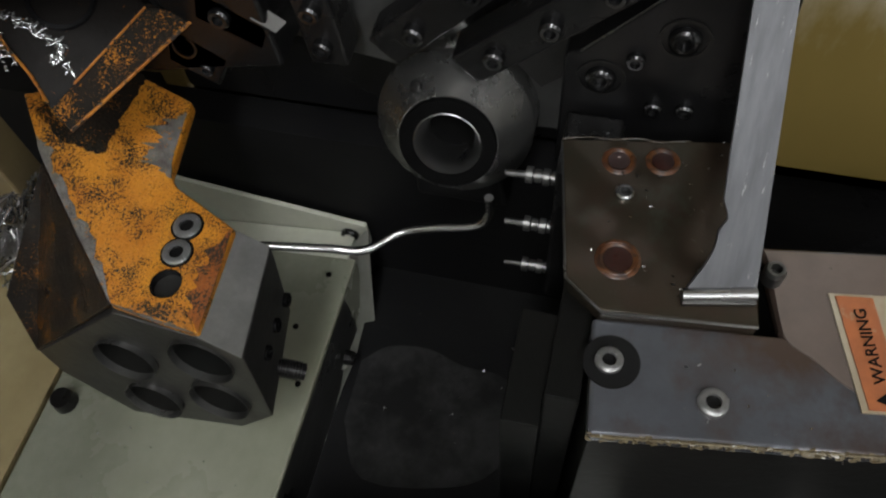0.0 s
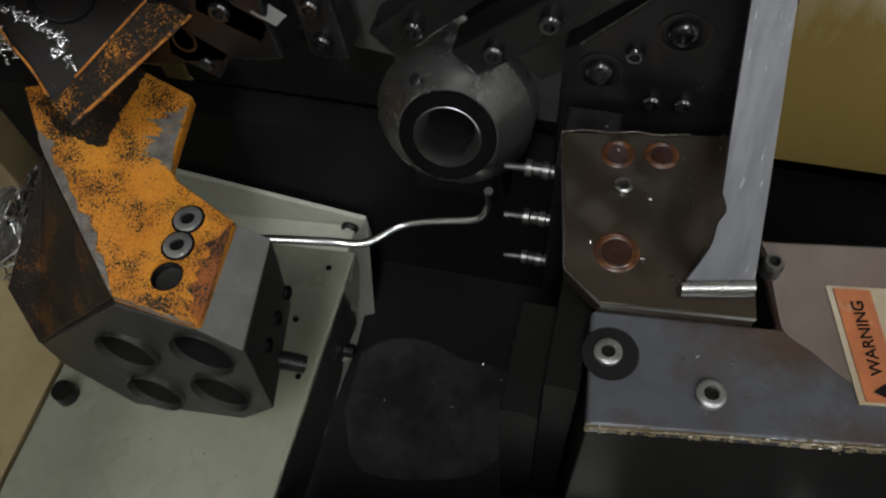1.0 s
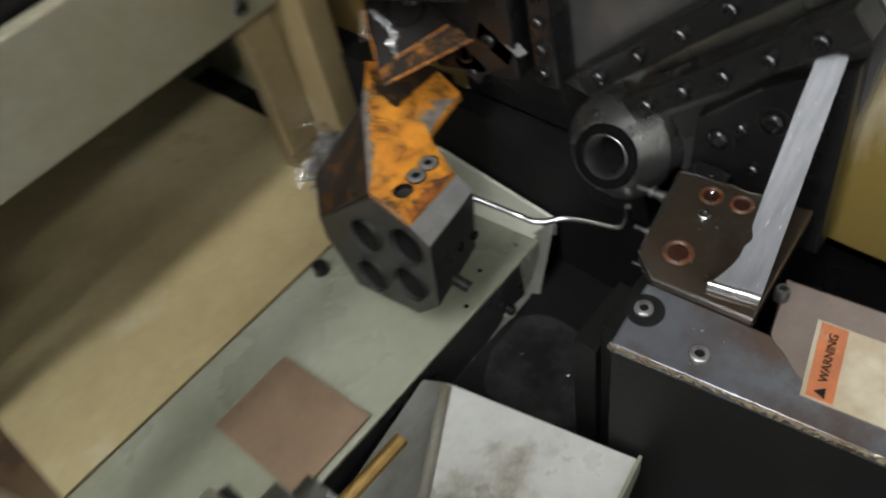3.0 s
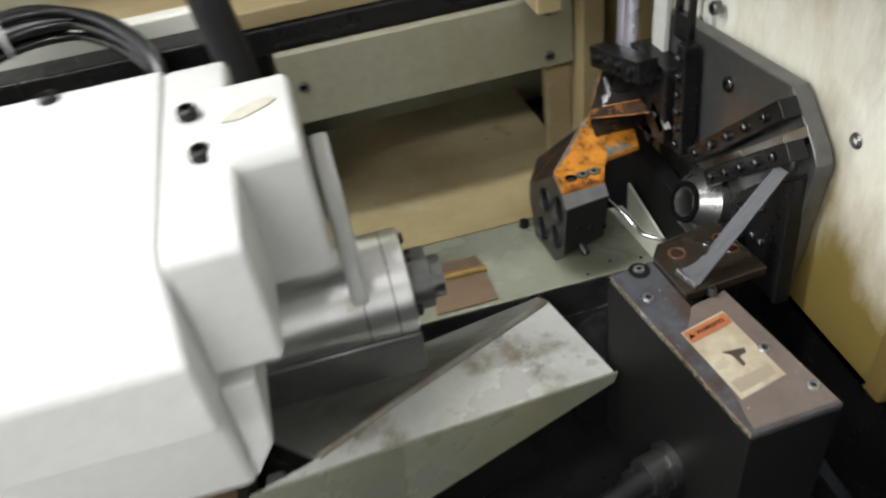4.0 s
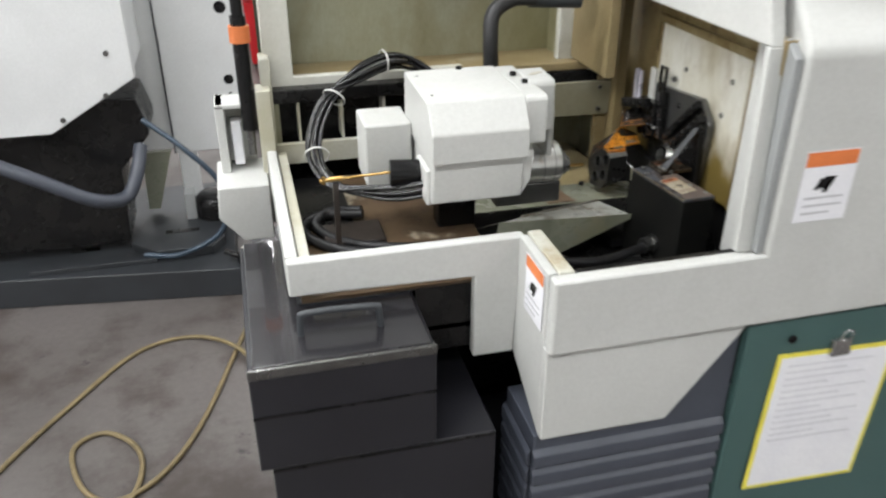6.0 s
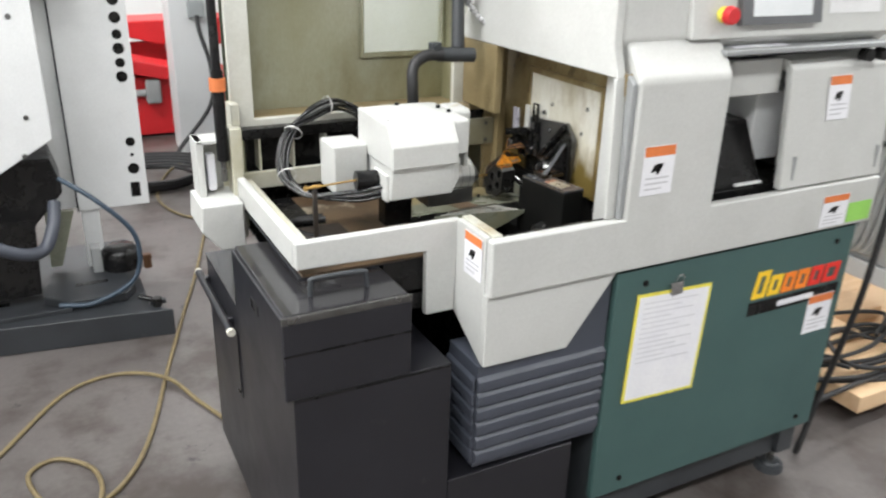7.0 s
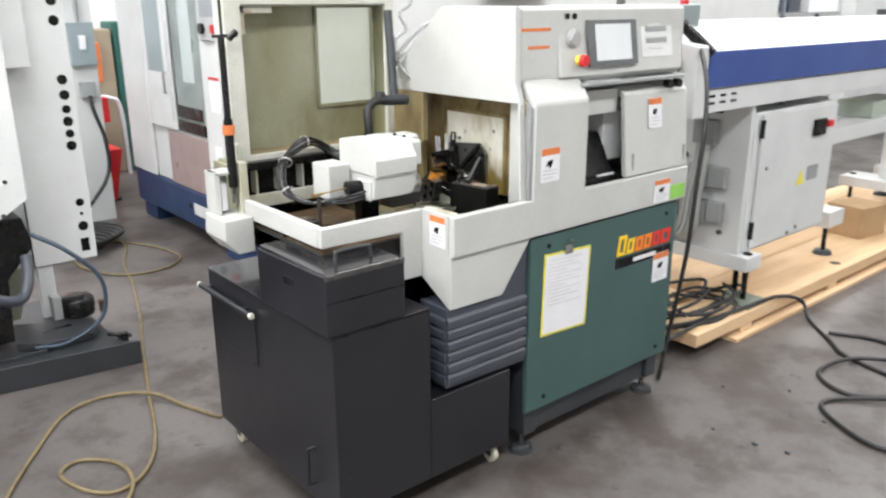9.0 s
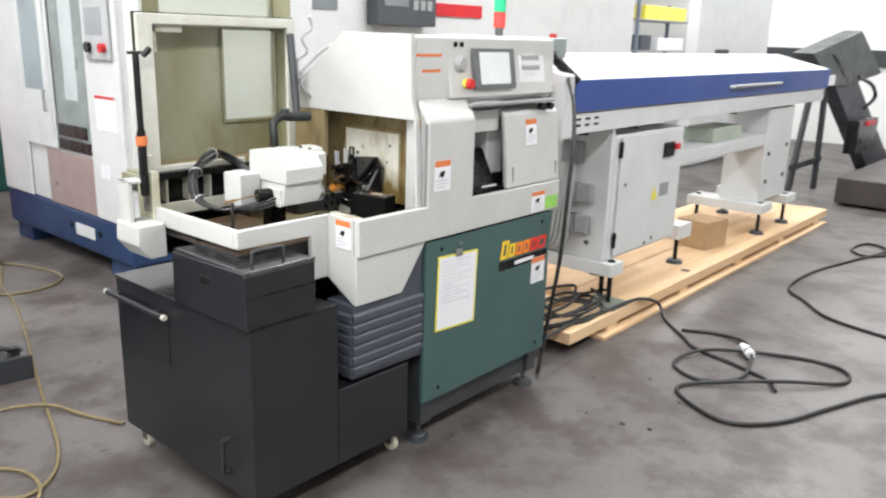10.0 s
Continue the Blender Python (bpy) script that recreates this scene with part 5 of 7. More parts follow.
block = part("drill_block", bored(soften(solid(FACE, BACK), 0.0009), *drills), FINE, lathe, "grey steel four-bore drill block")
for p in BORES:
    # walls and ends near-black: the shade inside the bores is painted in
    part("bore_sleeve", pipe(p - BORE_WAY * 0.0215, p - BORE_WAY * 0.003, 0.0131, 0.0122, 36), SIDE, block)
    part("bore_rim", ringed([(-0.004, 0.0129), (0.0001, 0.0133), (0.0001, 0.0131), (-0.004, 0.0124)], p, BORE_WAY, 36), DULL, block)
    part("bore_end", rod(p - BORE_WAY * 0.0218, p - BORE_WAY * 0.0205, 0.0125, None, 24), INK, block)
# one face of the grey block sheeted near-black, its shade put into colour
part("dark_flank", sheet([(-0.0262, 0.4961, 1.087), (-0.0287, 0.4994, 1.031), (0.0165, 0.5054, 1.039), (0.0188, 0.5016, 1.087)], 0.0008), SOOTY, block)
bolts([(x, 0.4972 + 0.13 * (x + 0.028), z) for x, z in ((-0.0134, 1.0606), (0.0, 1.0575), (0.0143, 1.0523))], (0.12, -1, 0.05), block, 0.0032, 0.0016, CLAMP)
STUD = (Vector((-0.0105, 0.506, 1.037)), Vector((-0.008, 0.4915, 1.0305)))
part("stud", tube([STUD[0], STUD[1]], 0.0038, 14, 2), INK, block, "black threaded stud")
tagged(part("stud_thread", merge(*[pipe(STUD[0].lerp(STUD[1], 0.3 + i * .08), STUD[0].lerp(STUD[1], 0.33 + i * .08), 0.0043, 0.003, 16) for i in range(8)]), SOOTY, block), kind="stuff")
# chamfer in paler steel than the block: the light on it is painted
part("grey_chamfer", sheet([(-0.0255, 0.5117, 1.0966), (-0.0274, 0.4957, 1.0898), (0.0188, 0.5017, 1.0898), (0.0205, 0.5177, 1.0966)], 0.001), surf("lit_ground_steel", (0.24, 0.24, 0.235), (0.17, 0.17, 0.165), 0.33, metal=0.6, scale=60, fine=400), block)


def lean(x, y):
    return 1.0985 + 0.4 * max(0.0, y - 0.5478 - 0.03 * (x + 0.02))


TOPO = [(-0.0205, 0.5478), (-0.0252, 0.5107), (0.0192, 0.5142), (0.0326, 0.5435), (0.038, 0.5495), (0.0743, 0.5545), (0.0774, 0.575), (0.0495, 0.6088), (0.0251, 0.591)]
bm = bmesh.new()
high = [bm.verts.new((x, y, lean(x, y))) for x, y in TOPO]
deep = [bm.verts.new((x, y, lean(x, y) - 0.006)) for x, y in TOPO]
for ring in (high, deep):
    bm.faces.new([ring[k] for k in (0, 1, 2, 3, 4)]), bm.faces.new([ring[k] for k in (0, 4, 5, 6, 7, 8)])
for k in range(9):
    bm.faces.new((high[k], high[(k + 1) % 9], deep[(k + 1) % 9], deep[k]))
bmesh.ops.recalc_face_normals(bm, faces=bm.faces)
HOLE = (-0.0085, 0.5305)
cap = part("orange_bracket", bored(soften(bm, 0.0009), rod((*HOLE, 1.07), (*HOLE, 1.12), 0.0062, None, 26)), RUST, lathe, "flaking orange painted bracket")
# flank is near-black with orange flecks, unlike the orange top
part("speckled_flank", soften(solid([(-0.0205, 0.5486, 1.0965), (0.0251, 0.5925, 1.1135), (0.022, 0.608, 1.085), (-0.018, 0.604, 1.078), (-0.0302, 0.5995, 1.0515)], [(-0.0105, 0.5466, 1.0765), (0.035, 0.588, 1.0935), (0.032, 0.604, 1.065), (-0.008, 0.60, 1.058), (-0.0202, 0.5955, 1.0315)]), 0.0008), FLANK, cap, "near-black flank with orange flecks")


def ragged(points, width, inward, seed, lift=0.0003):
    """A thin worn patch along an edge of the bracket, torn on its inner side."""
    rnd = random.Random(seed)
    line = glide([(x, y, 0) for x, y in points], 9)
    inn = Vector((*inward, 0)).normalized()
    b = bmesh.new()
    rows = []
    for k, p in enumerate(line):
        ends = min(1.0, 4 * k / len(line), 4 * (len(line) - 1 - k) / len(line))
        q = p + inn * width * max(0.08, ends) * rnd.uniform(0.45, 1.25)
        rows.append([b.verts.new((v.x, v.y, lean(v.x, v.y) + h)) for v in (p, q) for h in (lift, -0.0008)])
    for a, c in zip(rows, rows[1:]):
        for m, n in ((0, 2), (2, 3), (3, 1), (1, 0)):
            b.faces.new((a[m], a[n], c[n], c[m]))
    b.faces.new([rows[0][m] for m in (0, 1, 3, 2)]), b.faces.new([rows[-1][m] for m in (0, 2, 3, 1)])
    bmesh.ops.recalc_face_normals(b, faces=b.faces)
    return b


part("bare_edge", ragged([(-0.0204, 0.5476), (0.0, 0.567), (0.0251, 0.5908), (0.0335, 0.5966)], 0.0042, (0.75, -0.65), 5), BARE, cap, "bare scuffed ridge")
part("bare_edge", ragged([(0.0365, 0.5483), (0.045, 0.551), (0.057, 0.5528), (0.068, 0.5542)], 0.011, (-0.25, 1), 8), BARE, cap, "bare scuffed patch")
part("bare_edge", ragged([(-0.0206, 0.5474), (-0.0235, 0.53), (-0.025, 0.5125)], 0.0012, (1, 0.1), 11), BARE, cap)
part("rust_edge", ragged([(-0.0238, 0.5135), (-0.0225, 0.526), (-0.0205, 0.54)], 0.0075, (1, 0.1), 23, 0.0002), flaked("speckled_worn_orange", (0.5, 0.19, 0.02), (0.36, 0.12, 0.012), (0.014, 0.009, 0.006), 1100, 0.5, 0.35, 0.4), cap, "black-speckled worn paint")
part("rust_edge", ragged([(-0.0245, 0.511), (-0.005, 0.5124), (0.0188, 0.5146)], 0.0085, (-0.05, 1), 14), flaked("rusted_brown_orange", (0.3, 0.09, 0.012), (0.2, 0.055, 0.01), (0.012, 0.008, 0.006), 900, 0.6, 0.35, 0.44), cap, "rust-brown worn edge")
SMEAR = [(0.0443, 0.6023), (0.0399, 0.5951), (0.0356, 0.5885), (0.0354, 0.5819), (0.0359, 0.5741), (0.043, 0.5733), (0.0533, 0.574), (0.0703, 0.5734), (0.0773, 0.574), (0.0757, 0.5803), (0.0597, 0.5933)]
bm = bmesh.new()
rng = random.Random(31)
torn = [(p.x + rng.uniform(-.0007, .0007), p.y + rng.uniform(-.0007, .0007)) for p in glide([(x, y, 0) for x, y in SMEAR + SMEAR[:1]], 5)[:-1]]
bm.faces.new([bm.verts.new((x, y, lean(x, y) + 0.0005)) for x, y in torn])
part("soot_smear", bm, LIPMAT, cap, "black oily smear")
for sx, sy in ((0.0163, 0.5322), (0.0045, 0.5315)):
    seat = Vector((sx, sy, lean(sx, sy)))
    part("screw_seat", pipe(seat - Vector((0, 0, .003)), seat + Vector((0, 0, .0005)), 0.0064, 0.0054, 26), INK, cap)
    part("cap_screw", screw(seat, (0, 0, 1), 0.0055, 0.0016), SCREW, cap)
part("bore_sleeve", pipe((*HOLE, 1.078), (*HOLE, 1.0982), 0.0064, 0.0058, 26), INK, cap)
part("bore_end", rod((*HOLE, 1.0768), (*HOLE, 1.0785), 0.0064, None, 20), INK, cap)


# guide bush, nozzles and the bent coolant pipe
BUSH, FACING = (0.064, 0.4402, 1.1118), Vector((-0.93, -0.05, 0.364))
# shineless black for the face ring
DEAD = surf("dead_black", (0.004, 0.004, 0.004), (0.006, 0.006, 0.006), 0.7, scale=40, shine=0.0)
CONE = surf("turned_bush_steel", (0.38, 0.38, 0.37), (0.28, 0.28, 0.27), 0.26, metal=0.95, scale=40, bump=0.03)
gb = part("guide_bush", ringed([(-0.04, 0.0315), (-0.0165, 0.0315), (-0.0155, 0.031), (-0.001, 0.0195), (-0.001, 0.0125), (-0.035, 0.0125)], BUSH, FACING, 56), CONE, plate, "turned steel guide bush")
part("bush_face", ringed([(-0.004, 0.0192), (0.0, 0.019), (0.0008, 0.0184), (0.0008, 0.0133), (-0.003, 0.0130)], BUSH, FACING, 48), DEAD, gb, "black face ring")
part("bush_bore", ringed([(-0.022, 0.0132), (0.0004, 0.0132), (0.0006, 0.0127), (-0.0065, 0.0098), (-0.022, 0.0098)], BUSH, FACING, 44), STEEL, gb, "bright bevelled bore")
# black plug paints the dark depth of the bore
part("bush_core", rod(Vector(BUSH) - FACING * 0.022, Vector(BUSH) - FACING * 0.016, 0.0098, None, 24), DEAD, gb)
bolts([Vector(BUSH) - FACING * 0.0065 + Vector((0.004, 0.013, 0.0205))], (-0.5, 0.3, 0.8), gb, 0.0022, 0.001, INK)
part("bush_seat", prism([(0.462, 1.05), (0.462, 1.085), (0.424, 1.085), (0.42, 1.05)], "x", 0.080, 0.10, 0.002), PITCH, plate)
for nz in (1.106, 1.072, 1.038):
    tip = part("coolant_nozzle", rod((0.06, 0.417, nz - 0.001), (0.06, 0.385, nz + 0.002), 0.0014, None, 12), DULL, up)
    part("nozzle_nut", merge(*[rod((0.06, 0.409 - k * .0032, nz), (0.06, 0.4065 - k * .0032, nz), 0.0026 if k % 2 else 0.0033, None, 8) for k in range(5)]), GUN, tip)
part("nozzle_bar", box(0.055, 0.085, 0.376, 0.398, 1.02, 1.1165, 0.002), INK, up)
part("coolant_pipe", tube([(0.028, 0.53, 1.066), (0.036, 0.512, 1.058), (0.043, 0.492, 1.051), (0.046, 0.477, 1.050), (0.057, 0.464, 1.051), (0.06, 0.45, 1.055), (0.062, 0.430, 1.060), (0.064, 0.4245, 1.068), (0.064, 0.4245, 1.080)], 0.0020, 12, 6), surf("bright_bent_tube", (0.6, 0.6, 0.6), None, 0.22, 1.0), lathe, "bent bright coolant pipe")
# fine chips stuck to the oil
rng = random.Random(21)
chips = []
for k in range(170):
    where = k % 4
    if where == 0:
        s, q = rng.random(), rng.random()
        c = Vector((-0.03 + 0.075 * q, 0.36 - 0.15 * s, 1.1156))
    elif where == 1:
        c = Vector((rng.uniform(0.0, 0.09), rng.uniform(0.40, 0.49), 0.9425))
    elif where == 2:
        c = Vector((rng.uniform(0.01, 0.075), rng.uniform(0.338, 0.385), 1.1228))
    else:
        c = Vector((rng.uniform(-0.10, 0.06), rng.uniform(0.505, 0.63), 0))
        c.z = slope(c.y) + 0.0004
    w = rng.uniform(0.00012, 0.00035)
    chips.append(turned(box(-w * 1.8, w * 1.8, -w * .6, w * .6, -w * .5, w * .5), Matrix.Translation(c) @ pose(0, 0, 0, rng.uniform(-30, 30), rng.uniform(-30, 30), rng.uniform(0, 180))))
tagged(part("metal_chips", merge(*chips), STEEL, lathe, "fine bright metal chips"), kind="stuff")
# tangled swarf beside the cover
rng = random.Random(9)
wisps = [tube([(0.058 + rng.gauss(0, .016), 0.70 + rng.gauss(0, .011), 0.982 + rng.uniform(-.012, .014)) for _ in range(4)], rng.uniform(0.0003, 0.0008), 5, 3) for _ in range(90)]
tagged(part("swarf", merge(*wisps), STEEL, lathe, "tangle of bright swarf"), kind="stuff")

# ---- coolant tank ----
tank = thing("coolant_tank", "black steel coolant tank on small castors", "coolant tank", (-0.5, 0.45, 0))
part("body", prism([(0.02, 0.1), (0.96, 0.1), (0.96, 0.775), (0.02, 0.785)], "x", -0.84, -0.44, 0.004), BLACK, tank, "black painted tank body")
part("low_body", box(-0.439, -0.04, 0.02, 0.55, 0.1, 0.425, 0.004), BLACK, tank)
part("front_seam", box(-0.84, -0.442, 0.0185, 0.021, 0.776, 0.7815), INK, tank)
BLACK_TOP = surf("worn_black_top", (0.018, 0.0175, 0.02), (0.012, 0.0115, 0.014), 0.2, coat=0.5, scale=7, bump=0.05, stain=(0.09, 0.09, 0.095), stain_at=(0.58, 0.8), stain_scale=6)
pump = part("pump_box", prism([(0.014, 0.787), (0.014, 0.985), (0.02, 0.992), (0.465, 0.985), (0.465, 0.787)], "x", -0.86, -0.553, 0.005), BLACK, tank, "black pump box with rolled edge")
part("lid", box(-0.852, -0.56, 0.024, 0.458, 0.9885, 0.9965, 0.003), BLACK_TOP, pump, "worn shiny black lid")
part("lid_edge", box(-0.861, -0.552, 0.0125, 0.0195, 0.978, 0.998, 0.003), DULL, pump)
part("front_fold", box(-0.86, -0.553, 0.012, 0.0145, 0.9, 0.904), INK, pump)
part("lid_handle", tube([(-0.768, 0.098, 0.994), (-0.766, 0.099, 1.026), (-0.755, 0.10, 1.037), (-0.646, 0.096, 1.037), (-0.635, 0.095, 1.026), (-0.632, 0.094, 0.994)], 0.006, 10, 5), CHARCOAL, pump, "black wire handle")
part("hand_slot", box(-0.8615, -0.855, 0.215, 0.285, 0.905, 0.935, 0.004), INK, pump)
part("top_shelf", box(-0.842, -0.56, 0.47, 0.962, 0.776, 0.782, 0.002), BLACK_TOP, tank)
bar = part("push_bar", rod((-0.862, 0.55, 0.70), (-0.862, 1.0, 0.70), 0.012, None, 18, 0.002), BLACK, tank, "round push bar")
for by in (0.55, 1.0):
    part("bar_end", rod((-0.862, by - 0.008, 0.70), (-0.862, by + 0.008, 0.70), 0.0125, None, 18, 0.003), surf("pale_end_cap", (0.6, 0.58, 0.5), None, 0.4), bar)
for by in (0.62, 0.93):
    part("bar_bracket", box(-0.862, -0.84, by - 0.01, by + 0.01, 0.688, 0.712, 0.002), BLACK, bar)
part("side_hatch", box(-0.8445, -0.839, 0.56, 0.93, 0.49, 0.685, 0.002), BLACK, tank)
part("hatch_latch", box(-0.847, -0.842, 0.55, 0.6, 0.478, 0.484), DULL, tank)
part("door_handle", tube([(-0.84, 0.172, 0.319), (-0.868, 0.172, 0.319), (-0.871, 0.173, 0.31), (-0.871, 0.176, 0.19), (-0.868, 0.177, 0.182), (-0.84, 0.177, 0.182)], 0.0085, 12, 4), RUBBER, tank, "black grab handle")
for cx, cy in ((-0.79, 0.08), (-0.79, 0.88), (-0.08, 0.08), (-0.08, 0.48)):
    castor = part("castor", merge(box(cx - 0.022, cx + 0.022, cy - 0.022, cy + 0.022, 0.088, 0.1, 0.002), box(cx - 0.02, cx - 0.015, cy - 0.016, cy + 0.016, 0.035, 0.09, 0.001), box(cx + 0.015, cx + 0.02, cy - 0.016, cy + 0.016, 0.035, 0.09, 0.001)), DULL, tank)
    part("wheel", rod((cx - 0.013, cy, 0.0345), (cx + 0.013, cy, 0.0345), 0.0345, None, 24, 0.004), surf("cream_wheel", (0.5, 0.47, 0.38), None, 0.5), castor)

# ---- job sheet hanging on the green panel ----
sheet_holder = thing("job_sheet", "yellow-bound clear job sheet hung on the green panel", "document holder", (0.235, -0.004, 0.69))
PA = [(0.112, -0.003, 0.868), (0.100, -0.005, 0.527), (0.371, -0.005, 0.513), (0.385, -0.003, 0.856)]
part("yellow_binding", sheet(PA, 0.002), YELLOW, sheet_holder)


def on_sheet(s, t, n=0.0):
    a, b, c, d = [Vector(p) for p in PA]
    p = a.lerp(b, t).lerp(d.lerp(c, t), s)
    return (p.x, p.y - n, p.z)


paper = part("paper", sheet([on_sheet(.035, .027, .0012), on_sheet(.035, .973, .0012), on_sheet(.965, .973, .0012), on_sheet(.965, .027, .0012)], 0.001), PAPER, sheet_holder, "printed white form")
FAINT = surf("faint_print", (0.64, 0.64, 0.67), None, 0.6)
for i in range(13):
    t = 0.08 + i * 0.045
    w = (0.85, 0.6, 0.8, 0.45)[i % 4]
    part("text_bar", sheet([on_sheet(.1, t, .0018), on_sheet(.1, t + .012, .0018), on_sheet(.1 + w * .85, t + .012, .0018), on_sheet(.1 + w * .85, t, .0018)], 0.0005), FAINT, paper)
clip = part("bulldog_clip", merge(prism([(-0.012, 0.85), (-0.008, 0.885), (0.0, 0.885), (0.0, 0.85)], "x", 0.225, 0.268, 0.002), tube([(0.237, -0.01, 0.882), (0.236, -0.016, 0.905), (0.247, -0.018, 0.913), (0.258, -0.016, 0.905), (0.257, -0.01, 0.882)], 0.002, 8, 4)), STEEL, sheet_holder, "steel bulldog clip")

# ---- pallet ----
pallet = thing("pallet", "long pale pine pallet under the bar feeder", "pallet", (3.9, 0.6, 0))
for i in range(5):
    y0 = 0.085 + i * 0.225
    part("deck_plank", box(1.4 + (i % 2) * 0.02, 6.45 - (i % 3) * 0.03, y0, y0 + 0.222, 0.105 if i else 0.062, 0.135 - .002 * (i % 2), 0.004), WOOD, pallet)
for y0 in (0.56, 1.10):
    part("stringer", box(1.4, 6.42, y0 + 0.004, y0 + 0.075, 0.062, 0.104, 0.003), WOOD, pallet)
for k in range(5):
    x0 = 1.85 + k * 1.05
    part("block", box(x0, x0 + 0.12, 0.086, 1.18, 0.0245, 0.061, 0.002), WOOD, pallet)
part("bottom_board", box(1.75, 6.35, 0.05, 0.2, 0.0, 0.024, 0.003), WOOD, pallet)
part("bottom_board", box(1.75, 6.35, 1.02, 1.15, 0.0, 0.024, 0.003), WOOD, pallet)
part("knot", rod((3.15, 0.17, 0.1355), (3.15, 0.17, 0.1362), 0.035, None, 20), surf("dark_knot", (0.06, 0.04, 0.03), None, 0.6), pallet, "dark scorched stain")
for k, x in enumerate((1.62, 1.9)):
    single("wood_scrap", box(x, x + 0.22, 0.42 + k * .1, 0.62 + k * .1, 0.1355, 0.165 + .02 * k, 0.003), WOOD, "offcut of pale pine lying on the pallet", "wood offcut", "offcuts on the pallet")

# ---- bar feeder ----
feeder = thing("bar_feeder", "long white bar feeder with a blue front band", "bar feeder", (3.8, 0.5, 0.135))
part("cover", prism([(0.205, 1.385), (0.205, 1.572), (0.74, 1.70), (0.78, 1.66), (0.78, 1.385)], "x", 1.44, 6.22, 0.012, 2), PALE, feeder, "long white tilted cover")
part("blue_band", box(1.455, 6.2, 0.194, 0.206, 1.392, 1.57, 0.004), BLUE, feeder, "blue front band")
part("end_cap", prism([(0.19, 1.25), (0.19, 1.60), (0.74, 1.72), (0.80, 1.66), (0.80, 1.25)], "x", 1.33, 1.438, 0.01), PALE, feeder)
part("handle", tube([(3.65, 0.194, 1.47), (3.65, 0.165, 1.475), (4.7, 0.165, 1.475), (4.7, 0.194, 1.47)], 0.014, 10, 1, False), GREY, feeder, "grey pull handle")
part("hinge_gap", box(5.55, 5.75, 0.50, 0.505, 1.64, 1.65), INK, feeder)
rail = part("rail", box(1.4, 6.15, 0.21, 0.60, 1.268, 1.384, 0.004), PALE, feeder, "white side rail")
for x in (1.5, 1.6, 1.7):
    for z in (1.31, 1.345):
        part("slot", box(x, x + 0.05, 0.207, 0.212, z, z + 0.012), INK, rail)
for x in (1.9, 2.55, 4.3, 5.0):
    part("spacer", rod((x, 0.4, 1.22), (x, 0.4, 1.268), 0.04), INK, feeder)
cab = part("cabinet", box(2.02, 2.98, 0.23, 0.66, 0.42, 1.22, 0.008), PALE, feeder, "white control cabinet")
door = part("door", box(2.08, 2.96, 0.214, 0.229, 0.44, 1.205, 0.005), PALE, cab)
for z in (0.5, 1.08):
    part("hinge", box(2.062, 2.085, 0.205, 0.224, z, z + 0.1, 0.003), INK, door)
sw = part("main_switch", box(2.66, 2.80, 0.195, 0.214, 1.03, 1.13, 0.004), INK, cab, "black main switch")
part("red_knob", box(2.80, 2.86, 0.18, 0.2, 1.075, 1.115, 0.004), RED, sw)
part("warning_triangle", prism([(2.53, 0.75), (2.63, 0.75), (2.58, 0.84)], "y", 0.211, 0.2135), YELLOW, cab)
part("type_plate", box(2.66, 2.79, 0.211, 0.2135, 0.76, 0.85), GREY, cab)
for x, z in ((2.5, 0.46), (2.6, .48), (2.16, .9)):
    part("small_bolt", rod((x, 0.2135, z), (x, 0.209, z), 0.012, None, 8), DULL, cab)
leg = part("front_leg", merge(box(1.985, 2.02, 0.235, 0.72, 0.42, 1.265, 0.006), box(1.96, 2.12, 0.155, 0.80, 0.335, 0.42, 0.006)), PALE, feeder, "white steel pedestal")
for y, z in ((0.36, 0.64), (0.36, 0.53), (0.62, 0.95)):
    part("bolt_head", rod((1.986, y, z), (1.972, y, z), 0.016, None, 6), DULL, leg)
for y0, y1, z, h in ((0.42, 0.56, 1.03, 0.14), (0.44, 0.57, 0.785, 0.13), (0.33, 0.435, 0.79, 0.12), (0.44, 0.56, 0.58, 0.13), (0.34, 0.43, 0.59, 0.12)):
    part("terminal_box", box(1.93, 1.985, y0, y1, z, z + h, 0.008), GREY, leg, "grey cable box")
for k in range(4):
    part("conduit", tube([(1.95, 0.46 + k * .02, 1.03), (1.93, 0.46 + k * .022, 0.92), (1.92, 0.47 + k * .03, 0.75), (1.92, 0.48 + k * .035, 0.56), (1.93, 0.52 + k * .035, 0.48), (1.95, 0.60 + k * .03, 0.5), (1.96, 0.66 + k * .02, 0.7), (1.96, 0.68 + k * .02, 1.2)], 0.014, 12, 5), surf("grey_conduit", (0.42, 0.43, 0.42), None, 0.5), leg)
rear = part("rear_leg", box(4.75, 5.42, 0.24, 0.60, 0.42, 1.25, 0.006), PALE, feeder, "white rear pedestal")
for x0, x1 in ((4.62, 4.9), (5.3, 5.55)):
    part("rear_leg_foot", box(x0, x1, 0.16, 0.85, 0.34, 0.42, 0.006), PALE, rear)
for x, z in ((4.85, .6), (4.85, .85), (5.3, .62), (5.3, .9)):
    part("bolt_head", rod((x, 0.24, z), (x, 0.228, z), 0.02, None, 6), DULL, rear)
beam = part("cross_beam", box(2.98, 4.75, 0.25, 0.60, 0.93, 1.03, 0.006), PALE, feeder)
part("oil_pan", box(3.7, 4.3, 0.3, 0.55, 1.031, 1.14, 0.006), surf("pale_green_paint", (0.4, 0.45, 0.38), None, 0.45), beam)
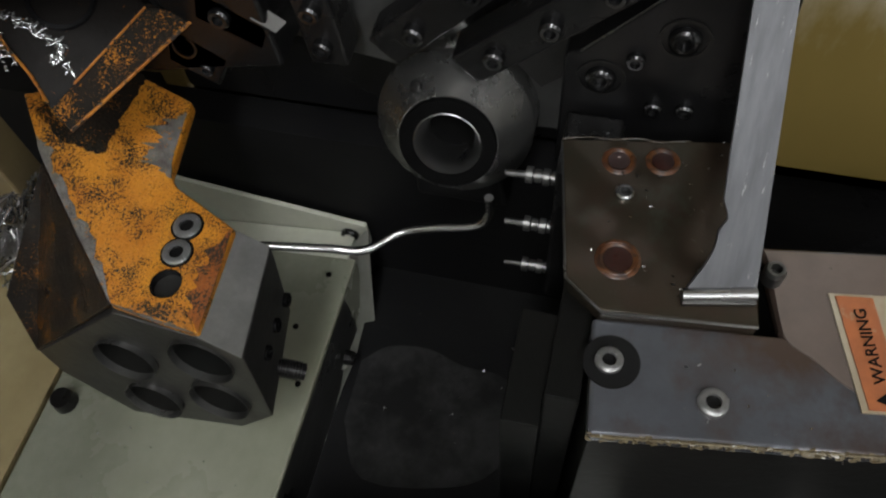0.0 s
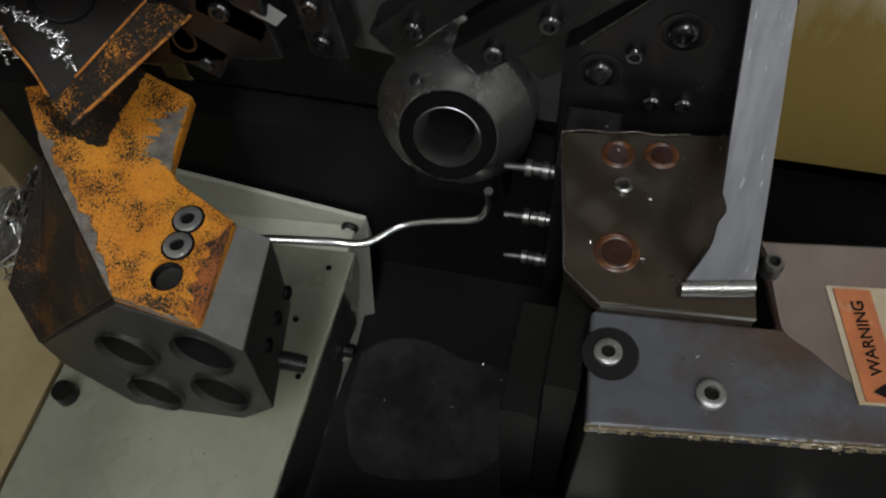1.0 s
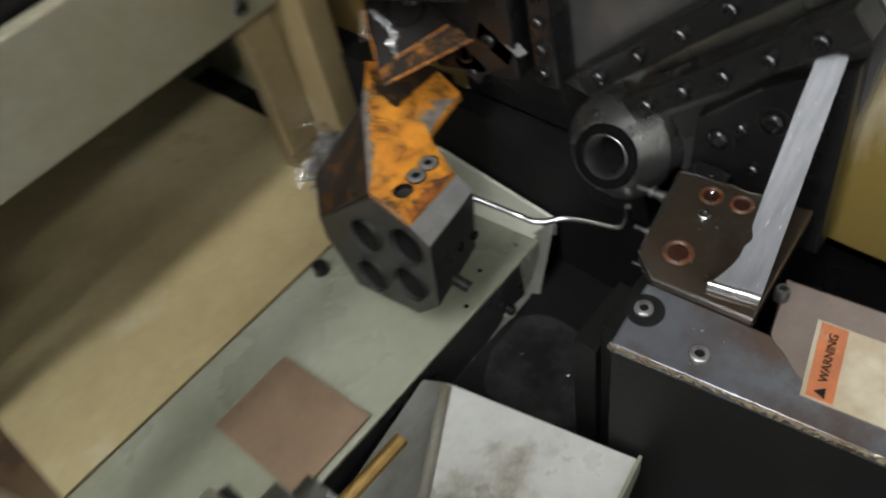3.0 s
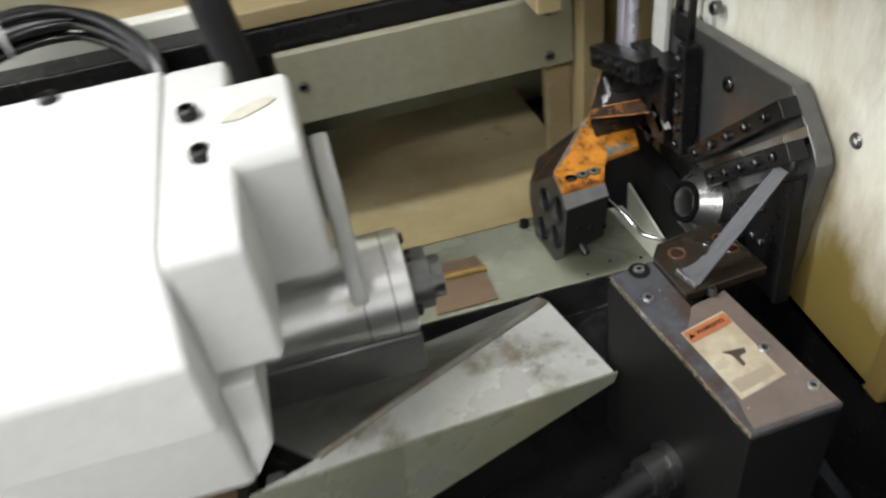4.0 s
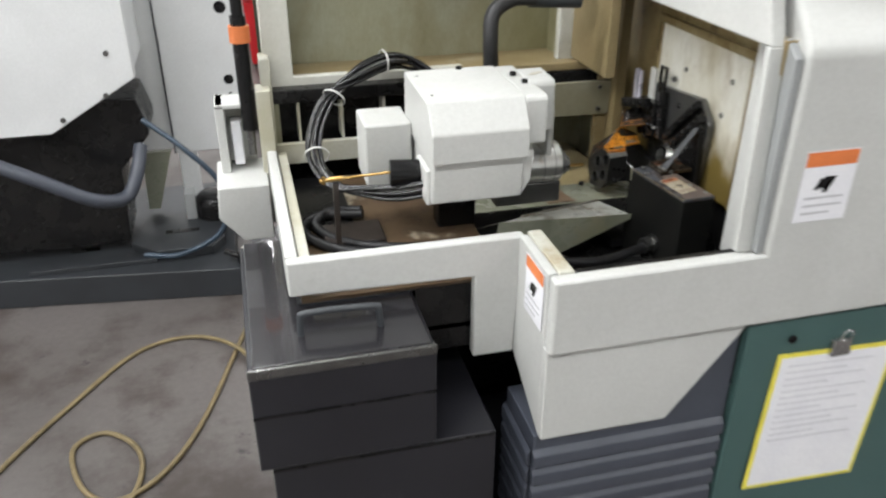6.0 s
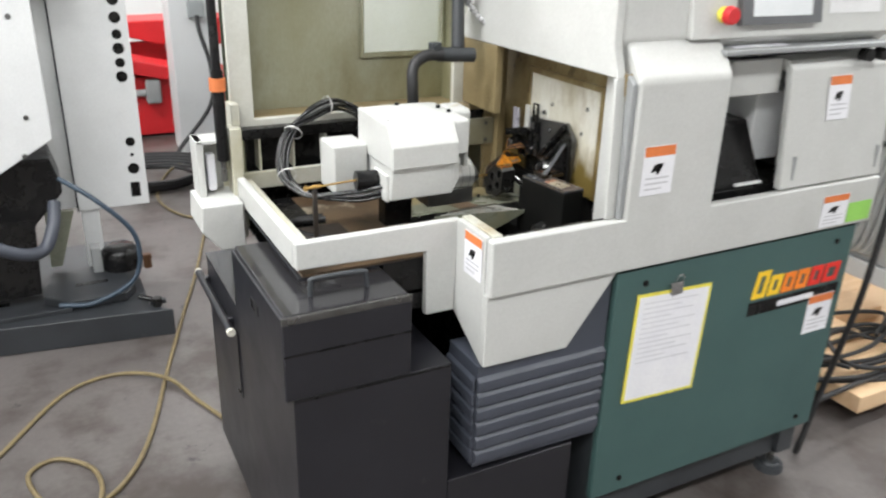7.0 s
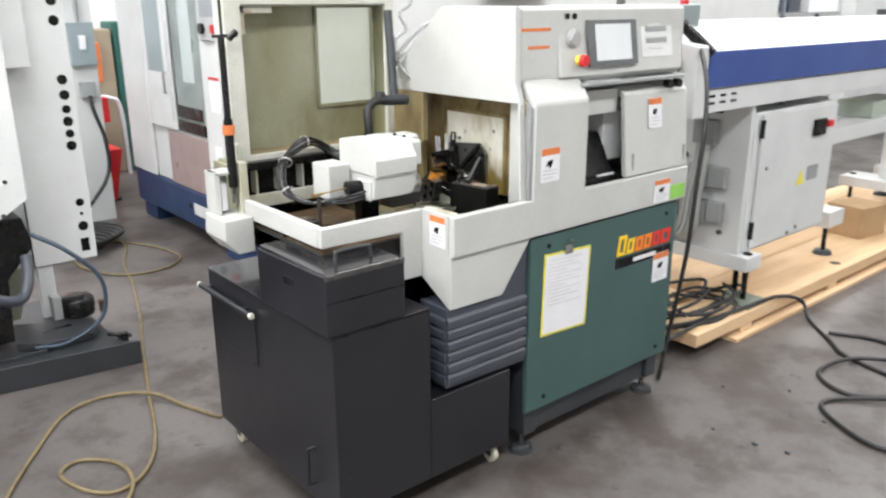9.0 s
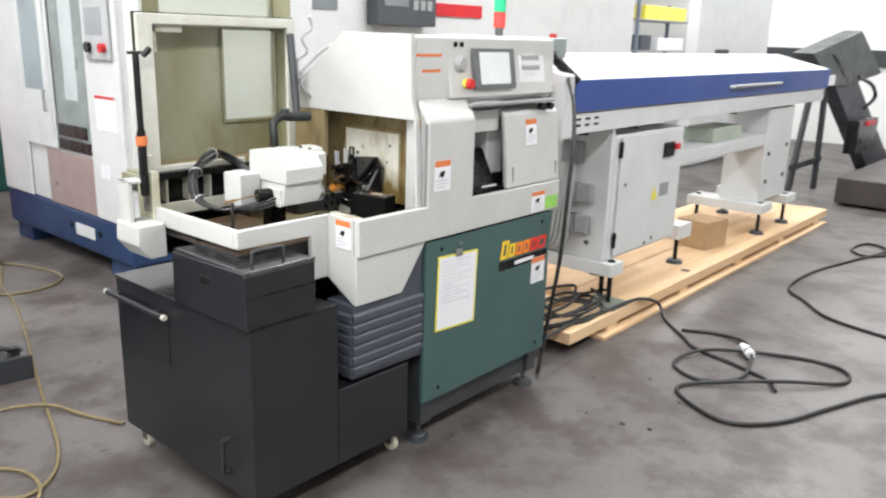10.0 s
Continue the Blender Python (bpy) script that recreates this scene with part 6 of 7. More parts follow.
for x, y in ((2.04, 0.20), (2.04, 0.74), (2.08, 0.28), (2.6, 0.6), (3.3, 0.33), (4.76, 0.22), (5.42, 0.22), (4.76, 0.8), (5.42, 0.8)):
    bolt = part("levelling_bolt", merge(rod((x, y, 0.14), (x, y, 0.43), 0.016, None, 12), rod((x, y, 0.40), (x, y, 0.425), 0.03, None, 6)), INK, feeder, "black levelling bolt")
    part("foot_plate", rod((x, y, 0.1352), (x, y, 0.162), 0.065, 0.05, 20) if x > 2.2 or y > 0.25 else box(x - 0.11, x + 0.11, y - 0.1, y + 0.1, 0.1352, 0.15, 0.003), CHARCOAL if x > 2.2 else surf("grey_green_plate", (0.2, 0.23, 0.2), None, 0.5), bolt)
part("outrigger", box(3.2, 3.42, 0.27, 0.40, 0.34, 0.45, 0.006), PALE, feeder)
pendant = part("pendant", box(1.34, 1.50, 0.30, 0.36, 1.68, 1.79, 0.01), surf("grey_pendant", (0.25, 0.29, 0.29), None, 0.5), feeder, "grey hand pendant with red button")
part("pendant_button", rod((1.40, 0.33, 1.79), (1.40, 0.33, 1.81), 0.02), RED, pendant)
part("pendant_arm", rod((1.36, 0.31, 1.70), (1.46, 0.19, 1.56), 0.028, None, 16), INK, pendant)
for k, mt in enumerate((BLUE, RED, INK)):
    part("air_fitting", rod((1.22 + k * .03, 0.28 - k * .01, 1.64 - k * .06), (1.31 + k * .02, 0.3, 1.60 - k * .06), 0.013), mt, feeder)
single("feeder_cable", tube([(1.36, 0.19, 1.58), (1.22, 0.06, 1.46), (1.09, -0.035, 1.28), (1.05, -0.05, 1.1), (1.035, -0.05, 0.9), (1.04, -0.035, 0.7), (1.08, 0.02, 0.45), (1.08, 0.05, 0.25), (1.03, 0.05, 0.04), (1.1, 0.1, 0.012)], 0.0105, 9, 6), RUBBER, "black cable hanging from the bar feeder to the floor", "cable")
carton = thing("cardboard_box", "small brown cardboard box on the pallet", "box", (4.0, 0.42, 0.135))
part("carton", turned(box(-0.16, 0.16, -0.14, 0.14, 0.136, 0.36, 0.003), Matrix.Translation((4.0, 0.42, 0)) @ pose(0, 0, 0, 0, 0, -8)), CARD, carton)
part("flap", turned(box(-0.16, 0.16, -0.14, -0.001, 0.36, 0.364, 0.001), Matrix.Translation((4.0, 0.42, 0)) @ pose(0, 0, 0, 0, 0, -8)), CARD, carton)
part("flap", turned(box(-0.16, 0.16, 0.001, 0.14, 0.36, 0.364, 0.001), Matrix.Translation((4.0, 0.42, 0)) @ pose(0, 0, 0, 0, 0, -8)), CARD, carton)

# ---- machine with a charcoal bed beside the coolant tank ----
DEEP = surf("dark_grey_bed_paint", (0.026, 0.029, 0.033), (0.019, 0.021, 0.024), 0.42, scale=4, stain=(0.05, 0.05, 0.05), stain_at=(0.64, 0.75), stain_scale=9)
mill = thing("milling_machine", "white machine with a charcoal bed and open side", "machine", (-1.6, 2.4, 0))
bed = part("bed", prism([(-0.84, 1.93), (-0.93, 2.02), (-0.93, 2.9), (-3.6, 2.9), (-3.6, 2.28), (-1.74, 2.05)], "z", 0.0, 0.13, 0.006), DEEP, mill, "charcoal painted bed")
part("bed_rail", box(-1.75, -1.25, 2.075, 2.085, 0.13, 0.15, 0.002), DEEP, bed)
part("bed_plate", prism([(-1.02, 2.10), (-0.97, 2.18), (-1.0, 2.42), (-1.32, 2.45), (-1.36, 2.2), (-1.25, 2.1)], "z", 0.1305, 0.17, 0.004), DEEP, bed)
part("bed_slot", box(-1.22, -1.08, 2.26, 2.29, 0.1702, 0.172), INK, bed)
part("bed_slot", box(-1.62, -1.5, 2.25, 2.28, 0.1302, 0.132), INK, bed)
part("sloped_cover", prism([(-1.214, 0.90), (-1.55, 0.70), (-3.4, 0.70), (-3.4, 2.9), (-1.22, 2.9)], "y", 2.14, 2.2, 0.006), PALE, mill, "white sloped side cover")
part("cover_flank", box(-1.232, -1.22, 2.2, 2.56, 0.92, 2.9), PALE, mill)
part("column_panel", box(-1.6, -1.152, 2.57, 2.61, 0.45, 2.45, 0.004), PALE, mill)
part("inner_bed", prism([(-1.24, 0.80), (-1.21, 0.68), (-1.21, 0.64), (-1.34, 0.50), (-1.36, 0.171), (-3.4, 0.171), (-3.4, 0.80)], "y", 2.22, 2.52, 0.01), INK, mill, "dark casting under the cover")
bolts([(-1.3, 2.14, 1.0), (-1.33, 2.14, 0.84), (-1.5, 2.14, 0.755), (-1.3, 2.14, 1.4)], (0, -1, 0), mill, 0.011, 0.005, DULL, "bolt", False)
col = part("column", box(-1.15, -0.82, 2.56, 2.62, 0.43, 2.45, 0.006), PALE, mill, "white column with round openings")
part("column_edge", box(-1.155, -1.148, 2.552, 2.56, 0.43, 2.45), DEEP, col)
for hz, hr in ((1.42, .026), (1.34, .026), (1.265, .022), (1.20, .026), (1.135, .022), (1.07, .026), (0.755, .022), (0.69, .009), (0.62, .027), (1.72, .026), (1.82, .026)):
    part("opening", rod((-0.875, 2.562, hz), (-0.875, 2.5585, hz), hr, None, 24), INK, col)
for hz in (1.72, 1.82):
    part("opening", rod((-1.07, 2.562, hz), (-1.07, 2.5585, hz), 0.026, None, 24), INK, col)
part("opening", box(-0.90, -0.855, 2.5585, 2.562, 0.475, 0.55, 0.002), INK, col)
part("column_box", box(-1.6, -1.05, 2.40, 2.56, 1.5, 2.3, 0.006), PALE, mill)
part("column_leg", box(-1.14, -1.06, 2.57, 2.61, 0.13, 0.43, 0.004), PALE, mill)
part("column_stay", prism([(-1.30, 0.44), (-1.17, 0.44), (-1.26, 0.16), (-1.31, 0.16)], "y", 2.56, 2.6, 0.004), SHEETM, mill)
pump_unit = part("pump", revolve([(0, 0.085), (0.05, 0.09), (0.085, 0.088), (0.105, 0.07), (0.112, 0.03)], (-1.0, 2.42, 0.171), (0, 0, 1), 30), INK, mill, "round black pump motor")
part("pump_box", box(-1.13, -1.085, 2.38, 2.46, 0.171, 0.30, 0.004), GREY, pump_unit)
part("brass_valve", merge(rod((-0.885, 2.36, 0.171), (-0.885, 2.36, 0.24), 0.02, None, 8), rod((-0.905, 2.36, 0.225), (-0.865, 2.36, 0.225), 0.012, None, 10)), surf("dull_brown_brass", (0.12, 0.06, 0.03), None, 0.4, 0.6), pump_unit)
part("bed_lug", box(-0.93, -0.86, 2.0, 2.03, 0.131, 0.15, 0.003), DEEP, bed)
part("thick_hose", tube([(-1.9, 2.0, 0.74), (-1.6, 1.98, 0.58), (-1.42, 2.0, 0.47), (-1.32, 2.08, 0.44), (-1.27, 2.14, 0.52), (-1.25, 2.22, 0.6)], 0.027, 12, 6), SLATE, mill, "thick grey hose")
part("blue_cable", tube([(-1.22, 2.18, 0.72), (-1.08, 2.1, 0.62), (-0.95, 2.08, 0.45), (-0.97, 2.08, 0.25), (-1.15, 2.07, 0.16), (-1.3, 2.1, 0.16)], 0.011, 9, 6), surf("dark_blue_cable", (0.03, 0.05, 0.075), None, 0.45), mill, "dark blue cable loop")
part("corner_fitting", merge(rod((-0.90, 1.99, 0.13), (-0.90, 1.99, 0.17), 0.02), rod((-0.90, 1.99, 0.155), (-0.97, 2.03, 0.17), 0.012)), INK, bed)

# ---- machining centre with a navy base ----
centre = thing("machining_centre", "white machining centre on a navy blue base", "machining centre", (1.2, 4.0, 0))
part("base", box(0.27, 2.3, 2.95, 5.06, 0.13, 0.43, 0.03, 3), NAVY, centre, "navy blue base")
for y0, y1 in ((2.98, 3.35), (4.72, 5.0)):
    part("base_foot", box(0.3, 2.2, y0, y1, 0.0, 0.129, 0.006), NAVY, centre)
part("type_plate", box(0.264, 0.2695, 3.5, 3.8, 0.24, 0.33, 0.001), PALE, centre, "pale type plate")
for y0 in (3.42, 3.88):
    part("base_socket", rod((0.271, y0, 0.3), (0.266, y0, 0.3), 0.025, None, 16), INK, centre)
part("enclosure", box(0.29, 2.3, 2.97, 5.05, 0.43, 2.6, 0.01), PALE, centre, "white sheet metal enclosure")
part("front_cover", box(0.26, 0.289, 2.95, 3.42, 0.431, 2.6, 0.01), PALE, centre)
part("left_cover", box(0.26, 0.289, 4.52, 5.05, 0.431, 2.6, 0.01), PALE, centre)
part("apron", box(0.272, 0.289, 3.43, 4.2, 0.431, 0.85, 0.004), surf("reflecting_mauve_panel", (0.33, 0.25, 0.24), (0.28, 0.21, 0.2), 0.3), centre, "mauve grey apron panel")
# flat panel coloured dim in place of a shaded interior
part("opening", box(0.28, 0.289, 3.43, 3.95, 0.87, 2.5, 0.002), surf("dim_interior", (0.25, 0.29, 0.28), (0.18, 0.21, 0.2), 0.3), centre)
part("table", box(0.262, 0.279, 3.44, 3.94, 0.88, 0.96, 0.004), INK, centre, "dark machine table")
part("vice", box(0.268, 0.279, 3.5, 3.94, 0.98, 1.07, 0.003), INK, centre)
part("inner_window", box(0.2785, 0.2798, 3.6, 3.8, 1.25, 2.4, 0.001), surf("pale_inner_window", (0.5, 0.56, 0.56), None, 0.2), centre)
dr = part("sliding_door", box(0.255, 0.278, 3.97, 4.5, 0.87, 2.55, 0.01), PALE, centre)
part("door_window", box(0.2535, 0.2555, 4.1, 4.42, 1.3, 2.5, 0.004), surf("grey_window", (0.33, 0.38, 0.4), None, 0.12), dr)
part("door_stile", box(0.245, 0.2545, 3.99, 4.06, 0.95, 2.5, 0.003), PALE, dr)
part("door_handle", tube([(0.255, 4.05, 1.15), (0.225, 4.05, 1.15), (0.225, 4.05, 1.3), (0.255, 4.05, 1.3)], 0.01, 8, 1, False), GREY, dr)
pan = part("operator_panel", box(0.235, 0.259, 3.0, 3.34, 1.56, 2.5, 0.008), surf("grey_console", (0.45, 0.46, 0.47), None, 0.45), centre, "grey operator panel")
part("panel_screen", box(0.232, 0.2345, 3.08, 3.3, 1.95, 2.25, 0.001), surf("console_screen", (0.2, 0.23, 0.26), None, 0.2), pan)
part("panel_keys", box(0.232, 0.2345, 3.08, 3.3, 1.72, 1.9, 0.001), surf("console_keys", (0.3, 0.32, 0.34), None, 0.4), pan)
part("panel_stop", rod((0.236, 3.06, 1.64), (0.2, 3.06, 1.64), 0.03), RED, pan)
part("panel_knob", rod((0.236, 3.27, 1.64), (0.21, 3.27, 1.64), 0.035), INK, pan)
notice = part("notice", box(0.257, 0.2598, 3.02, 3.3, 1.08, 1.32), PAPER, centre)
part("notice_head", box(0.255, 0.2568, 3.02, 3.3, 1.30, 1.32), RED, notice)
part("notice", box(0.257, 0.2598, 3.18, 3.3, 0.74, 0.84), PAPER, centre)

# ---- pillar with its isolator, red bin, far machines ----
pillar = thing("pillar", "white painted pillar with an isolator switch", "pillar", (-0.22, 5.0, 0), kind="structure")
part("shaft", box(-0.26, 0.04, 5.0, 5.3, 0, 4.5, 0.004), PALE, pillar)
iso = part("isolator", box(-0.17, 0.03, 4.93, 5.0, 1.32, 1.66, 0.008), surf("grey_blue_box", (0.28, 0.34, 0.36), None, 0.45), pillar, "grey isolator box")
part("lever", box(-0.10, -0.05, 4.91, 4.93, 1.45, 1.56, 0.004), PAPER, iso)
part("socket", box(-0.13, -0.01, 4.92, 5.0, 1.06, 1.19, 0.008), surf("grey_socket", (0.3, 0.32, 0.32), None, 0.45), pillar)
part("cord", tube([(-0.07, 4.92, 1.08), (-0.06, 4.9, 0.95), (0.0, 4.9, 0.7), (-0.03, 4.88, 0.4), (-0.3, 4.8, 0.1), (-0.4, 4.6, 0.02)], 0.016, 8, 6), RUBBER, pillar, "black power cord")
part("riser", rod((-0.08, 4.97, 1.66), (-0.08, 4.97, 4.4), 0.012), GREY, pillar)
bin_ = thing("red_hopper", "red steel tipping hopper", "hopper", (-0.55, 6.0, 0))
part("tub", prism([(-0.72, 0.02), (-0.75, 0.52), (0.35, 0.5), (0.25, 0.02)], "y", 5.6, 6.5, 0.01), RED, bin_)
part("lower_flap", prism([(-0.78, 0.62), (-0.78, 0.74), (0.2, 0.5), (0.2, 0.4)], "y", 5.5, 5.95, 0.01), RED, bin_)
part("lid", prism([(-0.74, 0.86), (-0.7, 0.92), (0.4, 0.94), (0.4, 0.7), (-0.2, 0.72)], "y", 6.0, 6.5, 0.01), RED, bin_)
part("rear_wall", prism([(-0.72, 0.5), (-0.72, 0.7), (0.3, 0.72), (0.3, 0.5)], "y", 6.3, 6.36, 0.01), RED, bin_)
for y0 in (5.65, 6.3):
    part("skid", box(-0.7, 0.3, y0, y0 + 0.1, 0, 0.03), CHARCOAL, bin_)
part("jack", merge(box(-0.42, -0.3, 5.52, 5.6, 0.3, 0.5, 0.02), box(-0.6, -0.4, 5.54, 5.6, 0.36, 0.42, 0.02)), GREY, bin_)
rack = thing("tool_rack", "green and tan stored machine parts", "storage rack", (0.8, 7.2, 0))
part("green_part", box(0.84, 1.12, 7.0, 7.4, 0, 1.62, 0.02), surf("dark_green_cast", (0.02, 0.12, 0.1), None, 0.5), rack)
part("tan_part", box(0.62, 0.82, 7.0, 7.3, 0, 1.55, 0.02), surf("tan_wood_part", (0.4, 0.34, 0.25), None, 0.6), rack)
part("orange_part", box(0.57, 0.66, 6.9, 6.98, 1.0, 1.42, 0.02), ORANGE, rack)
part("white_rail", tube([(0.55, 6.85, 0.86), (0.68, 6.85, 0.84), (0.78, 6.85, 0.72), (0.8, 6.85, 0.0)], 0.022, 8, 4), PAPER, rack)

turning = thing("turning_centre", "large white turning centre behind the lathe", "machine", (3.0, 3.6, 0))
part("body", box(2.32, 6.8, 2.7, 4.6, 0.0, 2.9, 0.02), PALE, turning, "white machine enclosure")
part("side_body", box(1.15, 2.318, 2.7, 2.94, 0.0, 2.9, 0.01), PALE, turning)
part("side_window", box(1.7, 1.95, 2.69, 2.7, 1.95, 2.5, 0.003), surf("smoked_glass", (0.2, 0.22, 0.23), None, 0.15), turning)
con = part("console", box(2.25, 2.95, 2.55, 2.68, 1.85, 2.6, 0.01), surf("dark_console", (0.06, 0.065, 0.075), None, 0.4), turning, "dark operator console")
part("console_screen", box(2.32, 2.6, 2.544, 2.551, 2.0, 2.5, 0.003), surf("console_glass", (0.2, 0.22, 0.24), None, 0.15), con)
for r in range(4):
    for c in range(3):
        part("console_key", box(2.66 + c * .085, 2.72 + c * .085, 2.542, 2.551, 1.98 + r * .13, 2.06 + r * .13, 0.004), GREY, con)
part("red_sign", box(3.1, 3.75, 2.68, 2.698, 1.95, 2.06), RED, turning, "red lettering strip")

chip = thing("chip_conveyor", "dark grey inclined chip conveyor with a hood", "chip conveyor", (9.6, 0.75, 0))
SLATEGREY = surf("olive_grey_paint", (0.085, 0.095, 0.095), (0.06, 0.068, 0.07), 0.5)
head = part("head", prism([(7.15, 1.71), (9.09, 2.0), (10.49, 1.44), (8.75, 1.30), (7.98, 1.33)], "y", 0.66, 0.9, 0.02), SLATEGREY, chip, "dark grey conveyor head")
part("head_seam", prism([(7.9, 1.70), (8.0, 1.71), (8.9, 1.36), (8.78, 1.35)], "y", 0.652, 0.661), INK, head)
part("notice", box(7.6, 8.1, 0.64, 0.655, 1.34, 1.46), PAPER, head)
part("incline", prism([(8.35, 1.32), (9.4, 1.36), (12.2, 0.0), (10.8, 0.0)], "y", 0.7, 0.88, 0.01), SLATE, chip, "inclined conveyor casing")
part("side_cable", tube([(9.2, 0.66, 1.42), (9.9, 0.64, 1.3), (10.2, 0.64, 1.12), (9.8, 0.66, 0.98)], 0.025, 8, 5), INK, chip)
box_unit = part("motor", merge(box(9.0, 10.0, 0.5, 0.66, 0.42, 0.86, 0.02), box(9.15, 9.85, 0.49, 0.5, 0.55, 0.62, 0.01)), INK, chip, "black motor box")
part("motor_switch", box(9.35, 9.75, 0.47, 0.5, 0.78, 0.84), RED, box_unit)
for x0, x1 in ((7.75, 7.35), (8.3, 8.42)):
    part("stand_leg", prism([(x0, 1.34), (x0 + 0.12, 1.34), (x1 + 0.12, 0.0), (x1, 0.0)], "y", 0.78, 0.83, 0.01), DEEP, chip)
part("stand_tie", box(7.4, 8.6, 0.79, 0.82, 0.34, 0.42, 0.008), DEEP, chip)
part("trough", merge(box(7.5, 12.4, -0.52, 0.30, 0.03, 0.33, 0.02), box(7.5, 12.4, -0.56, -0.521, 0.26, 0.34, 0.01)), surf("brown_black_steel", (0.05, 0.04, 0.036), (0.035, 0.028, 0.026), 0.5), chip, "dark brown low trough")
cell = thing("grey_machine", "white and grey machine by the far wall", "machine", (11.0, 4.0, 0))
part("body", box(8.75, 11.6, 2.7, 2.9, 0, 2.6, 0.03), PALE, cell)
part("dark_band", box(9.4, 9.9, 2.69, 2.7, 1.5, 1.7), CHARCOAL, cell)
shelf = thing("shelving", "grey steel shelving with yellow bins", "shelving", (12.0, 5.0, 0))
for x in (10.95, 13.2):
    for y in (4.8, 5.3):
        part("upright", box(x, x + 0.06, y, y + 0.06, 0, 2.5, 0.003), surf("slate_upright", (0.16, 0.19, 0.24), None, 0.5), shelf)
for z in (0.4, 1.0, 1.6, 2.15):
    part("shelf_board", box(10.93, 13.28, 4.78, 5.38, z, z + 0.03, 0.003), GREY, shelf)
part("yellow_bin", box(11.2, 12.9, 4.8, 5.2, 2.18, 2.42, 0.01), YELLOW, shelf)
part("dark_bin", box(11.2, 11.6, 4.85, 5.2, 1.63, 1.9, 0.01), SLATE, shelf)
part("white_bin", box(11.9, 13.0, 4.85, 5.2, 1.63, 1.86, 0.01), PAPER, shelf)
cart = thing("low_trolley", "low grey trolley with castors behind the feeder", "trolley", (4.6, 1.9, 0))
part("tray", box(3.7, 5.5, 1.6, 2.2, 0.35, 0.55, 0.01), CHARCOAL, cart)
part("top", box(3.8, 5.4, 1.65, 2.15, 0.62, 0.7, 0.01), GREY, cart)
for x in (3.85, 5.35):
    for y in (1.7, 2.1):
        part("leg", rod((x, y, 0.12), (x, y, 0.62), 0.025), CHARCOAL, cart)
        part("wheel", rod((x - .03, y, 0.07), (x + .03, y, 0.07), 0.07), INK, cart)

single("trim", box(13.955, 13.995, -1.5, 3.6, 1.45, 1.75), CHARCOAL, "dark strip along the white far wall", "wall strip", kind="structure")
# ceiling lights
for lx, ly in LAMPS:
    lamp = thing("ceiling_light", "long white fluorescent ceiling light", "ceiling light", (lx, ly, 4.5), "ceiling lights")
    part("housing", box(lx - 1.25, lx + 1.25, ly - 0.28, ly + 0.28, 4.3, 4.5, 0.01), PLASTER, lamp)

# ---- hoses and cables on the floor ----
R = 0.0085
single("air_hose", tube([(-0.45, 3.2, R), (-0.36, 3.65, R), (-0.2, 4.1, R), (-0.2, 4.75, R), (-0.45, 4.5, R), (-0.62, 3.9, R), (-0.5, 3.45, R), (-0.2, 3.35, R), (0.02, 3.55, R), (-0.05, 3.95, R), (-0.25, 4.3, R)], R, 9, 8), HOSE, "tan rubber air hose looped on the floor", "hose")
single("air_hose", tube([(-0.45, 3.2, R), (-0.62, 2.6, R), (-0.78, 2.1, R), (-0.92, 1.65, R), (-1.07, 1.15, R), (-1.19, 0.92, R), (-1.32, 0.84, R), (-1.42, 0.92, R), (-1.47, 1.1, R), (-1.38, 1.16, R), (-1.27, 1.05, R), (-1.26, 0.88, R), (-1.36, 0.7, R), (-1.6, 0.4, R)], R, 9, 8), HOSE, "tan rubber air hose curling along the floor", "hose")
single("air_hose", tube([(-0.78, 1.12, R), (-0.86, 1.32, R), (-0.95, 1.52, R * 3), (-1.12, 1.66, R), (-1.32, 1.6, R), (-1.52, 1.32, R), (-1.68, 1.05, R), (-1.9, 0.6, R)], R, 9, 8), HOSE, "tan rubber air hose running under the coolant tank", "hose")
for k in range(6):
    single("cable_coil", tube([(-0.62 + 0.35 * (1 + .08 * k) * math.cos(a * 0.785 + k), 4.35 + 0.3 * (1 + .06 * k) * math.sin(a * 0.785 + k), 0.012 + 0.016 * k) for a in range(9)], 0.012, 7, 5), RUBBER, "loop of black cable on the floor", "cable", "floor cable coils")
Z = 0.011
CORD = [(1.05, 0.12, 0.15), (1.5, 0.15, 0.15), (1.85, 0.12, 0.152), (2.2, 0.075, 0.16), (2.42, 0.03, 0.09), (2.36, -0.06, Z), (2.15, -0.28, Z), (2.02, -0.42, Z), (1.95, -0.68, Z), (1.86, -0.9, Z), (1.75, -0.98, Z)]
single("power_cord", tube(CORD, Z, 9, 8), RUBBER, "black power cord running off the pallet", "cable")
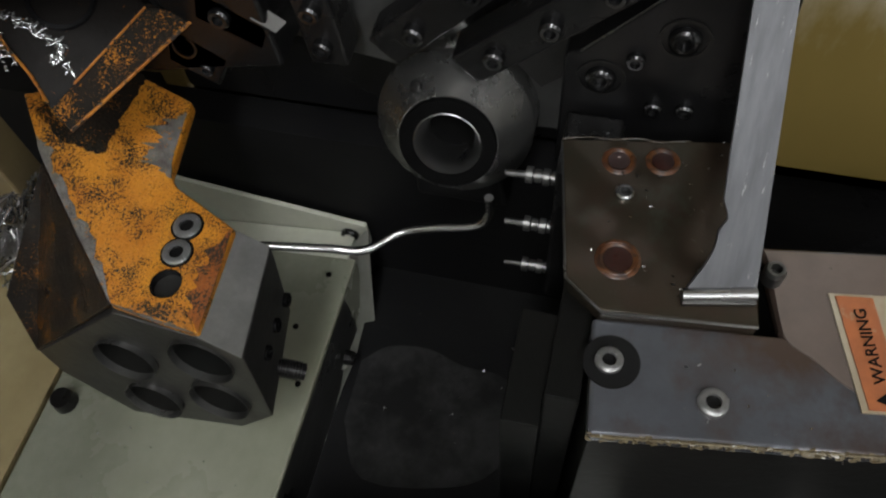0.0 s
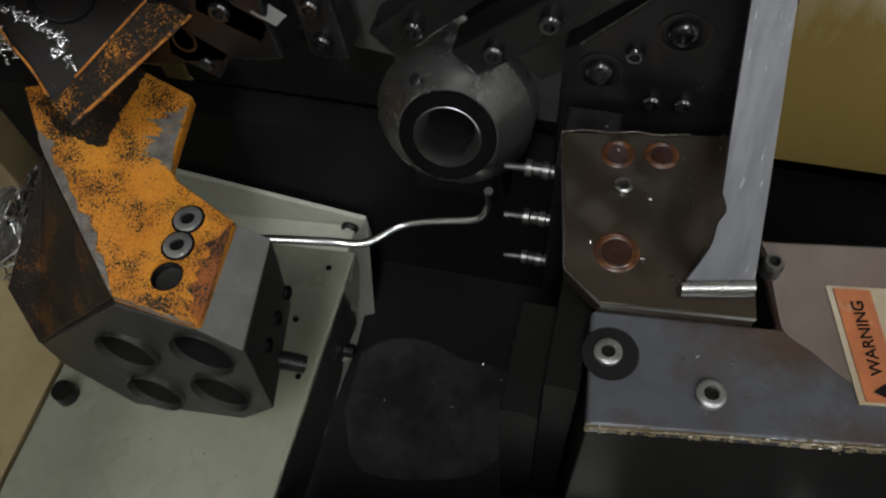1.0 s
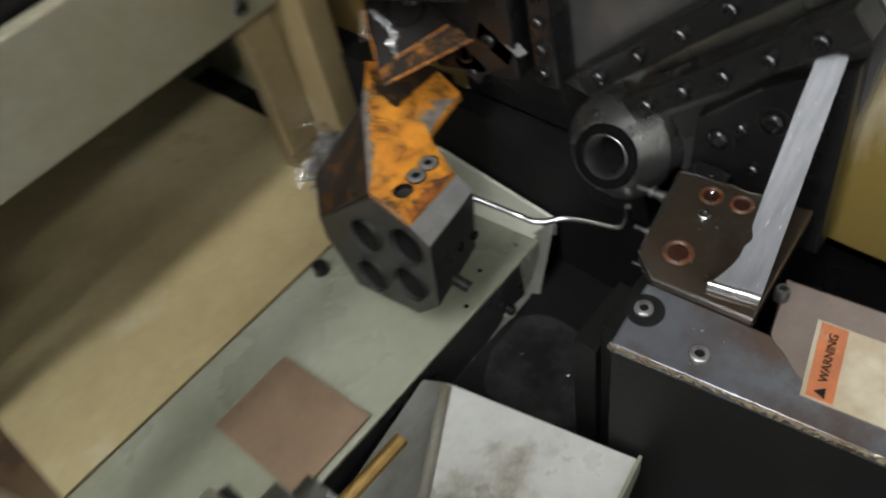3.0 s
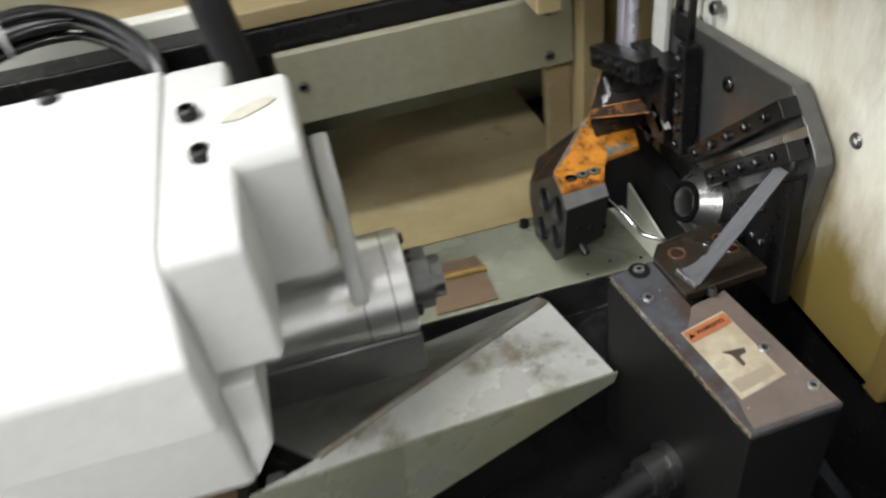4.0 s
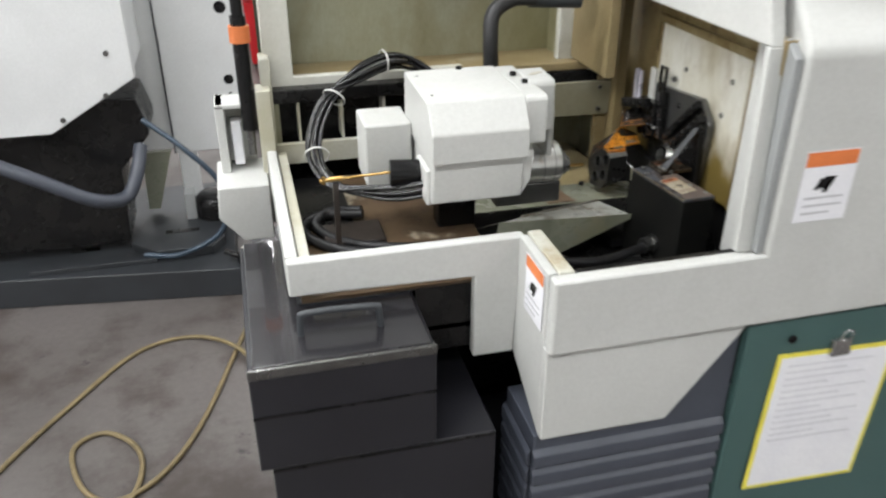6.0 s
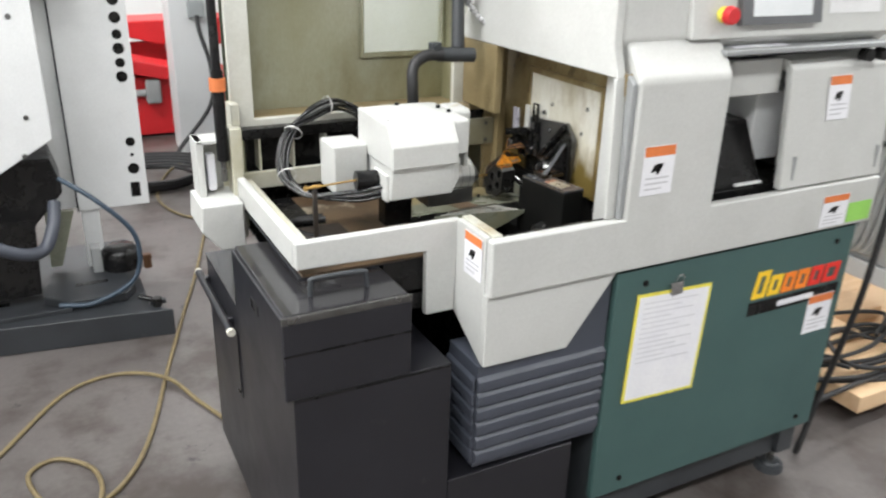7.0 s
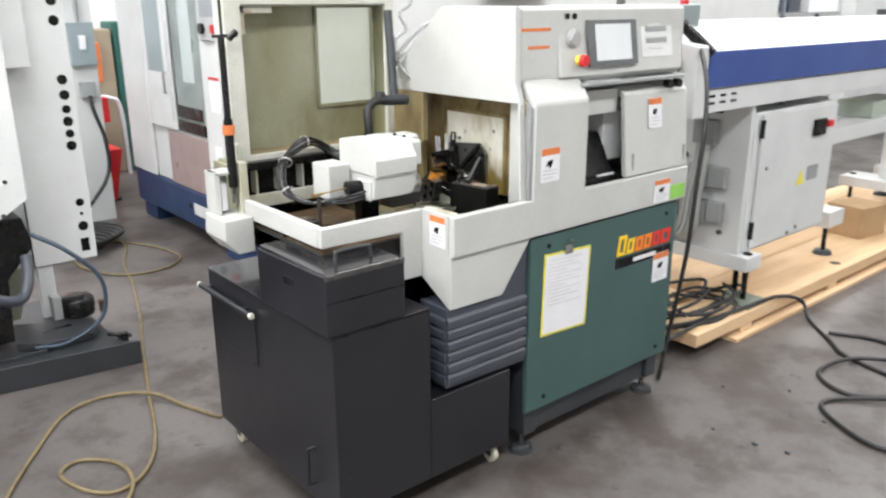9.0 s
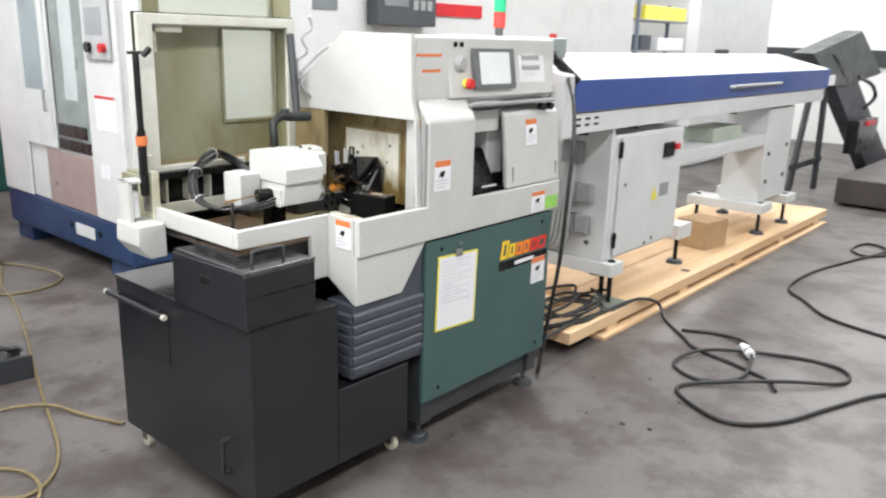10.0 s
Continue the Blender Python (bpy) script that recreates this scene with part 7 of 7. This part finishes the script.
loops = [(2.26, -0.22, Z), (2.36, -0.42, Z), (2.30, -0.62, Z * 2), (2.05, -0.74, Z * 3), (1.78, -0.78, Z), (1.60, -0.62, Z), (1.72, -0.42, Z), (2.0, -0.5, Z * 3), (2.3, -0.88, Z), (2.32, -1.16, Z), (2.12, -1.22, Z), (1.85, -0.98, Z * 3), (1.62, -0.72, Z * 2), (1.45, -0.58, Z), (1.32, -0.66, Z), (1.22, -0.92, Z), (1.40, -1.12, Z), (1.75, -1.26, Z), (2.12, -1.42, Z), (2.4, -1.7, Z)]
single("power_cord", tube(loops, Z, 9, 8), RUBBER, "black power cord coiled loosely on the floor", "cable")
single("power_cord", tube([(5.6, -0.9, Z), (5.2, -0.62, Z), (5.35, -0.45, Z), (5.7, -0.5, Z), (5.5, -0.7, Z * 2), (4.9, -0.55, Z), (4.3, -0.42, Z), (3.72, -0.42, Z), (3.45, -0.62, Z), (3.2, -0.85, Z), (3.08, -1.25, Z), (3.0, -1.8, Z)], Z, 9, 8), RUBBER, "black power cord snaking across the floor", "cable")
plug = thing("cord_plug", "pale grey connector on the floor cord", "plug", (2.12, -0.7, 0))
part("shell", merge(rod((2.10, -0.72, 0.035), (2.17, -0.66, 0.04), 0.026, None, 16, 0.003), rod((2.16, -0.67, 0.04), (2.2, -0.63, 0.04), 0.018, None, 14)), PAPER, plug)
part("collar", rod((2.125, -0.7, 0.037), (2.135, -0.69, 0.038), 0.031, None, 16), GREY, plug)
rng = random.Random(12)
for k in range(6):
    wide, deep, cx, cy, turn = rng.uniform(0.2, 0.4), rng.uniform(0.1, 0.2), 1.62 + rng.uniform(-.12, .14), 0.33 + rng.uniform(-.06, .06), rng.uniform(0, 6)
    single("cable_coil", tube([(cx + wide * (1 + .25 * math.sin(2.1 * a + k)) * math.cos(a * 0.785 + turn), cy + deep * math.sin(a * 0.785 + turn), 0.147 + 0.014 * k + 0.01 * math.sin(a)) for a in range(9)], 0.0095, 8, 5), RUBBER, "loop of thin black cable on the pallet", "cable", "pallet cable coils")
rng = random.Random(3)
for k in range(7):
    x, y = rng.uniform(0.6, 1.6), rng.uniform(-0.7, -0.1)
    s = rng.uniform(0.004, 0.012)
    single("floor_crumb", turned(box(-s, s, -s * .7, s * .7, 0, s * .8, s * .2), Matrix.Translation((x, y, 0)) @ pose(0, 0, 0, 0, 0, rng.uniform(0, 180))), CHARCOAL, "small crumb of grit on the concrete", "debris", "floor crumbs")
